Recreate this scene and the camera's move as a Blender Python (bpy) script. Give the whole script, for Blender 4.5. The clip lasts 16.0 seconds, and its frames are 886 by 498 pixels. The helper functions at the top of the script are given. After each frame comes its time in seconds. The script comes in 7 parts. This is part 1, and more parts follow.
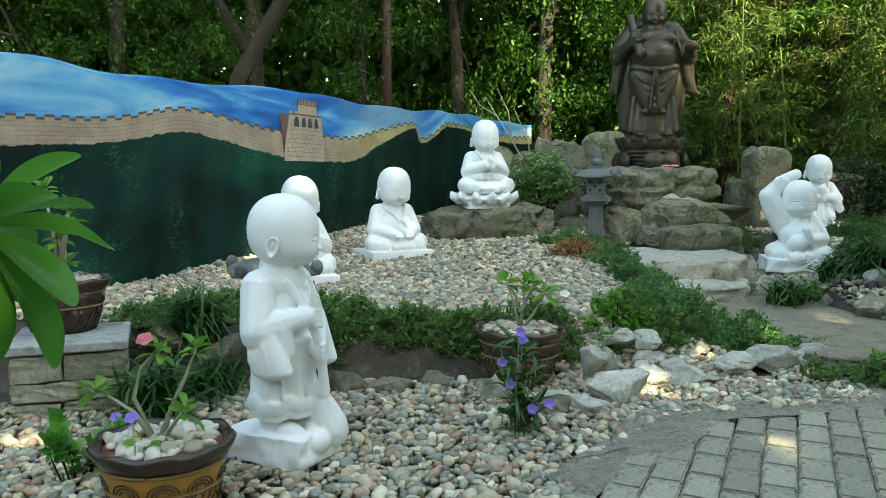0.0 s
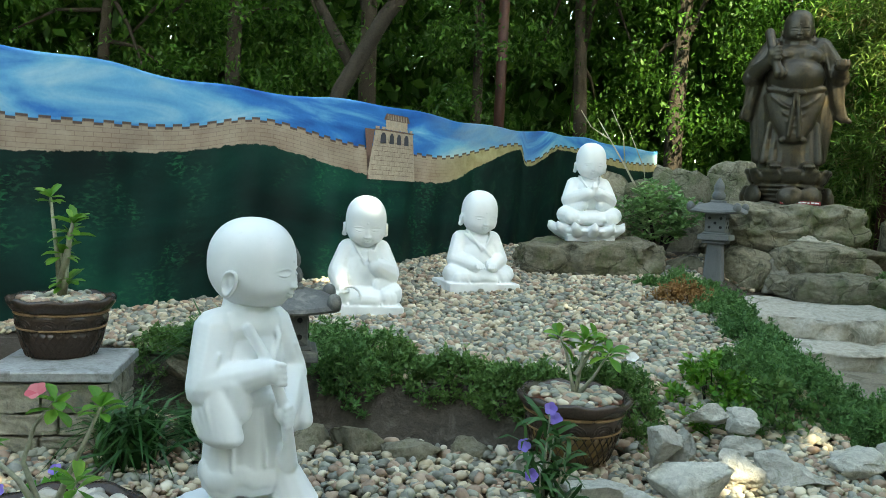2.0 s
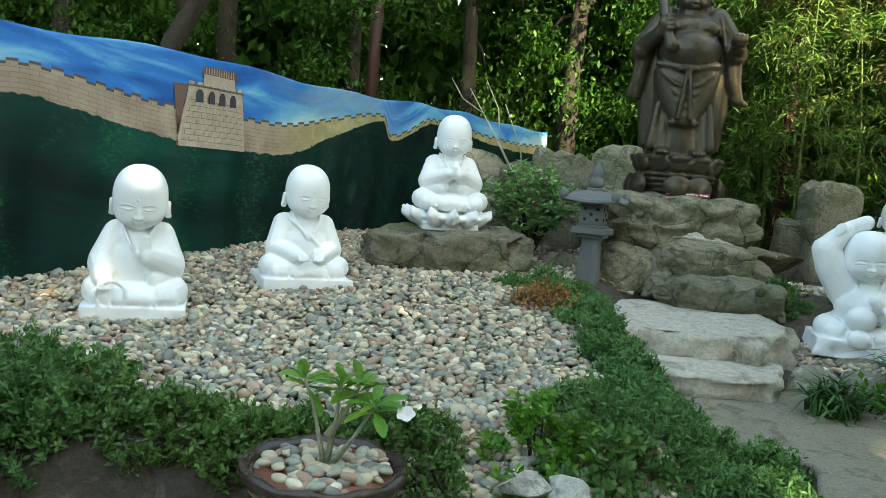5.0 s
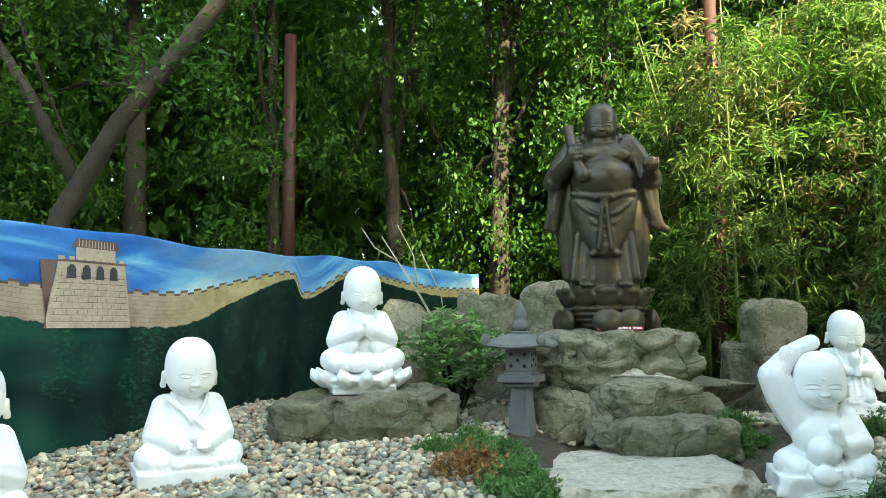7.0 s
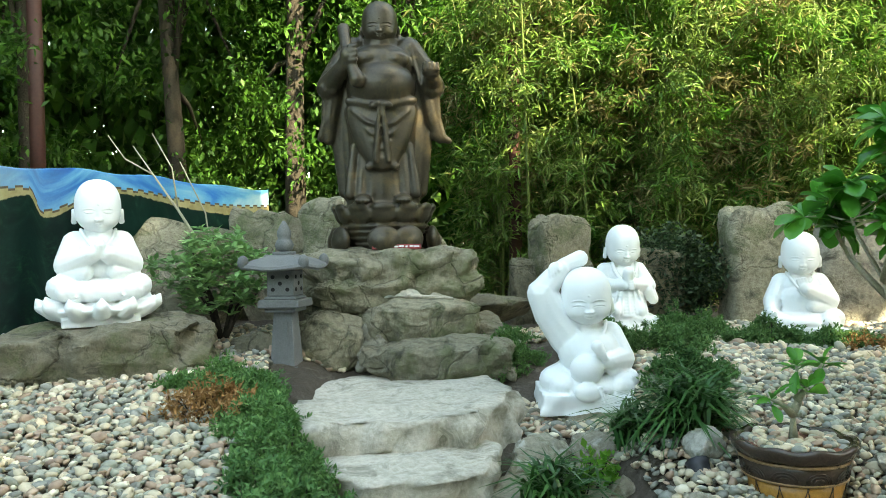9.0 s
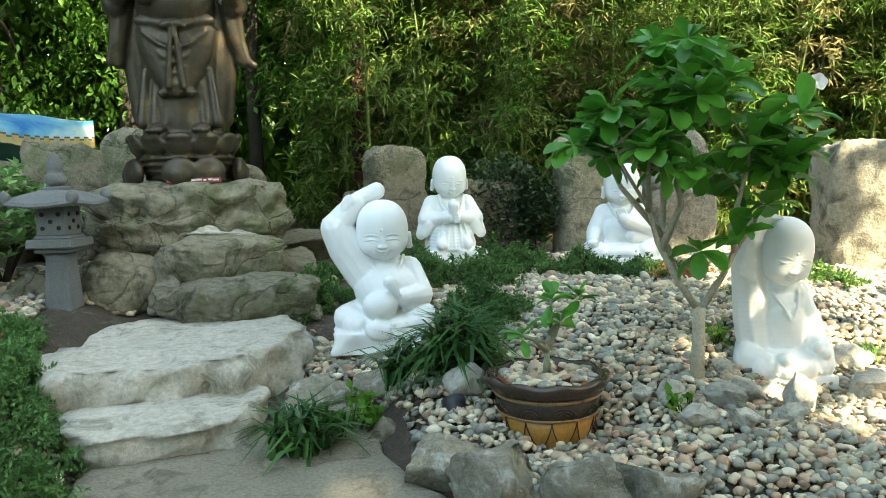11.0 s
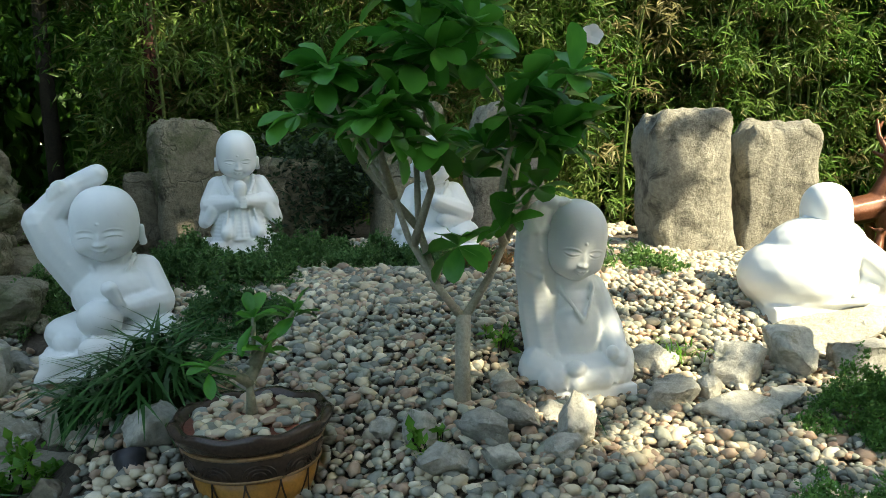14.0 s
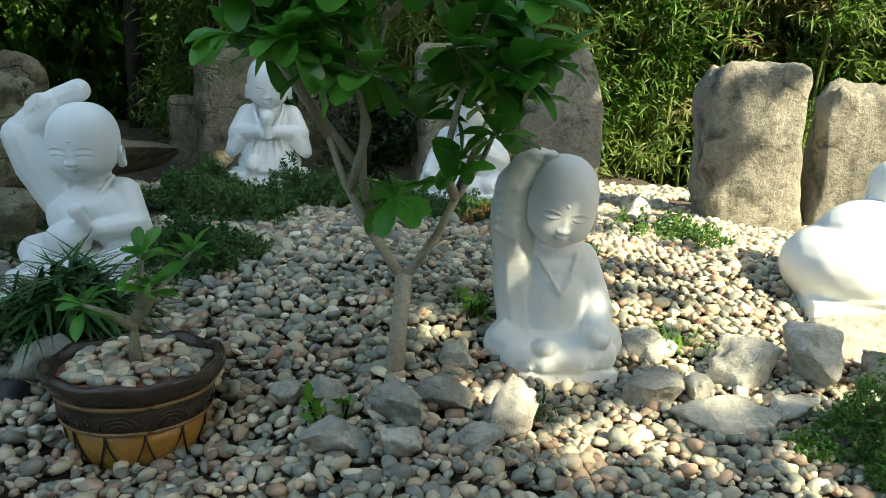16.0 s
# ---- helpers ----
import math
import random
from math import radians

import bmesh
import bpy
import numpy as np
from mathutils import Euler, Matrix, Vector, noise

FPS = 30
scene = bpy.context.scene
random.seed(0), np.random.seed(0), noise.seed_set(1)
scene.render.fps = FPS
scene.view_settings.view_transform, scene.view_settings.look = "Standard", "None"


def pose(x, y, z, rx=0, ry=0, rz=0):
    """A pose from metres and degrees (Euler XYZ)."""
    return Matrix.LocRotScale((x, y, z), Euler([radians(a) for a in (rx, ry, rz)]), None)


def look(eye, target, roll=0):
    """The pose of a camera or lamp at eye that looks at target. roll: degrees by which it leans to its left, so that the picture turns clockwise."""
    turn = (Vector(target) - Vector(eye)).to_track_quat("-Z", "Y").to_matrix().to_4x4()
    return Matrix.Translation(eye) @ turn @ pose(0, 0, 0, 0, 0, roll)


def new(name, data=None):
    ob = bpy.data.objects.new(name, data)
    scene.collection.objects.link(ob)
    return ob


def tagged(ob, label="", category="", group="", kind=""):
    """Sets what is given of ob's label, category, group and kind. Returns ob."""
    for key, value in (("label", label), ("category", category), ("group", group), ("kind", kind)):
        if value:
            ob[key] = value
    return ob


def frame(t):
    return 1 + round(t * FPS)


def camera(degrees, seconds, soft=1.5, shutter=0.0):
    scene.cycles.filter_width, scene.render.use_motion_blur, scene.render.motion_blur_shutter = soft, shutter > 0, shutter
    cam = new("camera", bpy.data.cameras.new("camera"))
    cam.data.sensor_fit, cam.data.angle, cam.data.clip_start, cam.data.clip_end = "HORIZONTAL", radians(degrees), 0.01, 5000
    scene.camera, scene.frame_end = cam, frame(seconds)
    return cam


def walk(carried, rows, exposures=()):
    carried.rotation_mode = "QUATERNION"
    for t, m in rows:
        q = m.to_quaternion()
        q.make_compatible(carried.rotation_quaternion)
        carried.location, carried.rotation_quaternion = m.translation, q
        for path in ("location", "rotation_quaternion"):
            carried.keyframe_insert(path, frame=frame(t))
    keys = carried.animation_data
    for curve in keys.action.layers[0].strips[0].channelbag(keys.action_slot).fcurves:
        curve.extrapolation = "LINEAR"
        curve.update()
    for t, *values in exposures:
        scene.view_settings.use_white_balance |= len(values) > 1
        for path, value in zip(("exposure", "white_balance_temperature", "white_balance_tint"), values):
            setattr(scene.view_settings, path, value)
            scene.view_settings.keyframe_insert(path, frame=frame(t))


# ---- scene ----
cam = camera(58.9, 16.0, 0.9)
METRES, EYE, TILT, LEAN, TURN = 6.383, 1.2, 8.0, 1.0, 0.0
ROWS = [
    (0.0, 0.0, 0.0, 0.0, 0.24, -13.4, -1.03),
    (0.5, 0.0224, 0.0229, -0.0023, 2.73, -12.9, -1.64),
    (1.0, 0.0275, 0.0662, 0.001, 1.21, -9.57, -3.51),
    (1.5, 0.0427, 0.0949, -0.0078, 2.77, -9.16, -2.99),
    (2.0, 0.0669, 0.116, -0.0105, 10.86, -12.06, -2.16),
    (2.5, 0.076, 0.1457, -0.0191, 13.54, -17.19, -2.2),
    (3.0, 0.0741, 0.1855, -0.0194, 11.91, -18.84, -3.24),
    (3.5, 0.0873, 0.2113, -0.0282, 13.58, -19.98, -1.91),
    (4.0, 0.12, 0.2362, -0.0284, 15.94, -20.09, -1.55),
    (4.5, 0.1324, 0.2697, -0.0317, 11.02, -18.61, -3.75),
    (5.0, 0.1397, 0.3088, -0.0319, 5.38, -13.19, -5.26),
    (7.5, 0.2155, 0.41, -0.0325, 1.9, -2.21, -0.12),
    (8.0, 0.2436, 0.4208, -0.0385, 1.1, -3.67, 0.06),
    (8.5, 0.2618, 0.4426, -0.0401, -4.49, -7.64, -0.55),
    (9.0, 0.2674, 0.4738, -0.0407, -10.41, -8.23, -1.22),
    (9.5, 0.2907, 0.4836, -0.0455, -14.94, -9.55, -1.45),
    (10.0, 0.3275, 0.4808, -0.0432, -15.65, -10.19, -1.73),
    (12.5, 0.4534, 0.5253, -0.0549, -26.23, -17.14, -4.23),
    (13.0, 0.4789, 0.551, -0.052, -30.45, -16.87, -5.41),
    (13.5, 0.495, 0.5679, -0.0542, -30.74, -14.77, -3.92),
    (14.0, 0.5294, 0.5627, -0.0557, -25.08, -14.43, -2.08),
    (14.5, 0.5642, 0.5617, -0.0605, -21.76, -15.09, -1.54),
    (15.0, 0.5927, 0.5851, -0.0607, -20.2, -18.66, -2.75),
    (15.5, 0.6143, 0.5919, -0.0614, -18.55, -20.24, -3.55),
    (16.0, 0.6413, 0.5818, -0.062, -15.39, -18.91, -4.66),
]
walk(cam, [(t, pose(0, 0, EYE, TILT, LEAN, TURN) @ pose(METRES * x, METRES * y, METRES * z, 90 + pitch, roll, yaw)) for t, x, y, z, yaw, pitch, roll in ROWS],
     [(0.0, 2.8, 9200, -3), (5.0, 2.8, 9200, -3), (8.0, 3.37, 9600, -3), (10.0, 3.32, 9700, -2), (12.5, 2.6, 8500, 0), (14.0, 2.15, 8300, 0), (16.0, 2.15, 8300, 0)])  # EXPOSURES

# ---------- world, sun ----------
SUN = Vector((0.42, -0.62, 0.62)).normalized()
world = bpy.data.worlds.new("sky")
scene.world = world
world.use_nodes = True
wn = world.node_tree
sky = wn.nodes.new("ShaderNodeTexSky")
sky.sky_type, sky.sun_disc = "NISHITA", False
sky.sun_elevation = math.asin(SUN.z)
sky.sun_rotation = math.atan2(SUN.x, SUN.y)
wn.nodes["Background"].inputs["Strength"].default_value = 0.15
wn.links.new(sky.outputs[0], wn.nodes["Background"].inputs["Color"])
sun = new("sun", bpy.data.lights.new("sun", "SUN"))
sun.data.energy, sun.data.angle, sun.data.color = 3.2, radians(0.53), (1.0, 0.95, 0.86)
sun.matrix_world = look(SUN * 30, (0, 0, 0))


# ---------- materials ----------
def shader(name, rough=0.6, metal=0.0, spec=0.4):
    m = bpy.data.materials.new(name)
    m.use_nodes = True
    nt = m.node_tree
    b = nt.nodes["Principled BSDF"]
    b.inputs["Roughness"].default_value = rough
    b.inputs["Metallic"].default_value = metal
    b.inputs["Specular IOR Level"].default_value = spec
    return m, nt, b


def ramp(nt, source, stops):
    r = nt.nodes.new("ShaderNodeValToRGB")
    els = r.color_ramp.elements
    while len(els) < len(stops):
        els.new(0.5)
    for e, (p, c) in zip(els, stops):
        e.position, e.color = p, (*c, 1)
    nt.links.new(source, r.inputs[0])
    return r.outputs[0]


def noise_tex(nt, scale, detail=4.0, rough=0.6, coord="Object", distort=0.0):
    tc = nt.nodes.new("ShaderNodeTexCoord")
    n = nt.nodes.new("ShaderNodeTexNoise")
    n.inputs["Scale"].default_value = scale
    n.inputs["Detail"].default_value = detail
    n.inputs["Roughness"].default_value = rough
    n.inputs["Distortion"].default_value = distort
    nt.links.new(tc.outputs[coord], n.inputs["Vector"])
    return n.outputs["Fac"]


def mix(nt, fac, a, b, kind="MIX"):
    m = nt.nodes.new("ShaderNodeMix")
    m.data_type, m.blend_type = "RGBA", kind
    for key, v in ((0, fac), (6, a), (7, b)):
        if isinstance(v, (int, float)):
            m.inputs[key].default_value = v
        elif isinstance(v, tuple):
            m.inputs[key].default_value = (*v, 1)
        else:
            nt.links.new(v, m.inputs[key])
    return m.outputs[2]


def bump(nt, b, height, strength=0.4, dist=0.01):
    n = nt.nodes.new("ShaderNodeBump")
    n.inputs["Strength"].default_value = strength
    n.inputs["Distance"].default_value = dist
    nt.links.new(height, n.inputs["Height"])
    nt.links.new(n.outputs[0], b.inputs["Normal"])


def surface(name, dark, light, rough=0.7, coarse=3.0, fine=40.0, relief=0.4, depth=0.006, metal=0.0, spot=None, vary=0.0, spec=0.4, crack=0.0, moss=None):
    """Grain and stains at two scales, with fine relief; spot: a third colour in patches."""
    m, nt, b = shader(name, rough, metal, spec)
    big, small = noise_tex(nt, coarse, 5), noise_tex(nt, fine, 6, 0.7)
    c = ramp(nt, big, [(0.3, dark), (0.7, light)])
    c = mix(nt, 0.55, c, ramp(nt, small, [(0.25, tuple(v * 0.55 for v in dark)), (0.6, light), (0.8, tuple(min(1, v * 1.25) for v in light))]))
    if spot:
        c = mix(nt, ramp(nt, noise_tex(nt, coarse * 2.3, 6, 0.7, distort=0.6), [(0.52, (0, 0, 0)), (0.66, (1, 1, 1))]), c, spot)
    if vary:
        info = nt.nodes.new("ShaderNodeObjectInfo")
        c = mix(nt, 1.0, c, ramp(nt, info.outputs["Random"], [(0, (1 - vary,) * 3), (1, (1 + vary * 0.6,) * 3)]), "MULTIPLY")
    if moss:
        c = mix(nt, ramp(nt, noise_tex(nt, coarse * 1.1, 7, 0.72, distort=0.4), [(0.50, (0, 0, 0)), (0.62, (0.8, 0.8, 0.8))]), c, moss)
    height = small
    if crack:
        tc = nt.nodes.new("ShaderNodeTexCoord")
        warp = nt.nodes.new("ShaderNodeTexNoise")
        warp.inputs["Scale"].default_value = crack * 1.5
        warp.inputs["Detail"].default_value = 5
        nt.links.new(tc.outputs["Object"], warp.inputs["Vector"])
        bent = mix(nt, 0.35, tc.outputs["Object"], warp.outputs["Color"], "ADD")
        vo = nt.nodes.new("ShaderNodeTexVoronoi")
        vo.feature = "DISTANCE_TO_EDGE"
        vo.inputs["Scale"].default_value = crack
        nt.links.new(bent, vo.inputs["Vector"])
        line = ramp(nt, vo.outputs["Distance"], [(0.0, (0.25, 0.25, 0.25)), (0.022, (1, 1, 1))])
        c = mix(nt, 0.40, c, line, "MULTIPLY")
        height = mix(nt, 1.0, small, line, "MULTIPLY")
    nt.links.new(c, b.inputs["Base Color"])
    bump(nt, b, height, relief, depth)
    return m


def leafy(name, stops, rough=0.45, trans=0.25, sub=None):
    """Leaves: each island takes its own colour; light shows through."""
    m, nt, b = shader(name, rough, 0, 0.35)
    g = nt.nodes.new("ShaderNodeNewGeometry")
    info = nt.nodes.new("ShaderNodeObjectInfo")
    both = nt.nodes.new("ShaderNodeMath")
    both.operation = "ADD"
    nt.links.new(g.outputs["Random Per Island"], both.inputs[0])
    nt.links.new(info.outputs["Random"], both.inputs[1])
    part_of = nt.nodes.new("ShaderNodeMath")
    part_of.operation = "FRACT"
    nt.links.new(both.outputs[0], part_of.inputs[0])
    c = ramp(nt, part_of.outputs[0], stops)
    c = mix(nt, 0.35, c, ramp(nt, noise_tex(nt, 1.3, 3), [(0.35, stops[0][1]), (0.65, stops[-1][1])]))
    nt.links.new(c, b.inputs["Base Color"])
    t = nt.nodes.new("ShaderNodeBsdfTranslucent")
    nt.links.new(c, t.inputs["Color"])
    s = nt.nodes.new("ShaderNodeMixShader")
    s.inputs[0].default_value = trans
    nt.links.new(b.outputs[0], s.inputs[1])
    nt.links.new(t.outputs[0], s.inputs[2])
    nt.links.new(s.outputs[0], nt.nodes["Material Output"].inputs["Surface"])
    return m


def plain(name, c, rough=0.5, metal=0.0, fine=60.0):
    return surface(name, tuple(v * 0.8 for v in c), c, rough, 4.0, fine, 0.15, 0.002, metal)


mm, mnt, mb = shader("white_marble", 0.40, 0, 0.4)
mc = ramp(mnt, noise_tex(mnt, 4, 6, 0.65), [(0.3, (0.775, 0.80, 0.805)), (0.7, (0.865, 0.88, 0.875))])
mc = mix(mnt, ramp(mnt, noise_tex(mnt, 26, 5, 0.75), [(0.62, (0, 0, 0)), (0.78, (0.5, 0.5, 0.5))]), mc, (0.66, 0.67, 0.64))
mnt.links.new(mc, mb.inputs["Base Color"])
bump(mnt, mb, noise_tex(mnt, 70, 4), 0.05, 0.002)
MARBLE = mm
BRONZE = surface("dark_bronze", (0.030, 0.025, 0.018), (0.074, 0.061, 0.042), 0.40, 3, 50, 0.25, 0.003, 0.35, (0.100, 0.078, 0.042))
DEERM = surface("brown_bronze", (0.10, 0.035, 0.02), (0.20, 0.075, 0.04), 0.4, 4, 60, 0.2, 0.003, 0.3)
GRANITE = surface("grey_lantern_stone", (0.085, 0.092, 0.092), (0.17, 0.177, 0.175), 0.8, 4, 120, 0.4, 0.003)
BASALT = surface("dark_lantern_stone", (0.07, 0.075, 0.075), (0.15, 0.15, 0.14), 0.75, 5, 90, 0.45, 0.004, spot=(0.24, 0.23, 0.2))
HOLE_SHADE = surface("lantern_hole_shade", (0.01, 0.01, 0.01), (0.02, 0.02, 0.02), 0.9)
BOULDER = surface("weathered_boulder", (0.150, 0.136, 0.090), (0.345, 0.315, 0.228), 0.9, 2.2, 26, 1.0, 0.035, spot=(0.070, 0.067, 0.046), vary=0.25, crack=2.2, moss=(0.120, 0.138, 0.062))
LIMESTONE = surface("pale_limestone", (0.325, 0.319, 0.275), (0.625, 0.600, 0.525), 0.88, 3.5, 36, 0.9, 0.02, spot=(0.275, 0.269, 0.200), vary=0.3)
STANDING = surface("standing_stone", (0.14, 0.13, 0.105), (0.34, 0.32, 0.26), 0.9, 2.4, 30, 0.9, 0.025, spot=(0.075, 0.07, 0.055), vary=0.15)
BLOCK = surface("limestone_block", (0.24, 0.22, 0.16), (0.44, 0.41, 0.32), 0.9, 7, 45, 1.0, 0.016, spot=(0.20, 0.20, 0.18), vary=0.3)
CAPS = surface("grey_cap_slab", (0.24, 0.25, 0.24), (0.40, 0.41, 0.40), 0.85, 5, 50, 0.6, 0.006, spot=(0.18, 0.18, 0.16))
MORTAR = surface("grey_mortar", (0.18, 0.165, 0.125), (0.36, 0.34, 0.28), 0.95, 7, 50, 1.0, 0.02, spot=(0.15, 0.14, 0.10))
STEPM = surface("worn_step_stone", (0.315, 0.289, 0.231), (0.546, 0.514, 0.441), 0.9, 2.5, 30, 0.7, 0.012, spot=(0.22, 0.21, 0.165))
PATHM = surface("grey_path_concrete", (0.165, 0.145, 0.105), (0.33, 0.295, 0.225), 0.92, 3.0, 60, 1.0, 0.012, spot=(0.13, 0.115, 0.08))
WALLROCK = surface("mortared_rock", (0.17, 0.155, 0.11), (0.36, 0.33, 0.255), 0.9, 4.0, 34, 1.0, 0.02, spot=(0.50, 0.49, 0.44), vary=0.2, moss=(0.13, 0.13, 0.07))
PAVER = surface("grey_paver", (0.24, 0.22, 0.165), (0.42, 0.39, 0.31), 0.9, 6, 70, 0.8, 0.008, spot=(0.12, 0.12, 0.08), vary=0.25)
SOIL = surface("dark_soil", (0.045, 0.036, 0.027), (0.105, 0.085, 0.065), 0.97, 4, 45, 1.0, 0.03, spot=(0.15, 0.13, 0.10))
BARK = surface("grey_brown_bark", (0.022, 0.018, 0.014), (0.058, 0.048, 0.036), 0.9, 6, 45, 0.9, 0.02)
STEM = surface("pale_stem_bark", (0.28, 0.25, 0.18), (0.50, 0.45, 0.35), 0.8, 12, 80, 0.5, 0.004)
GREENSTEM = surface("green_grey_stem", (0.21, 0.215, 0.14), (0.38, 0.37, 0.27), 0.6, 12, 80, 0.3, 0.003)
POLEM = surface("rust_red_pole", (0.030, 0.009, 0.007), (0.060, 0.019, 0.014), 0.6, 3, 40, 0.3, 0.004)
GLAZE = surface("dark_brown_glaze", (0.030, 0.020, 0.015), (0.075, 0.050, 0.038), 0.22, 6, 80, 0.2, 0.003)
OCHRE = surface("ochre_glaze", (0.30, 0.13, 0.025), (0.48, 0.24, 0.055), 0.35, 7, 60, 0.25, 0.003)
OCHRED = surface("brown_ochre_glaze", (0.10, 0.055, 0.014), (0.20, 0.115, 0.035), 0.35, 7, 60, 0.25, 0.003)
ROPE = surface("rope_band", (0.16, 0.09, 0.04), (0.34, 0.20, 0.09), 0.45, 20, 90, 0.4, 0.003)
TERRA = surface("red_clay_inside", (0.16, 0.05, 0.03), (0.28, 0.10, 0.06), 0.6, 8, 60)
BLACKP = plain("black_plastic", (0.03, 0.03, 0.035), 0.5)
WALLM = surface("grey_fence_panel", (0.20, 0.23, 0.25), (0.30, 0.33, 0.35), 0.8, 1.5, 30, 0.2, 0.004)
REDL = plain("red_label", (0.30, 0.03, 0.035), 0.4)
WHITEP = plain("white_print", (0.8, 0.8, 0.78), 0.5)

JUNIPER = leafy("juniper_green", [(0, (0.040, 0.129, 0.040)), (0.5, (0.088, 0.222, 0.065)), (1, (0.176, 0.329, 0.105))], 0.6, 0.3)
SEDUM = leafy("sedum_green", [(0, (0.044, 0.129, 0.030)), (0.5, (0.095, 0.216, 0.052)), (1, (0.190, 0.310, 0.095))], 0.5, 0.35)
DRY = leafy("dry_orange", [(0, (0.20, 0.09, 0.03)), (0.5, (0.34, 0.17, 0.06)), (1, (0.42, 0.26, 0.11))], 0.7, 0.2)
# JUNIPER darkened: shade on the back mounds is put into the leaf colour
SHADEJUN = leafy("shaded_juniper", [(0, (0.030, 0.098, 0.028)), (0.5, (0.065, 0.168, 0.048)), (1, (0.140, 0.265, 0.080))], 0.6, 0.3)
DWARF = leafy("dwarf_conifer_green", [(0, (0.041, 0.129, 0.030)), (0.5, (0.084, 0.222, 0.048)), (1, (0.176, 0.365, 0.084))], 0.55, 0.3)
BROAD = leafy("broad_green_leaf", [(0, (0.036, 0.180, 0.024)), (0.6, (0.060, 0.264, 0.036)), (1, (0.144, 0.408, 0.060))], 0.28, 0.4)
BRIGHT = leafy("bright_green_leaf", [(0, (0.068, 0.230, 0.025)), (0.6, (0.128, 0.340, 0.043)), (1, (0.255, 0.442, 0.076))], 0.32, 0.45)
STRAP = leafy("strap_leaf", [(0, (0.014, 0.064, 0.016)), (0.6, (0.032, 0.112, 0.028)), (1, (0.072, 0.184, 0.048))], 0.35, 0.25)
JADE = leafy("jade_leaf", [(0, (0.090, 0.225, 0.075)), (0.6, (0.195, 0.375, 0.135)), (1, (0.375, 0.570, 0.240))], 0.4, 0.3)
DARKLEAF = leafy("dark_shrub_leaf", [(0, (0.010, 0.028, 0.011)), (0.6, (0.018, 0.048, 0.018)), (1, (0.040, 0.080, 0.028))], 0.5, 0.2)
WOOD = leafy("woodland_leaf", [(0, (0.016, 0.065, 0.011)), (0.6, (0.043, 0.143, 0.019)), (1, (0.105, 0.245, 0.036))], 0.5, 0.42)
BAMBOO = leafy("bamboo_leaf", [(0, (0.030, 0.105, 0.013)), (0.5, (0.068, 0.225, 0.028)), (0.88, (0.150, 0.345, 0.055)), (1, (0.36, 0.34, 0.15))], 0.45, 0.5)
STRAW = leafy("straw_bamboo_leaf", [(0, (0.15, 0.15, 0.05)), (0.5, (0.25, 0.22, 0.09)), (1, (0.36, 0.32, 0.17))], 0.6, 0.45)
CULM = surface("bamboo_culm", (0.055, 0.095, 0.02), (0.15, 0.19, 0.05), 0.5, 4, 30, 0.2, 0.003)
PURPLE = leafy("purple_petal", [(0, (0.22, 0.15, 0.60)), (1, (0.34, 0.25, 0.75))], 0.5, 0.3)
PINK = leafy("red_pink_petal", [(0, (0.65, 0.05, 0.09)), (1, (0.80, 0.30, 0.32))], 0.5, 0.3)
WHITEPET = leafy("white_pink_petal", [(0, (0.80, 0.70, 0.68)), (1, (0.85, 0.83, 0.78))], 0.5, 0.3)

m, nt, b = shader("river_pebble", 0.55, 0, 0.4)
g = nt.nodes.new("ShaderNodeNewGeometry")
c = ramp(nt, g.outputs["Random Per Island"], [(0, (0.163, 0.167, 0.141)), (0.13, (0.327, 0.339, 0.268)), (0.32, (0.556, 0.463, 0.321)), (0.46, (0.220, 0.237, 0.211)),
                                              (0.60, (0.622, 0.515, 0.358)), (0.72, (0.349, 0.217, 0.147)), (0.84, (0.802, 0.708, 0.543)), (0.92, (0.482, 0.327, 0.227)), (1.0, (0.111, 0.118, 0.107))])
c.node.color_ramp.interpolation = "CONSTANT"
c = mix(nt, 0.22, c, ramp(nt, noise_tex(nt, 45, 5, 0.7), [(0.3, (0.122, 0.116, 0.095)), (0.7, (0.617, 0.555, 0.443))]))
nt.links.new(c, b.inputs["Base Color"])
bump(nt, b, noise_tex(nt, 120, 4), 0.25, 0.003)
PEBBLE = m
m2, nt2, b2 = shader("pale_pot_pebble", 0.5, 0, 0.4)
g2 = nt2.nodes.new("ShaderNodeNewGeometry")
c2 = ramp(nt2, g2.outputs["Random Per Island"], [(0, (0.62, 0.58, 0.48)), (0.35, (0.52, 0.44, 0.32)), (0.6, (0.66, 0.62, 0.55)), (0.85, (0.30, 0.22, 0.16)), (1, (0.45, 0.45, 0.42))])
nt2.links.new(mix(nt2, 0.25, c2, ramp(nt2, noise_tex(nt2, 40, 5, 0.7), [(0.3, (0.3, 0.26, 0.2)), (0.7, (0.66, 0.62, 0.54))])), b2.inputs["Base Color"])
PALEPEB = m2


# ---------- mesh helpers ----------
def obj(name, bm, material, parent=None, smooth=True):
    me = bpy.data.meshes.new(name)
    bm.to_mesh(me)
    bm.free()
    if smooth:
        me.shade_smooth()
    for mm in (material if isinstance(material, (list, tuple)) else [material]):
        me.materials.append(mm)
    ob = new(name, me)
    ob.parent = parent
    return ob


def part(name, bm, material, parent, label="", smooth=True):
    ob = obj(name, bm, material, parent, smooth)
    return tagged(ob, label) if label else ob


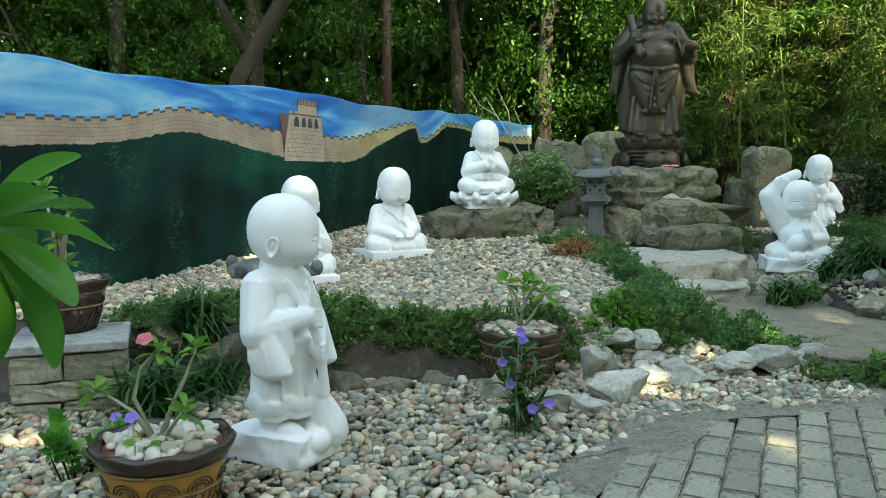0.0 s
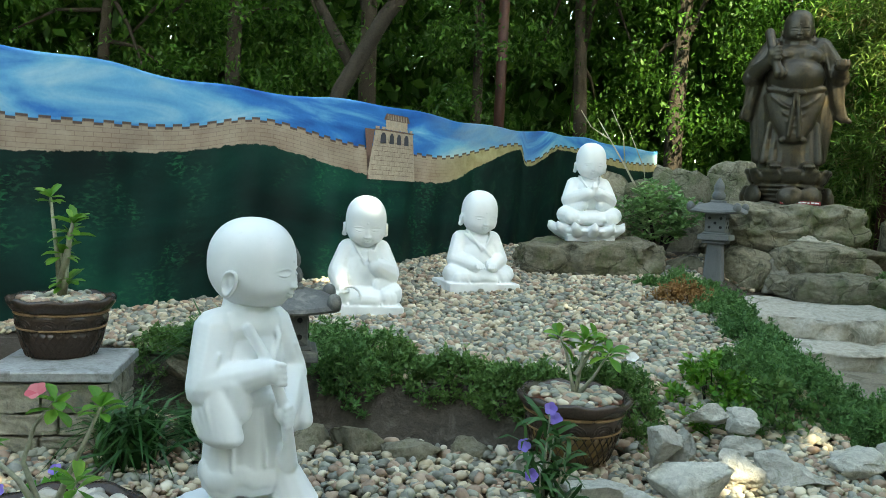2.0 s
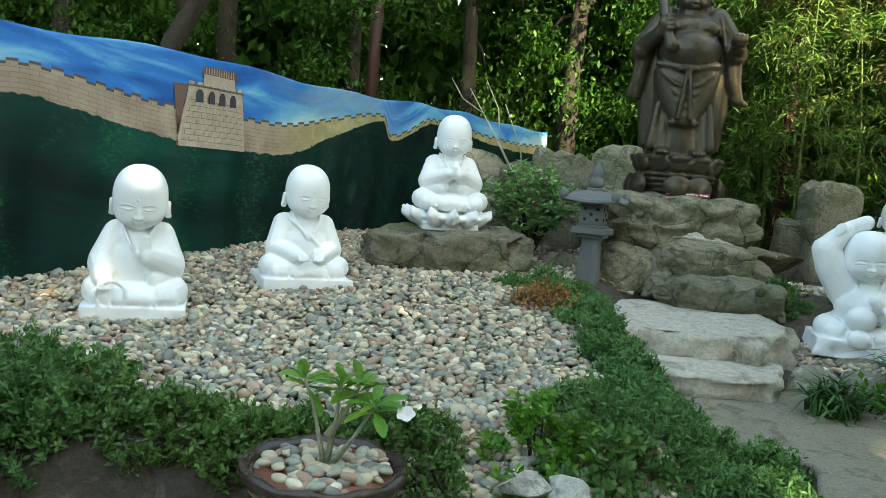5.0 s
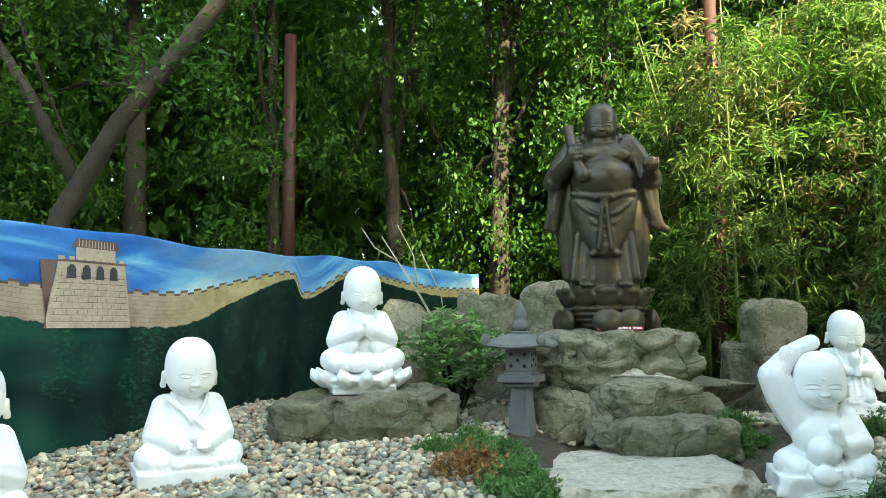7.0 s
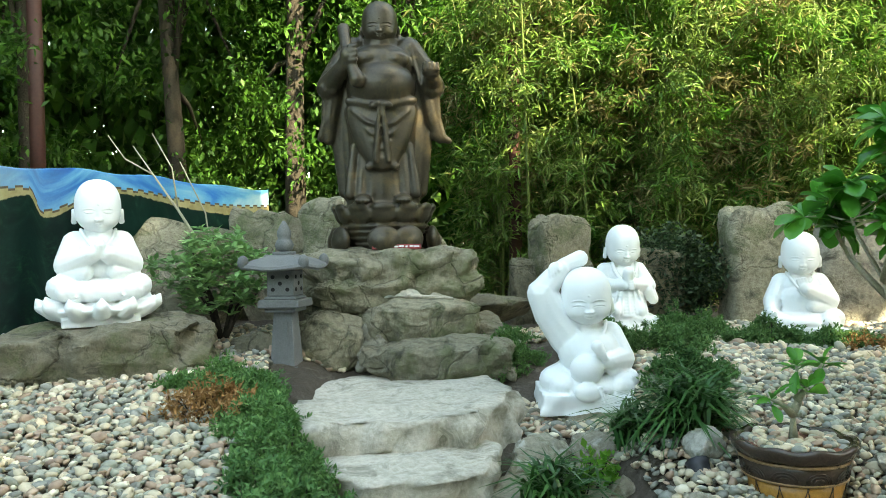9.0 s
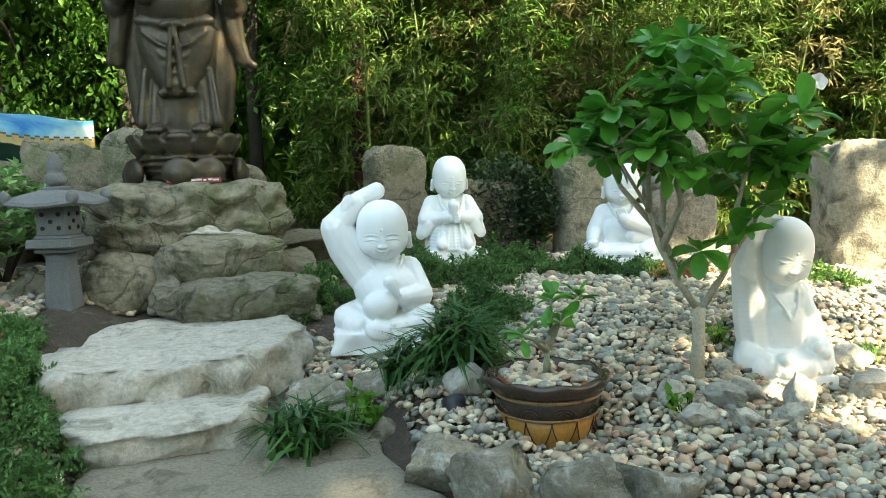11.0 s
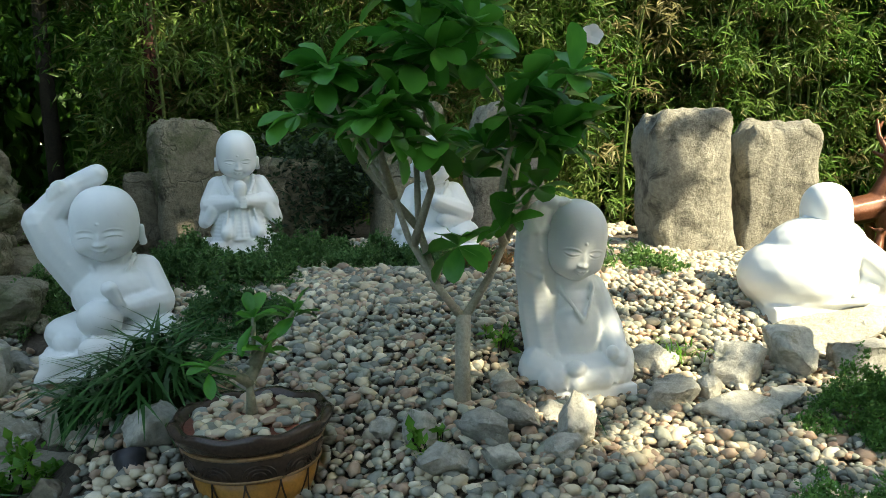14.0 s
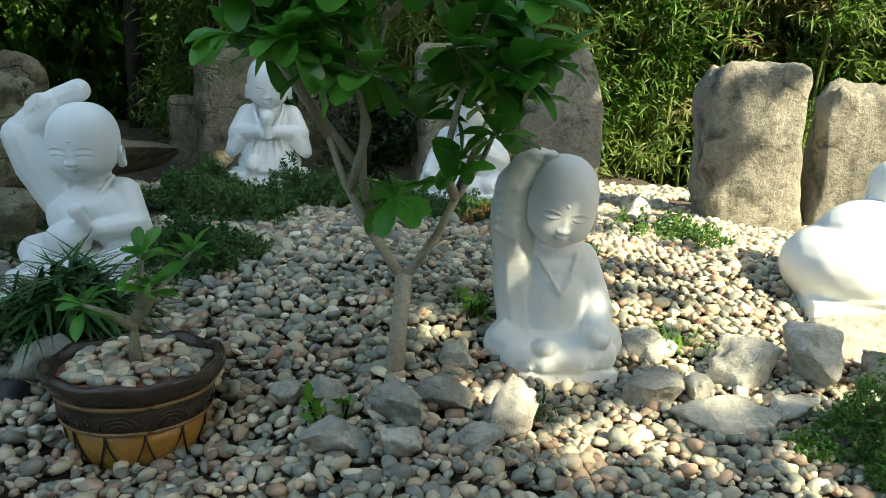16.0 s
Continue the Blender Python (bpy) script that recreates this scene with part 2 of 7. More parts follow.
def raw(name, verts, faces, material, parent=None, smooth=True, link=True):
    """A mesh object from numpy arrays; all faces have the same number of corners."""
    verts, faces = np.asarray(verts, np.float32), np.asarray(faces, np.int32)
    me = bpy.data.meshes.new(name)
    k = faces.shape[1]
    me.vertices.add(len(verts))
    me.vertices.foreach_set("co", verts.ravel())
    me.loops.add(faces.size)
    me.loops.foreach_set("vertex_index", faces.ravel())
    me.polygons.add(len(faces))
    me.polygons.foreach_set("loop_start", np.arange(len(faces), dtype=np.int32) * k)
    me.update(calc_edges=True)
    if smooth:
        me.shade_smooth()
    me.materials.append(material)
    ob = new(name, me)
    ob.parent = parent
    return ob


def empty(name, m, label, category, group=""):
    ob = new(name)
    ob.empty_display_size = 0.1
    ob.matrix_world = m
    return tagged(ob, label, category, group)


def box_bm(sx, sy, sz, bevel=0.01, at=(0, 0, 0), taper=1.0, segs=1):
    """A box whose base centre is at 'at'; taper scales its top."""
    bm = bmesh.new()
    bmesh.ops.create_cube(bm, size=1)
    for v in bm.verts:
        k = taper if v.co.z > 0 else 1
        v.co = Vector((v.co.x * sx * k, v.co.y * sy * k, (v.co.z + 0.5) * sz))
    if bevel:
        bmesh.ops.bevel(bm, geom=bm.edges[:], offset=bevel, segments=segs, affect="EDGES")
    bmesh.ops.translate(bm, verts=bm.verts, vec=at)
    return bm


def lathe(profile, n=48, wave=None):
    """Turns (radius, z) rows about z; wave(i, angle, r, z) may alter a point."""
    bm = bmesh.new()
    rings = []
    for i, (r, z) in enumerate(profile):
        ring = []
        for k in range(n):
            a = 2 * math.pi * k / n
            rr, zz = wave(i, a, r, z) if wave else (r, z)
            ring.append(bm.verts.new((rr * math.cos(a), rr * math.sin(a), zz)))
        rings.append(ring)
    for p, q in zip(rings, rings[1:]):
        for k in range(n):
            bm.faces.new((p[k], p[(k + 1) % n], q[(k + 1) % n], q[k]))
    bm.faces.new(rings[0][::-1])
    bm.faces.new(rings[-1])
    return bm


def tube_into(bm, points, radii, n=8, cap=True):
    """A tapered tube along points, added to bm."""
    pts = [Vector(p) for p in points]
    rings = []
    side = Vector((1, 0, 0))
    for i, p in enumerate(pts):
        d = (pts[min(i + 1, len(pts) - 1)] - pts[max(i - 1, 0)]).normalized()
        u = d.cross(side)
        if u.length < 0.1:
            u = d.cross(Vector((0, 1, 0)))
        u.normalize()
        w = d.cross(u)
        r = radii[i] if isinstance(radii, (list, tuple)) else radii
        rings.append([bm.verts.new(p + (u * math.cos(2 * math.pi * k / n) + w * math.sin(2 * math.pi * k / n)) * r) for k in range(n)])
    for a, c in zip(rings, rings[1:]):
        for k in range(n):
            bm.faces.new((a[k], a[(k + 1) % n], c[(k + 1) % n], c[k]))
    if cap:
        bm.faces.new(rings[0][::-1])
        bm.faces.new(rings[-1])
    return bm


def sphere_data(level):
    bm = bmesh.new()
    bmesh.ops.create_icosphere(bm, subdivisions=level, radius=1)
    v = np.array([x.co[:] for x in bm.verts], np.float32)
    f = np.array([[x.index for x in q.verts] for q in bm.faces], np.int32)
    bm.free()
    return v, f


ICO1, ICO2, ICO3 = sphere_data(1), sphere_data(2), sphere_data(3)


def many(template, places, turns, sizes):
    """Copies of a template mesh as one pair of arrays: places (n,3), turns (n,3,3), sizes (n,3)."""
    v, f = template
    n = len(places)
    out = np.einsum("nij,nkj->nki", turns, v[None] * sizes[:, None, :]) + places[:, None, :]
    return out.reshape(-1, 3), (f[None] + (np.arange(n) * len(v))[:, None, None]).reshape(-1, f.shape[1])


def turns_of(yaw, pitch, roll):
    """Rotation matrices Rz(yaw) Ry(pitch) Rx(roll) for arrays of angles."""
    cz, sz, cy, sy, cx, sx = np.cos(yaw), np.sin(yaw), np.cos(pitch), np.sin(pitch), np.cos(roll), np.sin(roll)
    m = np.empty((len(cz), 3, 3))
    m[:, 0, 0], m[:, 0, 1], m[:, 0, 2] = cz * cy, cz * sy * sx - sz * cx, cz * sy * cx + sz * sx
    m[:, 1, 0], m[:, 1, 1], m[:, 1, 2] = sz * cy, sz * sy * sx + cz * cx, sz * sy * cx - cz * sx
    m[:, 2, 0], m[:, 2, 1], m[:, 2, 2] = -sy, cy * sx, cy * cx
    return m


RNG = np.random.default_rng(7)

# leaves point along +x from the stalk at the origin
LEAF4 = (np.array([(0, 0, 0), (0.5, 0.5, 0.06), (1, 0, -0.06), (0.5, -0.5, 0.06)], np.float32), np.array([(0, 1, 2), (0, 2, 3)], np.int32))
LEAF8 = (np.array([(0, 0, 0), (0.22, 0.22, 0.06), (0.50, 0.44, 0.10), (0.76, 0.46, 0.06), (0.94, 0.24, -0.04), (1, 0, -0.09), (0.94, -0.24, -0.04), (0.76, -0.46, 0.06), (0.50, -0.44, 0.10), (0.22, -0.22, 0.06), (0.35, 0, 0.01), (0.72, 0, -0.01)], np.float32),
         np.array([(0, 1, 10), (1, 2, 10), (10, 2, 11), (2, 3, 11), (3, 4, 11), (4, 5, 11), (5, 6, 11), (6, 7, 11), (7, 8, 11), (11, 8, 10), (8, 9, 10), (9, 0, 10)], np.int32))
BLADE = (np.array([(0, 0.5, 0), (0, -0.5, 0), (0.35, 0.5, 0.22), (0.35, -0.5, 0.22), (0.7, 0.4, 0.22), (0.7, -0.4, 0.22), (1, 0, -0.02)], np.float32),
         np.array([(0, 1, 3), (0, 3, 2), (2, 3, 5), (2, 5, 4), (4, 5, 6)], np.int32))


def leaves(name, places, length, width, material, parent=None, up=0.3, spread=0.5, template=LEAF4, yaw=None, roll=0.6):
    """One mesh of many leaves; up: mean lift of the leaf in radians."""
    n = len(places)
    yaw = RNG.uniform(0, 2 * np.pi, n) if yaw is None else yaw
    t = turns_of(yaw, -(up + RNG.normal(0, spread, n)), RNG.normal(0, roll, n))
    s = RNG.uniform(0.65, 1.25, n)
    sizes = np.stack([length * s, width * s, length * s], 1)
    v, f = many(template, np.asarray(places), t, sizes)
    return raw(name, v, f, material, parent, smooth=template is LEAF8)


# ---------- the lie of the land ----------
def ease(a, b, v):
    t = np.clip((v - a) / (b - a), 0, 1)
    return t * t * (3 - 2 * t)


def bank(x):
    """The foot of the planted bank, y for each x."""
    return 4.32 + 0.07 * np.sin(2.1 * x) - 0.10 * ease(0.0, 0.8, x) + 0.16 * ease(0.9, 1.7, x) + 0.9 * ease(1.7, 2.6, x)


def ground(x, y):
    """Height of the soil under the gravel."""
    x, y = np.asarray(x, float), np.asarray(y, float)
    low = 0.03 * ease(3, 5, y) + 0.07 * ease(5.0, 6.4, y)
    left_in = ease(0.0, 1.0, (y - bank(x)) / (0.32 + 0.75 * ease(0.5, 0.95, x) - 0.5 * ease(1.7, 2.1, x))) * (1 - ease(1.55, 1.95, x - 0.10 * ease(7.2, 8.2, y)))
    left = 0.265 + 0.03 * (y - 4.6) + 0.085 * np.maximum(0, y - 6.3)
    right_in = ease(3.2, 3.55, x + 0.15 * (y - 6) - 0.55 * ease(6.6, 7.4, y)) * ease(5.2, 5.75, y + 0.06 * (x - 4))
    right = 0.19 + 0.165 * np.clip(y - 5.75, -0.6, 2.0) - 0.10 * ease(4.6, 5.3, x) * (1 - ease(6.2, 7.0, y)) - 0.06 * ease(6.2, 8, x)
    right = right - 0.075 * np.exp(-((x - 5.4) / 0.38) ** 2 - ((y - 6.28) / 0.30) ** 2)
    right = right - 0.085 * np.exp(-((x - 3.86) / 0.34) ** 2 - ((y - 6.02) / 0.30) ** 2)
    back = ease(7.6, 8.8, y)
    mid = (low + 0.10 * ease(6.9, 7.5, y)) * (1 - back) + (0.46 + 0.06 * (y - 8.2)) * back
    h = mid + (left - mid) * left_in
    h = h + (right - h) * right_in
    far = ease(10.5, 12.5, y)
    h = h * (1 - far) + 0.72 * far
    h = h * (1 - ease(7.9, 9.0, x)) + (0.0 + 0.35 * far) * ease(7.9, 9.0, x)
    return h


def gz(x, y):
    return float(ground(x, y))


xs = np.concatenate([np.linspace(-400, -7, 14)[:-1], np.arange(-7, 13, 0.07), np.linspace(13, 400, 14)])
ys = np.concatenate([np.linspace(-400, -3, 14)[:-1], np.arange(-3, 14, 0.07), np.linspace(14, 400, 14)])
X, Y = np.meshgrid(xs, ys)
Z = ground(X, Y) + 0.012 * np.sin(9 * X + 3 * np.sin(5 * Y)) * np.sin(8 * Y + 2) + 0.010 * np.sin(37 * X + 11 * Y) * np.sin(31 * Y - 7 * X)
nx = len(xs)
idx = (np.arange(len(ys) - 1)[:, None] * nx + np.arange(nx - 1)[None]).ravel()
tagged(raw("ground", np.stack([X, Y, Z], -1).reshape(-1, 3), np.stack([idx, idx + 1, idx + nx + 1, idx + nx], 1), SOIL),
       "bare dark garden soil with a low bank", "ground", kind="structure")


# ---------- painted mural sheet along the boundary ----------
ALONG, START = Vector((0.6, 1.0, 0)).normalized(), Vector((-1.88, 7.17, 0))
OUT = Vector((ALONG.y, -ALONG.x, 0))


def crest(s):
    """Height of the painted wall's top along the sheet."""
    s = np.asarray(s, float)
    a = 1.62 + 0.15 * np.exp(-((s + 0.55) / 0.55) ** 2) - 0.05 * np.exp(-((s + 2.4) / 0.8) ** 2) + 0.02 * np.sin(2 * s) - 0.03 * ease(0.1, 0.7, s)
    return a + 0.24 * ease(1.5, 2.9, s) - 0.19 * ease(2.93, 3.07, s) + 0.21 * ease(3.07, 3.75, s) - 0.06 * ease(3.9, 5.5, s)


def band(s):
    s = np.asarray(s, float)
    return 0.21 + 0.03 * np.sin(1.3 * s) + 0.02 * ease(0.3, 0.9, s) - 0.16 * ease(1.6, 3.0, s)


def sheet(s, z):
    """A point of the hanging sheet, with its folds."""
    w = 0.035 * np.sin(2.3 * s + 0.6) + 0.018 * np.sin(7.1 * s + 1.2 * z) + 0.012 * np.sin(15 * s - 2 * z) * (2.1 - z)
    return (START.x + ALONG.x * s + OUT.x * w, START.y + ALONG.y * s + OUT.y * w, z)


def mural_material():
    m, nt, b = shader("painted_vinyl", 0.5, 0, 0.18)
    uv = nt.nodes.new("ShaderNodeUVMap")
    uv.uv_map = "paint"
    sep = nt.nodes.new("ShaderNodeSeparateXYZ")
    nt.links.new(uv.outputs[0], sep.inputs[0])

    def step(v, at, soft=0.004):
        mr = nt.nodes.new("ShaderNodeMapRange")
        mr.inputs["From Min"].default_value, mr.inputs["From Max"].default_value = at - soft, at + soft
        nt.links.new(v, mr.inputs["Value"])
        return mr.outputs[0]

    def fac(op, a, c):
        mm = nt.nodes.new("ShaderNodeMath")
        mm.operation = op
        for k, v in ((0, a), (1, c)):
            if isinstance(v, (int, float)):
                mm.inputs[k].default_value = v
            else:
                nt.links.new(v, mm.inputs[k])
        return mm.outputs[0]

    def tex(scale, sx, sy, detail=5, distort=0.8):
        mp = nt.nodes.new("ShaderNodeMapping")
        mp.inputs["Scale"].default_value = (sx, sy, 1)
        nt.links.new(uv.outputs[0], mp.inputs[0])
        n = nt.nodes.new("ShaderNodeTexNoise")
        n.inputs["Scale"].default_value, n.inputs["Detail"].default_value, n.inputs["Distortion"].default_value = scale, detail, distort
        nt.links.new(mp.outputs[0], n.inputs[0])
        return n.outputs["Fac"]

    sky_c = ramp(nt, tex(1.5, 0.6, 2.2), [(0.30, (0.006, 0.075, 0.30)), (0.47, (0.02, 0.20, 0.55)), (0.58, (0.13, 0.42, 0.66)), (0.72, (0.45, 0.66, 0.72))])
    glow = fac("MULTIPLY", step(sep.outputs[0], 1.9, 0.6), fac("SUBTRACT", 1.0, step(sep.outputs[0], 2.9, 0.5)))
    sky_c = mix(nt, fac("MULTIPLY", glow, 0.6), sky_c, ramp(nt, tex(2.0, 0.8, 1.6), [(0.35, (0.06, 0.33, 0.55)), (0.62, (0.42, 0.55, 0.42))]))
    green = ramp(nt, tex(1.3, 0.5, 1.6, 6, 0.3), [(0.36, (0.001, 0.012, 0.011)), (0.50, (0.002, 0.034, 0.027)), (0.64, (0.004, 0.070, 0.048))])
    leaf = fac("MULTIPLY", step(tex(1.9, 1.0, 1.0, 3, 0.2), 0.56, 0.06), step(tex(26, 0.8, 1.5, 4, 0.5), 0.56, 0.08))
    green = mix(nt, fac("MULTIPLY", leaf, 0.75), green, ramp(nt, tex(9, 1, 1), [(0.35, (0.005, 0.075, 0.045)), (0.65, (0.025, 0.19, 0.085))]))
    dull = fac("MULTIPLY", step(sep.outputs[0], 1.7, 0.7), 0.75)
    green = mix(nt, dull, green, ramp(nt, tex(4.0, 1.0, 0.7, 8, 2.5), [(0.42, (0.002, 0.006, 0.008)), (0.60, (0.004, 0.018, 0.015)), (0.74, (0.022, 0.065, 0.038))]))
    br = nt.nodes.new("ShaderNodeTexBrick")
    br.inputs["Scale"].default_value = 1
    br.inputs["Brick Width"].default_value, br.inputs["Row Height"].default_value, br.inputs["Mortar Size"].default_value = 0.12, 0.032, 0.0022
    for k, c in (("Color1", (0.42, 0.33, 0.25)), ("Color2", (0.36, 0.28, 0.22)), ("Mortar", (0.20, 0.13, 0.10))):
        br.inputs[k].default_value = (*c, 1)
    nt.links.new(uv.outputs[0], br.inputs["Vector"])
    stone = mix(nt, 0.5, br.outputs[0], ramp(nt, tex(3, 1, 1), [(0.3, (0.26, 0.17, 0.13)), (0.7, (0.52, 0.43, 0.34))]))
    stone = mix(nt, step(sep.outputs[0], 1.75, 0.35), stone, ramp(nt, tex(9, 1, 1), [(0.3, (0.30, 0.25, 0.12)), (0.7, (0.45, 0.40, 0.22))]))
    # merlons: a square wave along the sheet lifts the wall's edge
    wave = fac("GREATER_THAN", fac("FRACT", fac("MULTIPLY", sep.outputs[0], 7.3), 0.0), 0.45)
    edge = fac("MULTIPLY", wave, 0.022)
    top = fac("SUBTRACT", sep.outputs[1], edge)
    c = mix(nt, step(top, 0.0, 0.003), mix(nt, fac("MULTIPLY", step(top, -0.018, 0.002), 0.8), stone, (0.06, 0.035, 0.04)), sky_c)
    sep2 = nt.nodes.new("ShaderNodeSeparateXYZ")
    uv2 = nt.nodes.new("ShaderNodeUVMap")
    uv2.uv_map = "foot"
    nt.links.new(uv2.outputs[0], sep2.inputs[0])
    low = fac("ADD", sep2.outputs[1], fac("MULTIPLY", fac("SUBTRACT", tex(12, 1, 1), 0.5), 0.05))
    c = mix(nt, step(low, 0.0, 0.004), green, c)
    c = mix(nt, 0.25, c, ramp(nt, tex(40, 1, 1), [(0.35, (0.03, 0.05, 0.06)), (0.65, (0.25, 0.3, 0.3))]), "SOFT_LIGHT")
    nt.links.new(c, b.inputs["Base Color"])
    return m


def mural():
    ss, zs = np.arange(-5.5, 6.3, 0.035), np.arange(0, 1.0001, 0.0125)
    S, V = np.meshgrid(ss, zs)
    top = 2.0 + 0.02 * np.sin(1.9 * S) + 0.012 * np.sin(6 * S)
    foot = ground(START.x + ALONG.x * S, START.y + ALONG.y * S) - 0.03
    Zz = foot + (top - foot) * V
    x, y, z = sheet(S, Zz)
    n = len(ss)
    i = (np.arange(len(zs) - 1)[:, None] * n + np.arange(n - 1)[None]).ravel()
    f = np.stack([i, i + 1, i + n + 1, i + n], 1)
    ob = raw("mural_sheet", np.stack([x, y, z], -1).reshape(-1, 3), f, mural_material())
    for nm, vv in (("paint", Zz - crest(S)), ("foot", Zz - (crest(S) - band(S)))):
        lay = ob.data.uv_layers.new(name=nm)
        uvs = np.stack([S.ravel(), vv.ravel()], 1)[f.ravel()]
        lay.data.foreach_set("uv", uvs.ravel().astype(np.float32))
    so = ob.modifiers.new("thickness", "SOLIDIFY")
    so.thickness = 0.004
    tagged(ob, "hanging painted sheet with blue sky, stone wall and green hills", "mural")

    def flat(name, s0, s1, z0, z1, inset, material, lift):
        """A painted patch lying on the sheet: a trapezium from z0 to z1."""
        k = 10
        v, fc = [], []
        for j in range(5):
            t = j / 4
            for q in range(k + 1):
                s = s0 + inset * t + (s1 - s0 - 2 * inset * t) * q / k
                px, py, pz = sheet(s, z0 + (z1 - z0) * t)
                v.append((px + OUT.x * lift, py + OUT.y * lift, pz))
        for j in range(4):
            for q in range(k):
                a = j * (k + 1) + q
                fc.append((a, a + 1, a + k + 2, a + k + 1))
        return raw(name, v, fc, material, ob)
    tw = surface("painted_tower_stone", (0.36, 0.28, 0.22), (0.54, 0.45, 0.35), 0.5, 8, 40, 0.1, 0.001)
    ln = plain("painted_brown_line", (0.17, 0.10, 0.08), 0.5)
    dk = plain("painted_dark_opening", (0.05, 0.05, 0.07), 0.5)
    lt = plain("painted_light_stone", (0.50, 0.42, 0.34), 0.5)
    tagged(flat("painted_tower", 0.58, 1.27, 1.335, 1.79, 0.07, tw, 0.007), "painted tan brick tower")
    rows = 9
    for r in range(1, rows):
        z = 1.335 + 0.39 * r / rows
        e = 0.07 * (z - 1.335) / 0.455
        flat("painted_joint", 0.60 + e, 1.25 - e, z, z + 0.0035, 0, ln, 0.010)
        for q in range(7):
            s = 0.62 + e + (0.6 - 2 * e) * (q + (0.5 if r % 2 else 0)) / 7
            flat("painted_joint", s, s + 0.003, z, z + 0.035, 0, ln, 0.010)
    flat("painted_edge", 0.575, 0.595, 1.335, 1.79, 0.066, ln, 0.011)
    flat("painted_roof", 0.74, 1.15, 1.885, 1.945, 0.035, ln, 0.011)
    for q in range(12):
        s = 0.785 + 0.027 * q
        flat("painted_roof_tile", s, s + 0.010, 1.89, 1.94, 0.001, lt, 0.014)
    flat("painted_upper_storey", 0.77, 1.11, 1.80, 1.885, 0.0, tw, 0.010)
    for q in range(3):
        flat("painted_upper_window", 0.80 + q * 0.10, 0.85 + q * 0.10, 1.825, 1.87, 0.004, lt, 0.013)
    flat("painted_parapet", 0.64, 1.21, 1.782, 1.797, 0, ln, 0.013)
    for q in range(8):
        flat("painted_merlon", 0.645 + q * 0.071, 0.69 + q * 0.071, 1.797, 1.82, 0, tw, 0.013)
    for q in range(4):
        s = 0.705 + q * 0.118
        flat("painted_arch", s, s + 0.072, 1.67, 1.745, 0.004, dk, 0.013)
        flat("painted_arch", s + 0.008, s + 0.064, 1.744, 1.766, 0.014, dk, 0.013)


mural()


# ---------- rocks ----------
def rock(name, at, size, seed, material=BOULDER, yaw=0.0, label="", level=4, rough=0.16, cuts=12, sink=0.1, group="", category="rock", parent=None, tilt=(0, 0)):
    """A boulder: a ball cut by random planes, then roughened. 'at' is the middle of its foot; size its extents."""
    bm = bmesh.new()
    bmesh.ops.create_icosphere(bm, subdivisions=level, radius=1)
    rg = random.Random(seed)
    planes = []
    for _ in range(cuts):
        n = Vector((rg.gauss(0, 1), rg.gauss(0, 1), rg.gauss(0, 0.8))).normalized()
        planes.append((n, rg.uniform(0.50, 0.78)))
    off = Vector((seed * 3.17, seed * 1.3, seed * 0.7))
    for v in bm.verts:
        p = v.co * 1.25
        p = Vector([math.copysign(abs(q) ** 0.8, q) for q in p])
        for n, d in planes:
            e = p.dot(n) - d
            if e > 0:
                p -= n * e * 0.97
        r = noise.fractal(p * 1.6 + off, 0.8, 2.1, 6) * rough
        crease = abs(noise.noise(p * 2.3 + off * 2)) * rough * 0.9
        p += v.co * (r - crease)
        v.co = p
    lo = [min(v.co[k] for v in bm.verts) for k in range(3)]
    hi = [max(v.co[k] for v in bm.verts) for k in range(3)]
    for v in bm.verts:
        v.co = Vector([((v.co[k] - lo[k]) / (hi[k] - lo[k]) - (0.5 if k < 2 else sink)) * size[k] for k in range(3)])
    ob = obj(name, bm, material, parent)
    ob.matrix_world = pose(at[0], at[1], at[2], tilt[0], tilt[1], yaw)
    return tagged(ob, label, category, group)


def ledge(name, at, size, seed, yaw, label, category="rock", group="", material=BOULDER, tilt=(0, 0), square=4.0, wear=1.35, cells=34):
    """A flat-topped quarried rock: a worn block with flaking, undercut sides."""
    bm = bmesh.new()
    bmesh.ops.create_cube(bm, size=2)
    bmesh.ops.subdivide_edges(bm, edges=bm.edges[:], cuts=cells, use_grid_fill=True)
    off = Vector((seed * 2.7, seed * 1.9, seed * 4.1))
    big = max(size)
    for v in bm.verts:
        p = v.co.copy()
        k = (abs(p.x) ** square + abs(p.y) ** square + abs(p.z) ** (square * 1.6)) ** (1 / square)
        p = p / max(k, 0.7)
        q = Vector([p[j] * size[j] for j in range(3)])
        r = noise.fractal(q * 2.4 + off, 0.9, 2.1, 6) * 0.10 * wear
        r -= 0.12 * wear * abs(noise.noise(Vector((q.x * 2.6, q.y * 2.6, q.z * 3.4)) + off))
        strata = noise.noise(Vector((q.x * 1.1, q.y * 1.1, q.z * 4.5)) + off * 1.3)
        r += (0.022 if strata > 0.12 else -0.012 if strata < -0.2 else 0.0) * wear
        out = Vector((p.x, p.y, 0.35 * p.z))
        under_cut = 0.16 * max(0, -p.z) * (0.6 + noise.noise(q * 2 + off))
        p += out * (r - under_cut) + Vector((0, 0, noise.fractal(Vector((q.x * 1.7, q.y * 1.7, seed)), 0.9, 2, 3) * 0.16 * (p.z > 0)))
        v.co = Vector((p.x * size[0] / 2, p.y * size[1] / 2, (p.z + 0.9) * size[2] / 2))
    ob = obj(name, bm, material)
    ob.matrix_world = pose(*at, tilt[0], tilt[1], yaw)
    return tagged(ob, label, category, group)


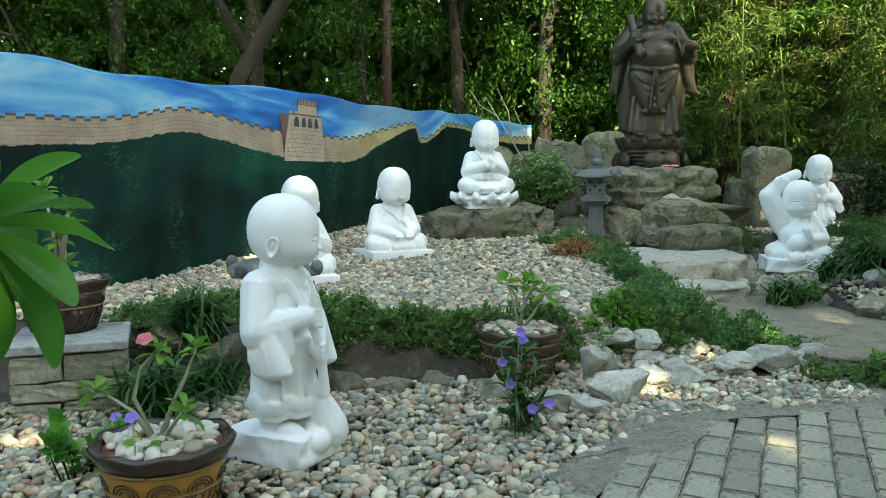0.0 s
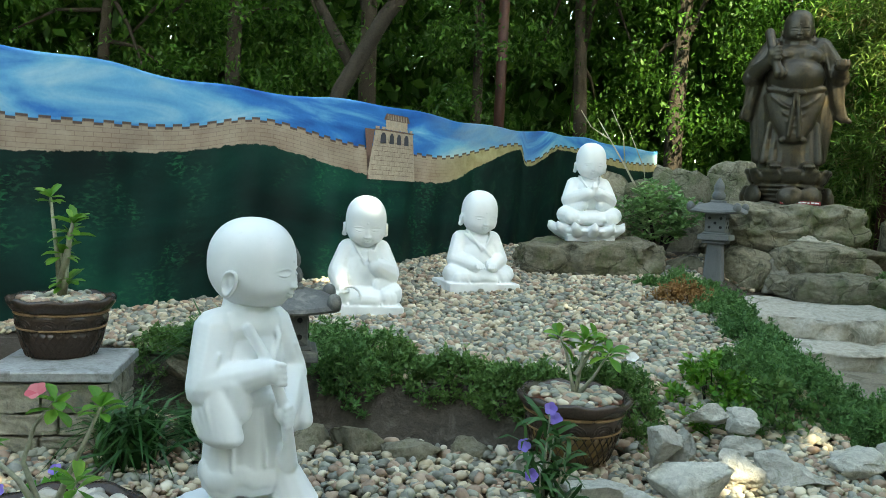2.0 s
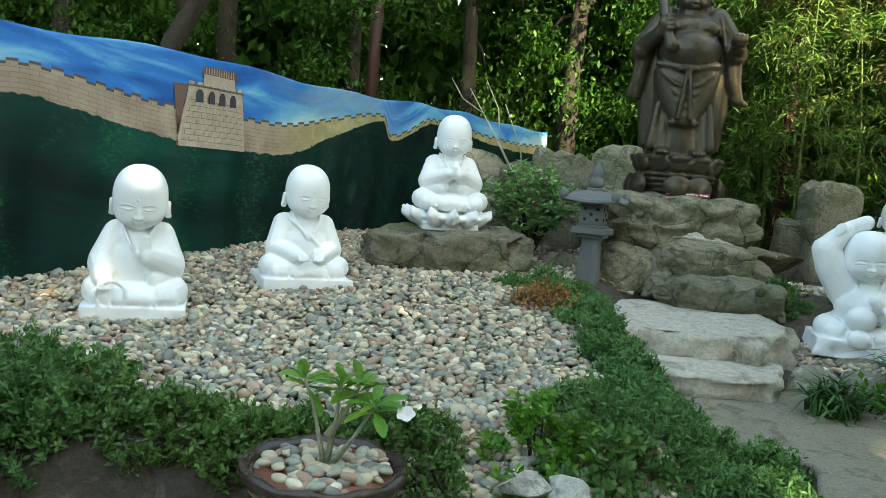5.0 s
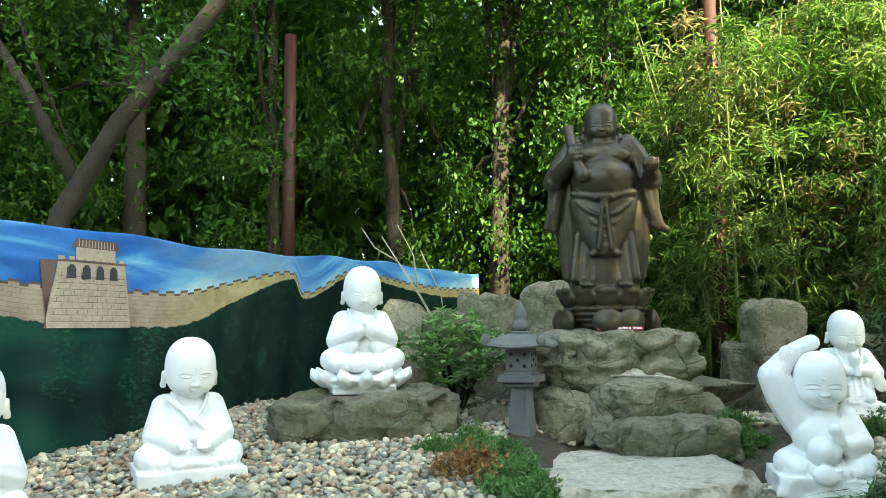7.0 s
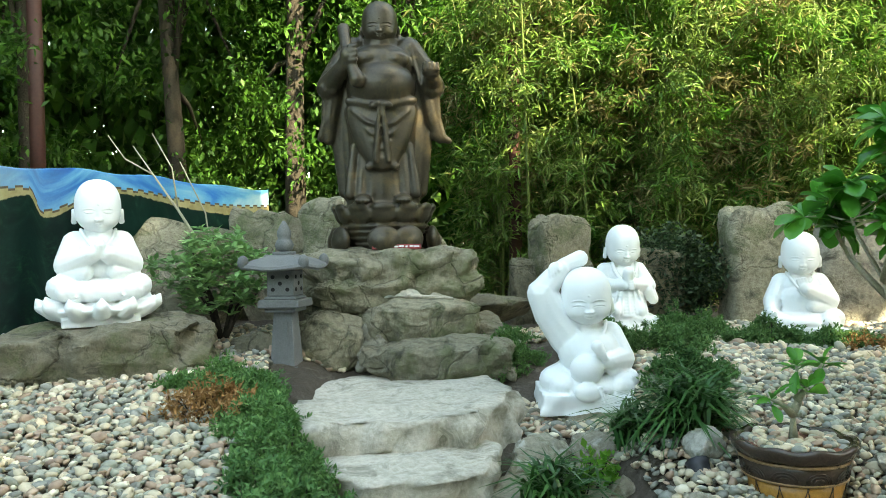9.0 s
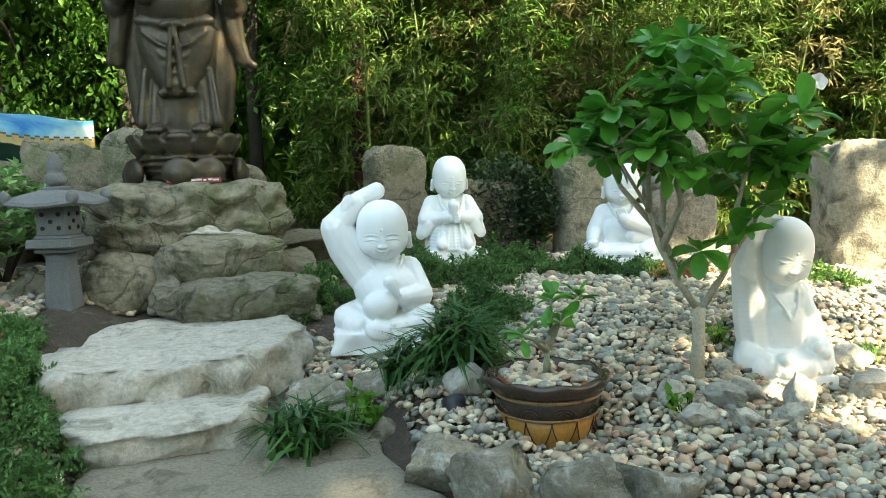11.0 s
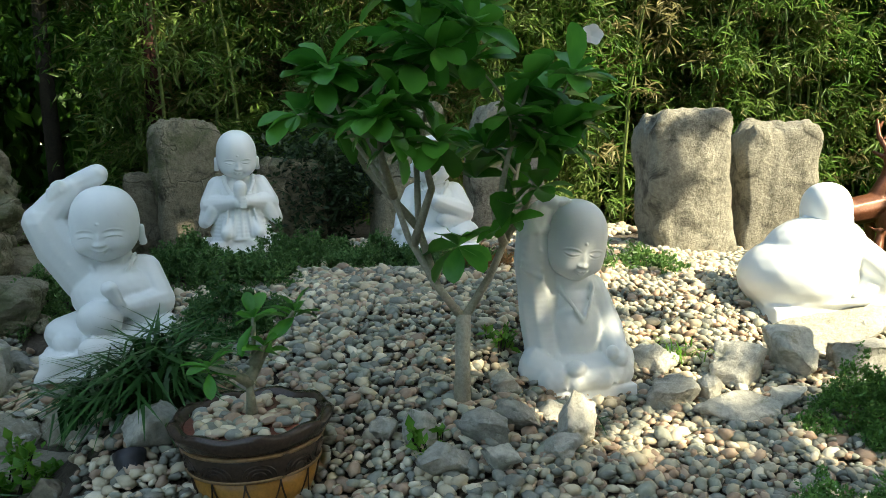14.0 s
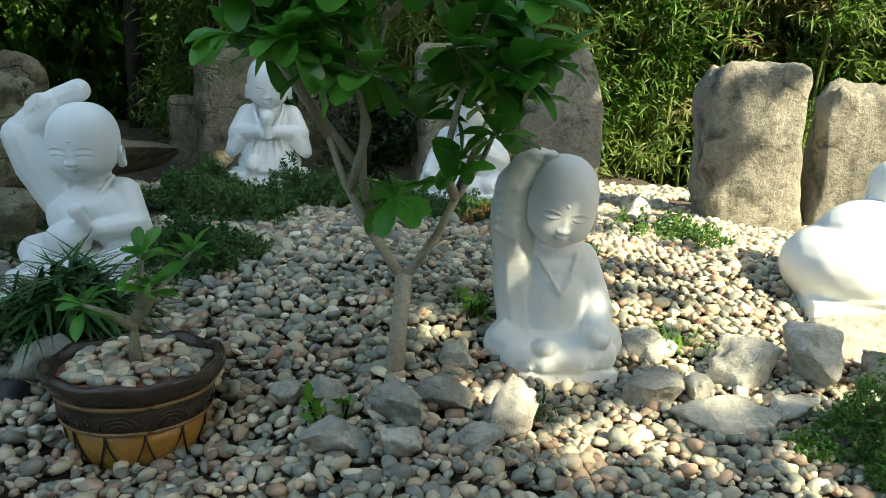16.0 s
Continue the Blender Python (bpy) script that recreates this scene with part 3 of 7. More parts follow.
ledge("boulder_slab", (0.47, 8.42, 0.33), (1.38, 0.80, 0.57), 11, 10, "flat-topped weathered grey-brown boulder carrying a white seated figure", tilt=(0, -2))
# the rockwork under the bronze figure
pile = "rockwork plinth of stacked boulders"
ledge("plinth_boulder", (2.36, 9.12, 0.80), (1.36, 1.08, 0.52), 21, 4, "broad top boulder of the rockwork plinth, mossy and cracked", group=pile)
ledge("plinth_boulder", (2.40, 9.15, 0.45), (1.20, 1.0, 0.50), 35, 8, "hidden middle boulder of the rockwork plinth", group=pile)
ledge("plinth_boulder", (2.66, 8.48, 0.34), (1.05, 0.66, 0.36), 22, -10, "low grey boulder at the foot of the plinth", group=pile, square=3.0)
ledge("plinth_boulder", (2.58, 8.68, 0.60), (0.86, 0.60, 0.36), 23, 3, "rounded ledge boulder with pale mortar in its joints", group=pile, square=3.0)
ledge("plinth_boulder", (1.93, 8.66, 0.42), (0.50, 0.48, 0.46), 24, 14, "rounded greenish boulder beside the stone lantern", group=pile, square=2.8)
rock("plinth_boulder", (1.40, 8.75, 0.42), (0.62, 0.50, 0.36), 25, BOULDER, -8, "dark low boulder behind the stone lantern", group=pile)
rock("plinth_boulder", (2.05, 8.98, 0.60), (0.60, 0.50, 0.52), 26, BOULDER, 40, "grey boulder wedged under the top boulder", group=pile)
rock("plinth_boulder", (2.95, 8.85, 0.45), (0.75, 0.60, 0.38), 27, BOULDER, 15, "sloping boulder ending the rockwork", group=pile)
rock("mortar_patch", (2.20, 8.60, 0.42), (0.30, 0.40, 0.42), 28, MORTAR, 15, "grey mortar filling between boulders", category="mortar", group=pile)
rock("mortar_patch", (2.55, 8.78, 0.90), (0.62, 0.40, 0.13), 29, LIMESTONE, 6, "pale mortar seam under the top boulder", category="mortar", group=pile)
rock("flat_rock", (3.35, 9.65, 0.62), (0.95, 0.75, 0.28), 30, BOULDER, 0, "flat grey rock ledge beside the bamboo", rough=0.08, group=pile)
rock("boulder", (1.55, 9.95, 0.6), (0.85, 0.55, 1.20), 31, BOULDER, 12, "tall dark boulder behind the shrub", rough=0.08, cuts=9)
rock("boulder", (1.05, 9.85, 0.6), (0.70, 0.50, 1.0), 36, BOULDER, 40, "broad dark boulder behind the shrub", rough=0.08, cuts=8)
rock("boulder", (0.60, 9.70, 0.6), (0.78, 0.50, 1.10), 32, BOULDER, -10, "dark upright boulder before the mural", rough=0.08, cuts=8)
rock("boulder", (2.05, 9.95, 0.6), (0.85, 0.55, 1.28), 33, BOULDER, 20, "tall boulder behind the bronze figure", rough=0.08, cuts=8)
rock("boulder", (2.72, 9.78, 0.9), (0.50, 0.45, 0.60), 34, BOULDER, 30, "pale boulder beside the bronze figure's base", rough=0.08, cuts=8)


def standing(at, size, seed, yaw, label, material=STANDING, lean=(0, 0), flat_top=True):
    """An upright stone: a rounded block with worn corners and flaking faces."""
    bm = bmesh.new()
    bmesh.ops.create_cube(bm, size=2)
    bmesh.ops.subdivide_edges(bm, edges=bm.edges[:], cuts=24, use_grid_fill=True)
    off = Vector((seed * 2.1, seed * 5.3, seed))
    for v in bm.verts:
        p = v.co.copy()
        k = (abs(p.x) ** 7 + abs(p.y) ** 7 + abs(p.z) ** 12) ** 0.13
        p = p / max(k, 0.75)
        q = Vector((p.x * size[0] / size[2], p.y * size[1] / size[2], p.z))
        r = noise.fractal(q * 2.2 + off, 0.9, 2.1, 5) * 0.10 - abs(noise.noise(Vector((q.x * 5, q.y * 5, q.z * 1.2)) + off)) * 0.10
        r -= 0.07 * max(0, noise.noise(q * 1.3 + off * 1.7) - 0.15)
        p += p * r
        if not flat_top and p.z > 0.3:
            p.x *= 1 - 0.55 * (p.z - 0.3)
        v.co = Vector((p.x * size[0] / 2, p.y * size[1] / 2, (p.z + 0.95) * size[2] / 2))
    ob = obj("standing_stone", bm, material)
    ob.matrix_world = pose(*at, lean[0], lean[1], yaw)
    return tagged(ob, label, "standing stone", "upright stones along the bamboo")


standing((4.22, 10.35, 0.45), (0.55, 0.40, 1.14), 1, 8, "dark upright weathered stone with a worn top", BOULDER)
standing((3.92, 10.45, 0.45), (0.36, 0.35, 0.72), 2, -6, "short dark upright stone against the bamboo", BOULDER)
standing((4.95, 9.85, 0.45), (0.52, 0.36, 0.80), 7, -6, "short dark stone behind a white seated figure", BOULDER)
standing((5.86, 9.62, 0.42), (0.60, 0.40, 1.22), 3, -12, "broad dark upright stone with flaking face", BOULDER)
standing((6.62, 9.35, 0.42), (0.62, 0.40, 1.24), 4, -14, "grey upright stone behind the small tree", STANDING, flat_top=False)
standing((7.22, 7.85, 0.34), (0.58, 0.44, 1.16), 5, -18, "tall sunlit upright stone with brown stains", STANDING, (0, -2))
standing((7.88, 7.72, 0.28), (0.54, 0.42, 1.10), 6, -24, "pale sunlit upright stone with a cracked top", STANDING, (0, 2))

def chunk(name, at, size, seed, yaw, label, category, group, material, tilt, square, wear, cells):
    """An angular broken rock."""
    return rock(name, at, size, seed, material, yaw, label, 4, 0.13, 13, 0.12, group, category, None, tilt)


EDGE = "pale rocks edging the planted bank"
# x, y, z, sizes, yaw
for k, (x, y, z, sx, sy, sz, yaw) in enumerate([
        (0.80, 4.19, 0.10, 0.17, 0.14, 0.20, 20), (0.91, 4.25, 0.10, 0.10, 0.13, 0.18, 60), (1.06, 4.62, 0.19, 0.20, 0.15, 0.12, 10), (1.21, 4.57, 0.17, 0.18, 0.14, 0.14, -30),
        (1.17, 4.45, 0.10, 0.20, 0.14, 0.12, 15), (0.92, 4.00, 0.02, 0.34, 0.24, 0.20, -10), (1.37, 4.34, 0.02, 0.36, 0.26, 0.18, -8), (1.15, 4.22, 0.02, 0.20, 0.22, 0.19, 70),
        (0.55, 3.88, -0.02, 0.36, 0.22, 0.18, 8), (0.74, 3.80, -0.02, 0.22, 0.20, 0.14, 40), (1.68, 4.48, 0.03, 0.32, 0.24, 0.17, 10), (1.96, 4.62, 0.04, 0.36, 0.26, 0.17, -15),
        (2.25, 4.78, 0.04, 0.30, 0.24, 0.14, 0), (0.24, 4.04, 0.0, 0.20, 0.20, 0.20, 60)]):
    chunk("border_rock", (x, y, z), (sx, sy, sz), 40 + k, yaw, "pale rough limestone rock edging the bank", "rock", EDGE, LIMESTONE, (9 * math.sin(5 * k), 9 * math.cos(7 * k)), 2.6 + 0.5 * (k % 3), 1.35, 13)
for k, (x, y, sx, sz) in enumerate([(-0.58, 4.18, 0.28, 0.22), (-0.30, 4.16, 0.28, 0.16), (-0.06, 4.24, 0.22, 0.18), (-1.25, 4.45, 0.34, 0.24), (-1.62, 4.55, 0.36, 0.22), (-0.78, 4.14, 0.20, 0.20)]):
    chunk("bank_rock", (x, y, gz(x, y) - 0.05), (sx, 0.22, sz), 60 + k, 25 * k, "brown-grey rounded rock at the foot of the soil bank", "rock", "rocks at the foot of the bank", BOULDER, (9 * math.sin(5 * k), 9 * math.cos(7 * k)), 2.6 + 0.5 * (k % 3), 1.35, 13)
for k, (x, y, sx, sy, sz, yaw) in enumerate([
        (3.42, 5.66, 0.34, 0.30, 0.32, 10), (3.68, 5.52, 0.34, 0.28, 0.30, -20), (3.98, 5.46, 0.36, 0.30, 0.27, 15), (4.20, 5.28, 0.30, 0.26, 0.14, 30), (3.30, 5.95, 0.26, 0.24, 0.28, 50),
        (3.22, 6.55, 0.22, 0.20, 0.16, 5), (2.95, 7.10, 0.50, 0.26, 0.20, 20), (3.35, 7.05, 0.45, 0.30, 0.22, -10)]):
    chunk("bed_rock", (x, y, gz(x, y) - 0.06 + (0.03 if k > 5 else 0)), (sx, sy, sz), 80 + k, yaw, "grey weathered rock holding up the gravel bed", "rock", "rocks round the gravel bed", WALLROCK, (9 * math.sin(5 * k), 9 * math.cos(7 * k)), 2.6 + 0.5 * (k % 3), 1.35, 13)
for k, (x, y, sx, sz, yaw) in enumerate([
        (4.42, 6.06, 0.16, 0.12, 20), (4.59, 5.96, 0.17, 0.13, -15), (4.79, 6.05, 0.19, 0.11, 10), (4.93, 6.38, 0.16, 0.08, 35), (4.97, 5.94, 0.20, 0.18, 70), (4.40, 5.86, 0.18, 0.10, 0), (4.60, 5.80, 0.16, 0.10, 30),
        (4.84, 5.82, 0.17, 0.10, 60), (3.52, 6.40, 0.20, 0.15, 30), (5.61, 6.17, 0.20, 0.14, -20), (5.78, 6.10, 0.13, 0.12, 15), (4.30, 6.14, 0.13, 0.09, 80), (5.02, 6.14, 0.14, 0.10, 5)]):
    chunk("gravel_rock", (x, y, gz(x, y) + 0.012), (sx * 1.1, sx * 0.85, sz * 1.15), 100 + k, yaw, "pale angular rock set in the gravel", "rock", "small rocks in the gravel bed", LIMESTONE, (9 * math.sin(5 * k), 9 * math.cos(7 * k)), 2.6 + 0.5 * (k % 3), 1.35, 13)
for k, (x, y, sx, sy, sz, yaw) in enumerate([(5.76, 6.46, 0.22, 0.20, 0.19, 10), (6.03, 6.20, 0.28, 0.24, 0.27, -10), (6.33, 6.14, 0.30, 0.26, 0.34, 20), (5.80, 5.96, 0.36, 0.26, 0.17, 5),
                                             (6.70, 6.06, 0.40, 0.30, 0.30, -5), (6.95, 6.36, 0.95, 0.40, 0.26, 0), (7.2, 6.02, 0.5, 0.3, 0.26, 15), (6.10, 5.96, 0.26, 0.22, 0.14, 60)]):
    chunk("ledge_rock", (x, y, gz(x, y) - 0.05), (sx, sy, sz), 120 + k, yaw, "cream rock of the low ledge in full sun", "rock", "ledge rocks under the resting figure", LIMESTONE, (9 * math.sin(5 * k), 9 * math.cos(7 * k)), 2.6 + 0.5 * (k % 3), 1.35, 13)
for k, (x, y, sx, sz) in enumerate([(6.05, 5.15, 0.40, 0.22), (5.6, 4.86, 0.28, 0.20), (6.35, 5.35, 0.30, 0.24), (4.6, 4.75, 0.30, 0.18), (5.05, 4.55, 0.35, 0.2)]):
    rock("dark_rock", (x, y, gz(x, y) - 0.05), (sx, 0.28, sz), 140 + k, BOULDER, 30 * k, "dark rough rock among juniper", level=3, rough=0.14, group="rocks among the juniper")
for k, (x, y, sz) in enumerate([(4.05, 8.75, 0.20), (3.15, 8.35, 0.12), (3.05, 7.95, 0.14), (2.98, 7.78, 0.10), (6.55, 7.95, 0.18), (4.35, 8.15, 0.08)]):
    rock("loose_rock", (x, y, gz(x, y) - 0.03), (sz * 1.5, sz * 1.2, sz), 160 + k, BOULDER if k < 2 else LIMESTONE, 50 * k, "loose rounded stone on the gravel", level=3, group="loose stones", rough=0.1)


# ---------- stone steps, path, paving ----------
def slab(name, pts, z0, z1, material, seed, label, rugged=0.035):
    """A slab with an uneven outline: pts round it anticlockwise, as fractions of a smooth loop."""
    bm = bmesh.new()
    ring = []
    n = len(pts)
    for i in range(n * 10):
        a, t = i // 10, (i % 10) / 10
        p, q, r, s = (Vector((*pts[(a + k - 1) % n], 0)) for k in range(4))
        c = 0.5 * ((2 * q) + (r - p) * t + (2 * p - 5 * q + 4 * r - s) * t * t + (3 * q - p - 3 * r + s) * t ** 3)
        c += Vector((noise.noise(c * 6 + Vector((seed, 0, 0))), noise.noise(c * 6 + Vector((0, seed, 5))), 0)) * rugged
        ring.append(c)
    mid = sum(ring, Vector()) / len(ring)
    loops = []
    for k, (sc, z) in enumerate([(1.01, z0), (1.0, z0 + (z1 - z0) * 0.25), (0.99, z0 + (z1 - z0) * 0.45), (1.0, z0 + (z1 - z0) * 0.62), (0.985, z0 + (z1 - z0) * 0.78), (0.99, z1 - 0.03), (0.975, z1 - 0.010), (0.94, z1), (0.8, z1), (0.66, z1), (0.5, z1 + 0.004), (0.3, z1), (0.1, z1)]):
        row = []
        for p in ring:
            q = mid + (p - mid) * sc
            w = noise.fractal(q * 3 + Vector((seed, 0, 0)), 0.9, 2, 5) * 0.4 * rugged
            d = (p - mid).normalized() * (noise.fractal(Vector((p.x * 6, p.y * 6, z * 13 + seed)), 0.8, 2, 4) * rugged * 0.9 if k < 7 else 0)
            row.append(bm.verts.new((q.x + d.x, q.y + d.y, z + (w if k > 5 else 0))))
        loops.append(row)
    m = len(ring)
    for a, c in zip(loops, loops[1:]):
        for k in range(m):
            bm.faces.new((a[k], a[(k + 1) % m], c[(k + 1) % m], c[k]))
    bm.faces.new(loops[-1])
    bmesh.ops.recalc_face_normals(bm, faces=bm.faces[:])
    return tagged(obj(name, bm, material), label, name.replace("_", " "), kind="structure")


slab("upper_step", [(1.72, 7.02), (2.25, 6.96), (2.72, 7.12), (2.98, 7.60), (2.92, 8.25), (2.40, 8.50), (1.98, 8.42), (1.74, 8.02), (1.58, 7.45)], 0.10, 0.425, STEPM, 3, "broad worn pale stone step before the rockwork", 0.075)
slab("lower_step", [(1.86, 6.62), (2.35, 6.55), (2.62, 6.70), (2.70, 7.2), (2.3, 7.5), (1.8, 7.3)], 0.05, 0.27, STEPM, 8, "lower worn pale stone step rising from the path", 0.07)
slab("garden_path", [(2.15, 4.8), (2.75, 4.45), (3.6, 4.7), (3.55, 5.35), (3.25, 5.75), (3.15, 6.4), (3.3, 6.95), (2.95, 7.1), (2.5, 6.85), (1.95, 6.75), (1.95, 5.9), (2.35, 5.5)], 0.0, 0.135, PATHM, 5, "grey concrete garden path, dusty and cracked")
slab("kerb_apron", [(0.50, 2.72), (0.66, 3.08), (1.06, 3.54), (1.46, 3.66), (2.16, 3.83), (2.75, 4.05), (2.60, 4.38), (2.0, 4.24), (1.4, 4.02), (1.0, 3.84), (0.74, 3.45), (0.46, 2.98)], -0.05, 0.040, MORTAR, 9, "rough mortar kerb between paving and pebbles", 0.06)


# ---------- carved figures: one mesh each, blended from rounded masses ----------
class Clay:
    def __init__(self):
        self.v, self.f, self.n = [], [], 0
        self.fine = []

    def ball(self, at, r, turn=(0, 0, 0), level=ICO3):
        r = (r, r, r) if isinstance(r, (int, float)) else r
        m = pose(*at, *turn)
        rot = np.array(m.to_3x3())
        v = (level[0] * np.array(r)) @ rot.T + np.array(at)
        self.v.append(v)
        self.f.append(level[1] + self.n)
        self.n += len(v)

    def limb(self, pts, radii, n=14):
        """Balls strung closely along a bent line."""
        pts = [Vector(p) for p in pts]
        for (a, b), (ra, rb) in zip(zip(pts, pts[1:]), zip(radii, radii[1:])):
            steps = max(2, int((b - a).length / (min(ra, rb) * 0.24)) + 1)
            for k in range(steps + 1):
                t = k / steps
                self.ball(a.lerp(b, t), ra + (rb - ra) * t, level=ICO2)

    def block(self, at, size, jag=0.0, seed=0):
        bm = bmesh.new()
        bmesh.ops.create_cube(bm, size=1)
        bmesh.ops.subdivide_edges(bm, edges=bm.edges[:], cuts=9, use_grid_fill=True)
        bmesh.ops.triangulate(bm, faces=bm.faces[:])
        bm.verts.index_update()
        v = []
        for x in bm.verts:
            p = Vector((x.co.x * size[0], x.co.y * size[1], x.co.z * size[2]))
            k = Vector((x.co.x, x.co.y, 0)) * 2
            if max(abs(k.x), abs(k.y)) > 0.98:
                p += k * noise.noise(p * 14 + Vector((seed, 0, 0))) * jag
            v.append(p + Vector(at))
        self.v.append(np.array([q[:] for q in v]))
        self.f.append(np.array([[q.index for q in f.verts] for f in bm.faces]) + self.n)
        self.n += len(v)
        bm.free()

    def done(self, name, material, m, label, voxel=0.0065, smooth=3, scale=1.0, category="statue", group="", stretch=(1, 1, 1)):
        v, f = np.concatenate(self.v) * scale * np.array(stretch), np.concatenate(self.f)
        body = raw(name, v, f, material)
        r = body.modifiers.new("carve", "REMESH")
        r.mode, r.voxel_size, r.use_smooth_shade = "VOXEL", voxel, True
        p = body.modifiers.new("polish", "SMOOTH")
        p.factor, p.iterations = 0.5, smooth
        if self.fine:
            # the carved head keeps its fine relief: it is added to the blended body as it is
            me = bpy.data.meshes.new_from_object(body.evaluated_get(bpy.context.evaluated_depsgraph_get()))
            bv = np.empty(len(me.vertices) * 3, np.float32)
            me.vertices.foreach_get("co", bv)
            bf = np.empty(len(me.loops), np.int32)
            me.loops.foreach_get("vertex_index", bf)
            vs, fs, n = [bv.reshape(-1, 3)], [bf.reshape(-1, 4)], len(me.vertices)
            for hv, hf in self.fine:
                vs.append(hv * scale)
                fs.append(hf + n)
                n += len(hv)
            bpy.data.objects.remove(body)
            bpy.data.meshes.remove(me)
            body = raw(name, np.concatenate(vs), np.concatenate(fs), material)
        body.matrix_world = m
        return tagged(body, label, category, group)


def loft(rows):
    """Quads over a grid of points (rows, columns, 3) that closes round its columns."""
    r, k = rows.shape[:2]
    i = (np.arange(r - 1)[:, None] * k + np.arange(k)[None]).ravel()
    j = (np.arange(r - 1)[:, None] * k + (np.arange(k)[None] + 1) % k).ravel()
    return rows.reshape(-1, 3), np.stack([i, i + k, j + k, j], 1)


def head(c, z, k=1.0, y=-0.01, x=0.0, turn=0.0, smile=1.0, tall=1.0, nod=0.0, tip=0.0, dense=1.0):
    """A child's round shaven head with lowered lids; z is its centre. Front is -y; nod bows it, tip leans it sideways."""
    nr, nc = int(165 * dense), int(180 * dense)
    sw = np.linspace(-1, 1, nc, endpoint=False)
    az = math.pi * (0.5 * sw + 0.5 * sw ** 3)
    ph = np.linspace(0.012, math.pi - 0.012, nr)
    A, P = np.meshgrid(az, ph)
    d = np.stack([np.sin(A) * np.sin(P), -np.cos(A) * np.sin(P), np.cos(P)], -1)
    ra, rb, rc, e = 0.148, 0.160, 0.180, 2.25
    q = (np.abs(d[..., 0] / ra) ** e + np.abs(d[..., 1] / rb) ** e + np.abs(d[..., 2] / rc) ** e) ** (-1 / e)
    p = d * q[..., None]
    u, v = p[..., 0] / ra, p[..., 2] / rc
    v = (v + 0.25) / 0.787 - 0.10
    front = np.clip((-d[..., 1] - 0.05) / 0.35, 0, 1)
    bell = lambda cu, cv, su, sv: np.exp(-((u - cu) / su) ** 2 - ((v - cv) / sv) ** 2)
    h = 0.008 * bell(0, -0.22, 0.085, 0.20) + 0.015 * bell(0, -0.325, 0.105, 0.065)
    h += 0.020 * bell(0, -0.84, 0.30, 0.17) + 0.008 * bell(0, -0.55, 0.30, 0.16)
    h += 0.0055 * bell(0, 0.30, 0.042, 0.036)
    mw = 0.13 + 0.03 * smile
    line = v + 0.545 - 0.9 * (smile - 0.5) * u ** 2
    lips = np.exp(-(u / mw) ** 4)
    h += 0.0100 * lips * np.exp(-((line - 0.033) / 0.034) ** 2) * (1 - 0.25 * bell(0, -0.50, 0.03, 0.03))
    h += 0.0125 * np.exp(-(u / (mw * 0.8)) ** 4) * np.exp(-((line + 0.042) / 0.038) ** 2)
    h -= 0.0065 * np.exp(-(u / (mw * 1.15)) ** 6) * np.exp(-(line / 0.014) ** 2)
    for s in (-1, 1):
        h += 0.0085 * bell(s * 0.105, -0.35, 0.058, 0.048)
        h += 0.015 * bell(s * 0.50, -0.46, 0.30, 0.24)
        h -= 0.0045 * bell(s * (mw + 0.06), -0.535, 0.05, 0.05)
        w = u - s * 0.385
        span = np.exp(-(w / 0.205) ** 6)
        h -= 0.0085 * bell(s * 0.36, -0.03, 0.24, 0.12)
        h += 0.0085 * bell(s * 0.385, -0.075, 0.19, 0.075)
        lid = v + 0.125 - (1.1 if smile < 1.3 else -1.1) * w ** 2
        h -= 0.0058 * span * np.exp(-(lid / 0.017) ** 2)
        h += 0.0022 * span * np.exp(-((lid - 0.033) / 0.018) ** 2)
        brow = v - 0.105 + 0.9 * (u - s * 0.40) ** 2
        h += 0.0042 * np.exp(-((u - s * 0.40) / 0.25) ** 4) * np.exp(-(brow / 0.030) ** 2)
    grow = 1 + 0.055 * np.exp(-((v + 0.45) / 0.45) ** 2) * np.clip(0.35 - d[..., 1], 0, 1) - 0.05 * np.clip(-v - 0.2, 0, 1) * np.clip(d[..., 1], 0, 1)
    p = p * grow[..., None] + d * (h * front)[..., None]
    shells = [loft(p)]
    # ears: a flattened shell with a rolled rim and a long lobe
    t = np.linspace(0, 2 * math.pi, 36, endpoint=False)
    for s in (-1, 1):
        rows = []
        for rr, out in ((1.02, -0.020), (1.12, -0.004), (1.10, 0.008), (0.98, 0.013), (0.84, 0.009), (0.70, 0.001), (0.45, -0.002), (0.2, 0.004), (0.01, 0.005)):
            oy = rr * (0.026 + 0.004 * np.sin(t)) * np.cos(t)
            oz = rr * np.where(np.sin(t) > 0, 0.040, 0.056) * np.sin(t)
            lobe = 0.006 * np.exp(-((oz + 0.045) / 0.016) ** 2) * (rr < 1.05)
            rows.append(np.stack([s * (0.150 + out + lobe - 0.10 * oy), 0.022 + oy - 0.12 * oz, -0.066 + oz], -1))
        rows = np.array(rows)
        shells.append(loft(rows if s < 0 else rows[:, ::-1]))
    for hv, hf in shells:
        hv = hv * np.array((k, k, k * tall))
        rot = np.array(pose(0, 0, 0, nod, tip, turn).to_3x3())
        c.fine.append((hv @ rot.T + np.array((x, y, z)), hf))


def fingers(c, at, dirn, side, r=0.013, length=0.055, n=4, gap=0.021):
    at, dirn, side = Vector(at), Vector(dirn).normalized(), Vector(side).normalized()
    for q in range(n):
        p = at + side * gap * (q - (n - 1) / 2)
        c.limb([p, p + dirn * length * (1 - 0.08 * abs(q - 1.2))], [r, r * 0.8])


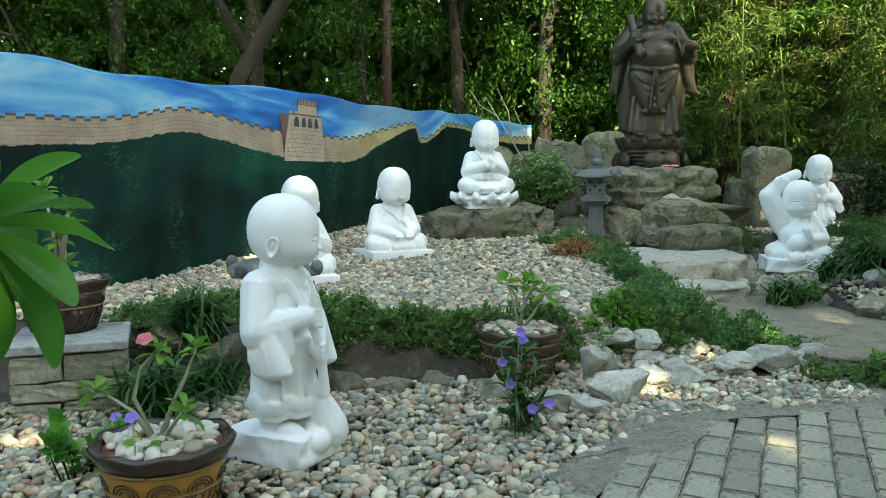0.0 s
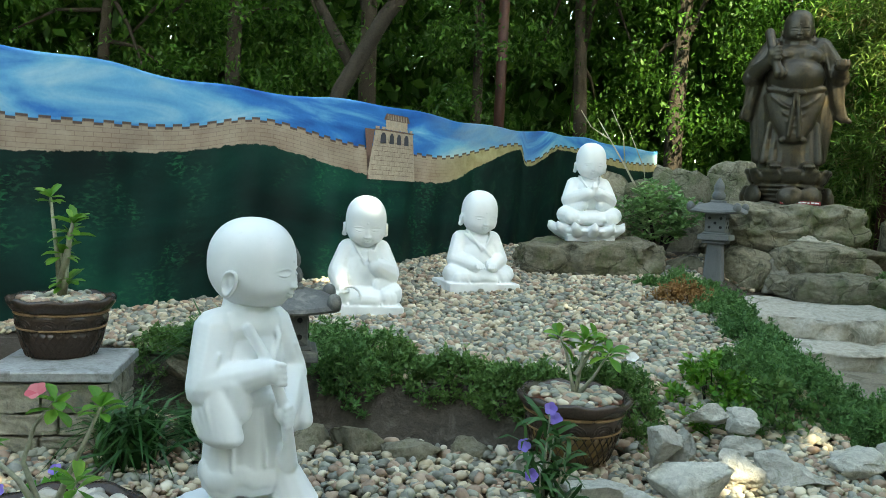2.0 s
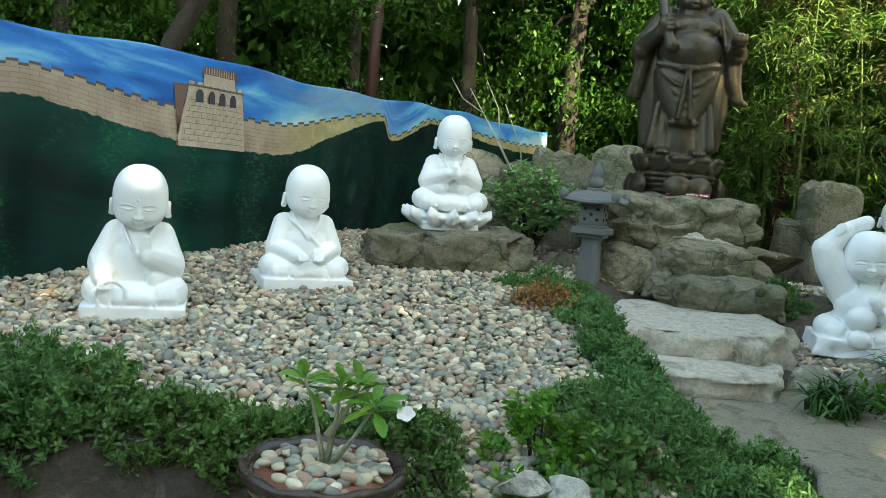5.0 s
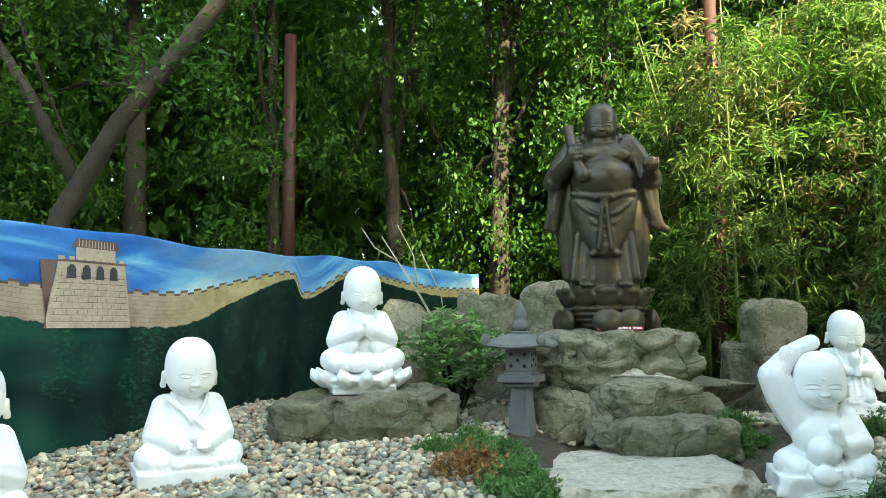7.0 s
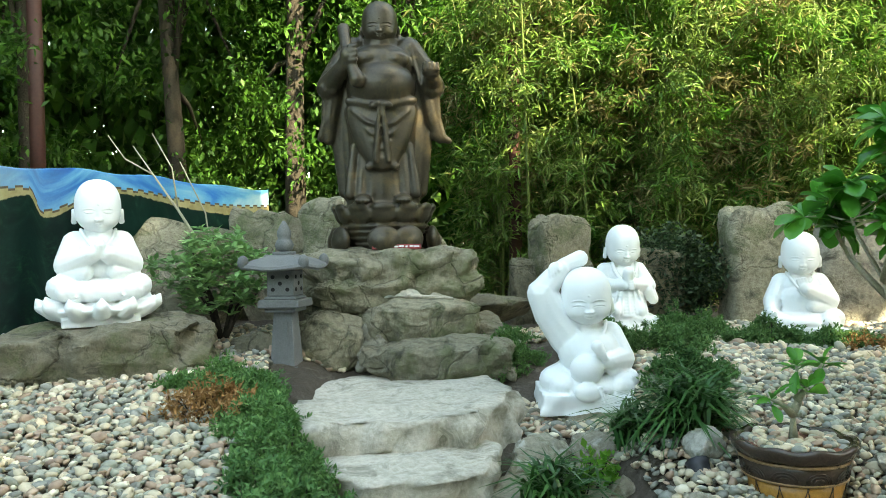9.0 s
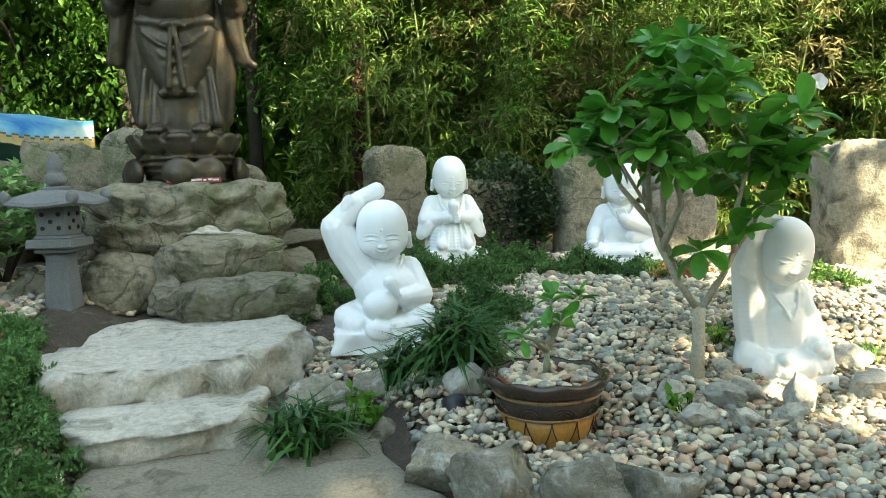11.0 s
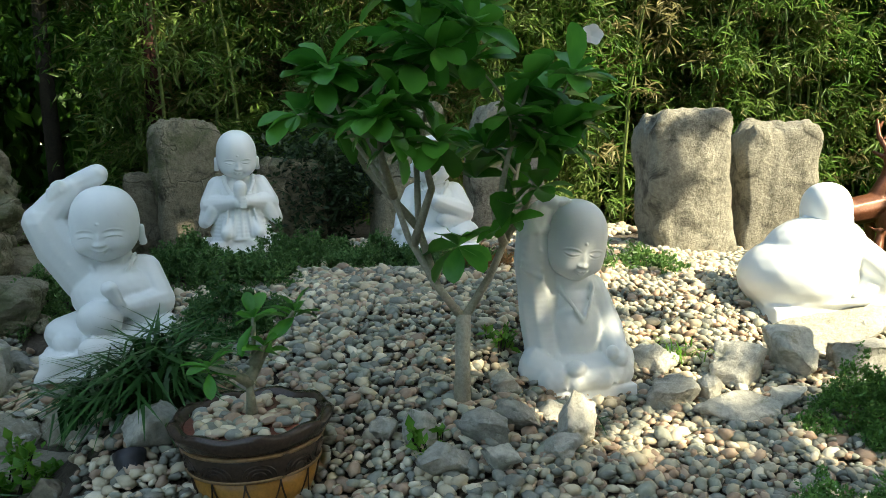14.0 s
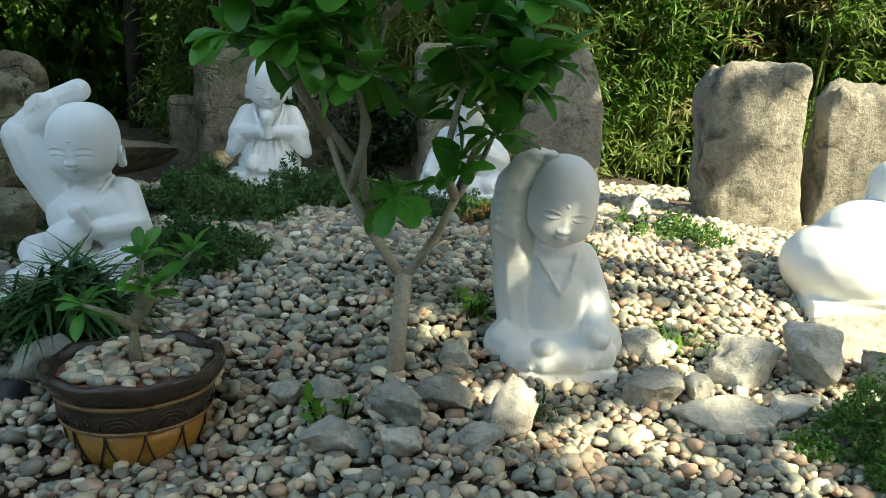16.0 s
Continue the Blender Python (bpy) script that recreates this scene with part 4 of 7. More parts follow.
def monk_body(c, plinth=True, jag=0.02, seed=1):
    """Crossed legs, trunk and shoulders of a seated child monk, on a rough plinth."""
    if plinth:
        c.block((0, 0, 0.035), (0.62, 0.50, 0.13), jag, seed)
    for s in (-1, 1):
        c.limb([(s * 0.12, 0.08, 0.17), (s * 0.235, -0.07, 0.165), (s * 0.16, -0.17, 0.145)], [0.105, 0.085, 0.070])
        c.limb([(s * 0.20, -0.16, 0.14), (-s * 0.08, -0.20, 0.13)], [0.065, 0.05])
    c.ball((0, 0.05, 0.20), (0.21, 0.17, 0.13))
    c.ball((0, -0.05, 0.14), (0.285, 0.20, 0.085))
    c.ball((0, 0.00, 0.31), (0.172, 0.145, 0.17))
    c.ball((0, 0.02, 0.42), (0.165, 0.125, 0.10))
    c.limb([(-0.13, 0.03, 0.455), (0.13, 0.03, 0.455)], [0.075, 0.075])
    c.limb([(0, 0.02, 0.45), (0, 0.01, 0.56)], [0.10, 0.085])
    # crossed collar and a hem over the knees
    for s in (-1, 1):
        pts = [Vector((s * 0.105, -0.015, 0.535)), Vector((s * 0.085, -0.085, 0.485)), Vector((s * 0.045, -0.130, 0.425)), Vector((s * 0.004, -0.142, 0.365))]
        c.limb(pts, [0.012, 0.012, 0.011, 0.010])
    for k in range(4):
        c.limb([(-0.20 + 0.11 * k, -0.16, 0.20), (-0.14 + 0.09 * k, -0.235, 0.11)], [0.010, 0.008])


def sleeve(c, side, elbow, wrist, droop=0.06, flare=0.075):
    s = side
    c.limb([(s * 0.14, 0.03, 0.45), elbow, wrist], [0.080, flare + 0.008, 0.055])
    e, w = Vector(elbow), Vector(wrist)
    c.limb([e + Vector((0, 0, -droop * 0.5)), w.lerp(e, 0.25) + Vector((0, 0, -droop))], [flare * 0.85, 0.045])
    for k in range(3):
        a = Vector((s * (0.185 + 0.012 * k), -0.02 - 0.03 * k, 0.43 - 0.05 * k))
        c.limb([a, e + Vector((s * 0.045, -0.045, 0.02 - 0.025 * k))], [0.010, 0.007])


SEATED = "white child monks in the gravel garden"
GROUPED = dict(group=SEATED)


def rosary(c, centre, rx, rz, tilt=0.0, n=22, r=0.012):
    for k in range(n):
        a = 2 * math.pi * k / n
        c.ball((centre[0] + rx * math.cos(a), centre[1] - tilt * math.sin(a), centre[2] + rz * math.sin(a)), r, level=ICO2)


def monk_beads(m):
    c = Clay()
    monk_body(c, True, 0.012, 3)
    sleeve(c, -1, (-0.205, -0.02, 0.30), (-0.19, -0.16, 0.235), 0.07, 0.085)
    sleeve(c, 1, (0.20, -0.03, 0.30), (0.075, -0.17, 0.36), 0.11, 0.085)
    c.ball((-0.175, -0.185, 0.225), (0.045, 0.05, 0.035))
    fingers(c, (-0.17, -0.21, 0.215), (0, -1, -0.5), (1, 0, 0))
    c.ball((0.055, -0.185, 0.375), (0.035, 0.025, 0.045))
    fingers(c, (0.05, -0.195, 0.40), (-0.15, -0.1, 1), (1, 0, 0), 0.012, 0.07)
    rosary(c, (-0.13, -0.245, 0.155), 0.085, 0.075, 0.01)
    head(c, 0.718, nod=11, y=-0.03)
    return c.done("seated_monk_statue", MARBLE, m, "white stone seated child monk, one hand raised, holding prayer beads", stretch=(0.90, 0.90, 1.09), **GROUPED)


def monk_fists(m):
    c = Clay()
    monk_body(c, True, 0.010, 5)
    for s in (-1, 1):
        sleeve(c, s, (s * 0.19, -0.02, 0.285), (s * 0.075, -0.19, 0.245), 0.03, 0.075)
        c.ball((s * 0.060, -0.215, 0.245), (0.042, 0.045, 0.042))
        fingers(c, (s * 0.055, -0.245, 0.255), (-s * 0.2, -0.5, -1), (1, 0, 0), 0.012, 0.035)
    c.limb([(-0.13, -0.06, 0.50), (0.02, -0.15, 0.38), (0.13, -0.13, 0.27)], [0.014, 0.014, 0.012])
    head(c, 0.690, turn=4, nod=6, y=-0.02, dense=0.85)
    return c.done("seated_monk_statue", MARBLE, m, "white stone seated child monk with both fists in its lap", **GROUPED)


def lotus(c, z, r, n=9, h=0.15):
    """A lotus seat: a low dish with pointed petals curling up and out."""
    c.ball((0, 0, z + h * 0.30), (r * 0.98, r * 0.80, h * 0.36))
    for k in range(n + 3):
        a = 2 * math.pi * k / (n + 3)
        d = Vector((math.cos(a), 0.82 * math.sin(a), 0))
        c.limb([d * r * 0.80 + Vector((0, 0, z + h * 0.25)), d * r * 1.02 + Vector((0, 0, z + h * 0.48)), d * r * 1.10 + Vector((0, 0, z + h * 0.82))], [0.062, 0.042, 0.008])


def monk_praying(m):
    c = Clay()
    c.block((0, 0, 0.02), (0.46, 0.36, 0.06), 0.01, 4)
    lotus(c, 0.05, 0.338, 9, 0.15)
    o = Clay()
    monk_body(o, False)
    for s in (-1, 1):
        sleeve(o, s, (s * 0.19, -0.03, 0.31), (s * 0.045, -0.185, 0.375), 0.10, 0.075)
        o.limb([(s * 0.020, -0.20, 0.36), (s * 0.012, -0.215, 0.43), (s * 0.008, -0.20, 0.475)], [0.026, 0.022, 0.012])
    head(c, 0.765, 0.95, nod=5, y=-0.02, dense=0.85)
    for v, f in zip(o.v, o.f):
        c.v.append(v + np.array((0, 0, 0.075)))
        c.f.append(f + c.n)
    c.n += o.n
    return c.done("praying_monk_statue", MARBLE, m, "white stone child monk praying on a lotus seat, on a boulder", stretch=(1.0, 1, 1), **GROUPED)


def monk_gourd(m):
    c = Clay()
    monk_body(c, True, 0.025, 9)
    c.limb([(-0.12, 0.02, 0.42), (-0.24, 0.0, 0.58), (-0.30, -0.01, 0.70)], [0.13, 0.115, 0.100])
    c.limb([(-0.30, -0.01, 0.70), (-0.24, 0.0, 0.79), (-0.18, 0.0, 0.86)], [0.095, 0.075, 0.055])
    c.ball((-0.215, -0.02, 0.86), (0.05, 0.05, 0.045))
    fingers(c, (-0.235, -0.055, 0.875), (0.1, -0.2, -1), (0.8, 0, 0.6), 0.013, 0.05)
    c.limb([(-0.17, 0.02, 0.875), (-0.06, 0.03, 0.925)], [0.050, 0.055])
    sleeve(c, 1, (0.20, -0.03, 0.30), (0.10, -0.17, 0.30), 0.05, 0.08)
    c.ball((0.075, -0.195, 0.305), (0.045, 0.035, 0.04))
    fingers(c, (0.05, -0.21, 0.30), (-1, -0.3, 0.1), (0, 0, 1), 0.013, 0.06)
    c.limb([(0.06, -0.235, 0.33), (0.015, -0.235, 0.40)], [0.022, 0.040])
    c.ball((-0.04, -0.20, 0.255), (0.105, 0.085, 0.090))
    c.ball((-0.045, -0.268, 0.125), (0.085, 0.035, 0.062), (-12, 0, 10))
    for q in range(5):
        c.ball((0.035 + 0.006 * q, -0.275, 0.155 - 0.022 * q), 0.014, level=ICO2)
    c.ball((0.0, -0.02, 0.34), (0.20, 0.165, 0.16))
    head(c, 0.695, 1.06, x=-0.025, y=-0.02, turn=-2, smile=1.6, tall=0.94, tip=-3, nod=2)
    return c.done("laughing_monk_statue", MARBLE, m, "white stone laughing child monk, arm raised, holding a gourd", **GROUPED)


def monk_cup(m):
    c = Clay()
    c.block((0, 0, 0.03), (0.58, 0.46, 0.12), 0.03, 12)
    c.ball((0, 0.02, 0.14), (0.24, 0.20, 0.12))
    c.ball((0, 0.0, 0.26), (0.20, 0.17, 0.17))
    c.ball((0, 0.02, 0.42), (0.17, 0.125, 0.12))
    c.limb([(-0.13, 0.03, 0.47), (0.13, 0.03, 0.47)], [0.075, 0.075])
    c.limb([(0, 0.02, 0.46), (0, 0.01, 0.56)], [0.10, 0.085])
    for s in (-1, 1):
        c.limb([(s * 0.16, 0.03, 0.465), (s * 0.225, -0.04, 0.34), (s * 0.05, -0.19, 0.36)], [0.080, 0.080, 0.045])
        c.limb([(s * 0.22, -0.03, 0.32), (s * 0.275, -0.05, 0.225)], [0.075, 0.050])
        c.limb([(s * 0.20, -0.10, 0.31), (s * 0.25, -0.09, 0.23)], [0.055, 0.040])
        c.ball((s * 0.030, -0.215, 0.355), (0.034, 0.032, 0.040))
        c.limb([(s * 0.07, -0.10, 0.24), (s * 0.12, -0.21, 0.14)], [0.07, 0.05])
        for k in range(8):
            t = k / 7
            c.ball((s * (0.11 - 0.07 * t * t), -0.07 - 0.085 * t, 0.535 - 0.15 * t), 0.020, level=ICO2)
    fingers(c, (0, -0.245, 0.355), (1, -0.1, 0), (0, 0, 1), 0.012, 0.04)
    c.limb([(0, -0.215, 0.36), (0, -0.215, 0.46)], [0.032, 0.055])
    for k in range(10):
        t = k / 9
        c.ball((0, -0.02 - 0.02 * (1 - t), 0.10 + 0.24 * t), (0.235 - 0.05 * t, 0.20 - 0.04 * t, 0.05))
    for k in range(5):
        x = -0.14 + 0.07 * k
        c.limb([(x * 0.7, -0.185, 0.30), (x, -0.225, 0.12)], [0.010, 0.013])
    head(c, 0.695, 0.95, nod=9, y=-0.03)
    return c.done("cup_bearing_monk_statue", MARBLE, m, "white stone child monk holding a cup, wearing long beads", stretch=(0.92, 0.95, 1), **GROUPED)


def monk_pointing(m):
    c = Clay()
    monk_body(c, True, 0.014, 15)
    sleeve(c, -1, (-0.205, 0.0, 0.30), (-0.235, -0.13, 0.235), 0.05, 0.075)
    c.ball((-0.235, -0.165, 0.22), (0.045, 0.055, 0.035))
    sleeve(c, 1, (0.20, -0.03, 0.31), (0.02, -0.18, 0.405), 0.11, 0.08)
    c.ball((0.0, -0.195, 0.42), (0.042, 0.032, 0.045))
    fingers(c, (-0.01, -0.20, 0.45), (-0.4, -0.1, 1), (1, 0, 0.3), 0.012, 0.05)
    head(c, 0.690, 0.97, nod=5, y=-0.02, dense=0.85)
    return c.done("seated_monk_statue", MARBLE, m, "white stone seated child monk, a hand before its chest", **GROUPED)


def monk_scratching(m):
    c = Clay()
    monk_body(c, False)
    c.block((0.0, 0.0, 0.03), (0.52, 0.44, 0.12), 0.006, 18)
    c.limb([(-0.12, 0.02, 0.22), (-0.15, 0.02, 0.36), (-0.17, 0.02, 0.50), (-0.205, 0.0, 0.62), (-0.195, 0.0, 0.73)], [0.12, 0.115, 0.105, 0.092, 0.084])
    c.limb([(0.10, 0.02, 0.22), (0.11, 0.02, 0.44)], [0.12, 0.09])
    c.limb([(-0.195, 0.0, 0.73), (-0.155, -0.01, 0.80), (-0.08, -0.02, 0.84)], [0.080, 0.062, 0.040])
    c.limb([(-0.275, -0.03, 0.725), (-0.20, -0.075, 0.735), (-0.125, -0.06, 0.745)], [0.014, 0.014, 0.012])
    c.ball((0.0, 0.02, 0.50), (0.15, 0.10, 0.08))
    for k in range(4):
        c.limb([(-0.285 + 0.010 * k, -0.055, 0.59 + 0.03 * k), (-0.19, -0.085, 0.55 + 0.035 * k)], [0.012, 0.010])
    c.ball((-0.11, -0.03, 0.845), (0.055, 0.045, 0.030))
    fingers(c, (-0.07, -0.04, 0.85), (1, -0.2, 0.1), (0, 1, 0.2), 0.014, 0.05)
    sleeve(c, 1, (0.195, -0.04, 0.28), (0.175, -0.17, 0.215), 0.04, 0.075)
    c.ball((0.165, -0.20, 0.205), (0.045, 0.05, 0.035))
    c.ball((0.12, -0.215, 0.235), 0.032)
    c.ball((-0.08, -0.21, 0.185), (0.06, 0.045, 0.035))
    head(c, 0.750, 0.93, turn=-6, x=0.012, y=-0.035, tall=1.05, nod=8, tip=8)
    return c.done("seated_monk_statue", MARBLE, m, "white stone seated child monk scratching its head with a raised arm", stretch=(0.89, 0.90, 1.08), **GROUPED)


def resting_figure(m):
    c = Clay()
    c.block((0.0, 0, 0.02), (0.80, 0.50, 0.10), 0.012, 21)
    c.ball((0.16, 0.02, 0.20), (0.32, 0.29, 0.22))
    c.limb([(-0.20, 0.10, 0.16), (-0.45, 0.08, 0.11), (-0.66, 0.04, 0.07)], [0.13, 0.11, 0.08])
    c.ball((0.08, 0.02, 0.30), (0.27, 0.24, 0.22))
    c.ball((-0.02, 0.0, 0.34), (0.22, 0.19, 0.18))
    c.limb([(-0.05, 0.0, 0.30), (-0.22, 0.02, 0.20), (-0.40, 0.02, 0.12)], [0.19, 0.15, 0.09])
    c.limb([(-0.05, 0.1, 0.40), (-0.20, 0.17, 0.26), (-0.26, 0.2, 0.18)], [0.09, 0.085, 0.06])
    c.limb([(0.40, 0.12, 0.085), (0.25, 0.24, 0.085), (-0.1, 0.27, 0.085)], [0.022, 0.022, 0.02])
    c.limb([(0.0, 0.0, 0.44), (-0.02, 0.0, 0.52)], [0.13, 0.11])
    head(c, 0.545, 0.86, x=-0.02, dense=0.7)
    return c.done("resting_monk_statue", MARBLE, m, "white stone plump monk reclining with its back turned, in sun", voxel=0.009, smooth=14, **GROUPED)


def standing_monk(m):
    c = Clay()
    c.block((0.0, 0.0, 0.045), (0.37, 0.42, 0.13), 0.035, 25)
    c.ball((0.02, -0.16, 0.06), (0.12, 0.08, 0.06))
    for s in (-1, 1):
        c.limb([(s * 0.07, 0.02, 0.30), (s * 0.075, 0.0, 0.13)], [0.080, 0.066])
        c.ball((s * 0.075, -0.075, 0.120), (0.050, 0.095, 0.036))
        fingers(c, (s * 0.075, -0.145, 0.112), (0, -1, -0.15), (1, 0, 0), 0.012, 0.022)
    # rough stump beside the feet
    c.limb([(0.07, -0.10, 0.30), (0.11, -0.14, 0.20), (0.14, -0.17, 0.09)], [0.045, 0.070, 0.10])
    # long robe with a wavy hem over an under-robe
    for k in range(48):
        t = k / 47
        c.ball((0, 0.0, 0.222 + 0.383 * t), (0.185 - 0.035 * t ** 0.8, 0.150 - 0.024 * t, 0.045))
    for k in range(110):
        a = 2 * math.pi * k / 110
        w = 0.012 * math.sin(5 * a) + 0.006 * math.sin(11 * a + 1)
        c.ball((0.178 * math.cos(a), 0.143 * math.sin(a), 0.232 + w), (0.015, 0.015, 0.034), level=ICO2)
        c.ball((0.164 * math.cos(a), 0.130 * math.sin(a), 0.198 + 0.5 * w), (0.014, 0.014, 0.034), level=ICO2)
    for k in range(3):
        a = math.pi * (1.2 + 0.25 * k)
        c.limb([(0.158 * math.cos(a), 0.130 * math.sin(a), 0.50), (0.186 * math.cos(a + 0.08), 0.152 * math.sin(a + 0.08), 0.27)], [0.005, 0.008])
    c.ball((0, 0.0, 0.62), (0.158, 0.130, 0.14))
    c.limb([(-0.12, 0.02, 0.725), (0.12, 0.02, 0.725)], [0.082, 0.082])
    c.ball((0, 0.01, 0.735), (0.165, 0.115, 0.085))
    c.limb([(0, 0.02, 0.74), (0, 0.01, 0.82)], [0.105, 0.092])
    # sash
    for k in range(30):
        a = math.pi * (1 + k / 29)
        c.ball((0.158 * math.cos(a), 0.134 * math.sin(a), 0.50), (0.012, 0.012, 0.022))
    for s, z in ((-1, 0.605), (1, 0.455)):
        e = (s * 0.215, -0.02, 0.55)
        w = (s * 0.055, -0.175, z)
        c.limb([(s * 0.145, 0.02, 0.715), e, w], [0.088, 0.080, 0.046])
        # broad hanging sleeve
        for k in range(24):
            t = k / 23
            c.ball((s * (0.195 - 0.012 * t), -0.030 - 0.045 * t, 0.56 - 0.165 * t), (0.074 - 0.004 * t, 0.085 + 0.028 * t, 0.042))
            c.ball((s * (0.15 - 0.012 * t), -0.095 - 0.020 * t, (z + 0.52) / 2 - 0.09 * t), (0.062, 0.062 - 0.012 * t, 0.045))
        for k in range(4):
            c.limb([(s * (0.200 + 0.010 * k), -0.075 + 0.03 * k, 0.66 - 0.03 * k), (s * 0.256, -0.080 + 0.024 * k, 0.50 - 0.02 * k), (s * 0.236, -0.110 + 0.03 * k, 0.385)], [0.010, 0.012, 0.009])
        c.ball((w[0] * 0.7, w[1] - 0.02, w[2]), (0.044, 0.038, 0.042))
        fingers(c, (w[0] * 0.7, w[1] - 0.05, w[2]), (-s, -0.2, -0.2), (0, 0.1, 1), 0.0125, 0.038)
    # broom staff held across the body
    c.limb([(-0.085, -0.105, 0.745), (-0.03, -0.175, 0.62), (0.03, -0.200, 0.47), (0.075, -0.185, 0.33), (0.085, -0.17, 0.27)], [0.020, 0.022, 0.024, 0.026, 0.040])
    c.limb([(-0.110, -0.03, 0.785), (-0.055, -0.125, 0.69), (0.02, -0.142, 0.59)], [0.013, 0.013, 0.011])
    c.limb([(0.110, -0.03, 0.785), (0.065, -0.12, 0.70), (0.0, -0.142, 0.59)], [0.013, 0.013, 0.011])
    head(c, 0.958, 0.93, y=-0.018, turn=30, tall=0.92, dense=1.15)
    return c.done("standing_monk_statue", MARBLE, m, "white stone standing child monk in a robe, eyes closed", voxel=0.0052, smooth=4, scale=0.965, group=SEATED, stretch=(0.82, 0.92, 1))


standing_monk(pose(-0.67, 3.19, 0.052, 0, 0, 62))
monk_beads(pose(-1.17, 6.32, 0.295, 0, 0, 22))
monk_fists(pose(-0.48, 7.37, 0.405, 0, 0, 28))
monk_praying(pose(0.43, 8.48, 0.85, 0, 0, 15))
monk_gourd(pose(3.50, 7.77, 0.28, 0, 2, -12))
monk_cup(pose(4.45, 9.40, 0.58, 0, 0, -8))
monk_pointing(pose(5.72, 8.78, 0.49, 0, 0, -26))
monk_scratching(pose(5.37, 6.55, 0.10, 0, 0, -8))
resting_figure(pose(7.09, 6.62, 0.30, 0, 0, 160))
rock("figure_footing", (3.50, 7.74, 0.02), (0.85, 0.62, 0.30), 171, BOULDER, -12, "flat rough rock under a white laughing figure", level=3)


def laughing_bronze(m):
    c = Clay()
    for k in range(12):
        a = 2 * math.pi * k / 12
        x, y = math.cos(a), math.sin(a) * 0.85
        turn = math.degrees(math.atan2(y, x))
        if k % 3 != 2:
            a2 = 2 * math.pi * (k * 2 / 3) / 8
            c.ball((0.375 * math.cos(a2), 0.325 * math.sin(a2), 0.075), (0.050, 0.125, 0.105), (0, 0, math.degrees(a2)))
            c.ball((0.405 * math.cos(a2), 0.350 * math.sin(a2), 0.060), (0.035, 0.085, 0.070), (0, 0, math.degrees(a2)))
        c.ball((x * 0.345, y * 0.345, 0.265), (0.035, 0.105, 0.075), (0, 18, turn))
        c.ball((x * 0.375, y * 0.375, 0.315), (0.030, 0.085, 0.035), (0, 10, turn))
    for k in range(7):
        c.ball((0, 0, 0.04 + 0.045 * k), (0.345 - 0.02 * abs(k - 3), 0.30 - 0.02 * abs(k - 3), 0.05))
    c.ball((0, 0, 0.32), (0.36, 0.31, 0.035))
    for s in (-1, 1):
        c.ball((s * 0.15, -0.22, 0.37), (0.07, 0.12, 0.045))
        for q in range(4):
            c.ball((s * 0.15 + (q - 1.5) * 0.03, -0.33, 0.36), (0.016, 0.025, 0.02), level=ICO2)
    for k in range(40):
        t = k / 39
        c.ball((0, 0.0, 0.36 + 0.70 * t), (0.285 - 0.03 * math.sin(t * 3.14), 0.185 + 0.02 * t, 0.11))
    for k in range(-3, 4):
        x = k * 0.075
        c.limb([(x * 0.95, -0.125, 0.78), (x * 1.12, -0.145, 0.42)], [0.030, 0.045])
    for k in range(40):
        t = k / 39
        c.ball((0, 0.06, 0.40 + 1.05 * t), (0.30 + 0.07 * math.sin(t * 2.6), 0.15, 0.14))
    # apron and its folds
    for k in range(36):
        t = k / 35
        c.ball((0, -0.13 - 0.02 * t, 1.06 - 0.42 * t), (0.275 - 0.17 * t ** 1.7, 0.10, 0.06))
    for j in range(4):
        w = 0.21 - 0.045 * j
        z = 0.98 - 0.08 * j
        c.limb([(-w, -0.19, z + 0.06), (-w * 0.5, -0.235, z - 0.03), (0, -0.245, z - 0.07), (w * 0.5, -0.235, z - 0.03), (w, -0.19, z + 0.06)], [0.014] * 5)
    c.limb([(-0.24, -0.16, 1.12), (0, -0.25, 1.07), (0.24, -0.16, 1.12)], [0.035, 0.03, 0.035])
    for s in (-1, 1):
        c.ball((s * 0.045, -0.275, 1.075), (0.05, 0.02, 0.025), (0, s * 20, 0))
        c.limb([(s * 0.015, -0.27, 1.06), (s * 0.03, -0.26, 0.85), (s * 0.05, -0.255, 0.66)], [0.016, 0.020, 0.022])
    for q in range(5):
        c.ball((-0.10 + 0.05 * q, -0.21, 0.62 + 0.025 * (q % 2)), (0.035, 0.03, 0.03))
    # belly, chest, shoulders
    c.ball((0, -0.09, 1.24), (0.265, 0.215, 0.20))
    c.ball((0, -0.03, 1.42), (0.26, 0.18, 0.16))
    for s in (-1, 1):
        c.ball((s * 0.11, -0.15, 1.43), (0.115, 0.065, 0.075))
        c.ball((s * 0.115, -0.212, 1.425), 0.012, level=ICO2)
        c.limb([(s * 0.21, 0.02, 1.53), (s * 0.34, 0.02, 1.36), (s * 0.40, -0.05, 1.24)], [0.12, 0.105, 0.095])
        for k in range(4):
            c.limb([(s * (0.22 + 0.04 * k), -0.09 + 0.02 * k, 1.55 - 0.03 * k), (s * (0.30 + 0.035 * k), -0.09 + 0.015 * k, 1.25)], [0.014, 0.012])
        c.limb([(s * 0.36, 0.0, 1.25), (s * 0.40, -0.01, 1.0), (s * 0.43 + 0.02, 0.0, 0.86)], [0.09, 0.065, 0.05])
        c.limb([(s * 0.33, 0.03, 1.2), (s * 0.34, 0.04, 0.9), (s * 0.30, 0.05, 0.45)], [0.08, 0.06, 0.05])
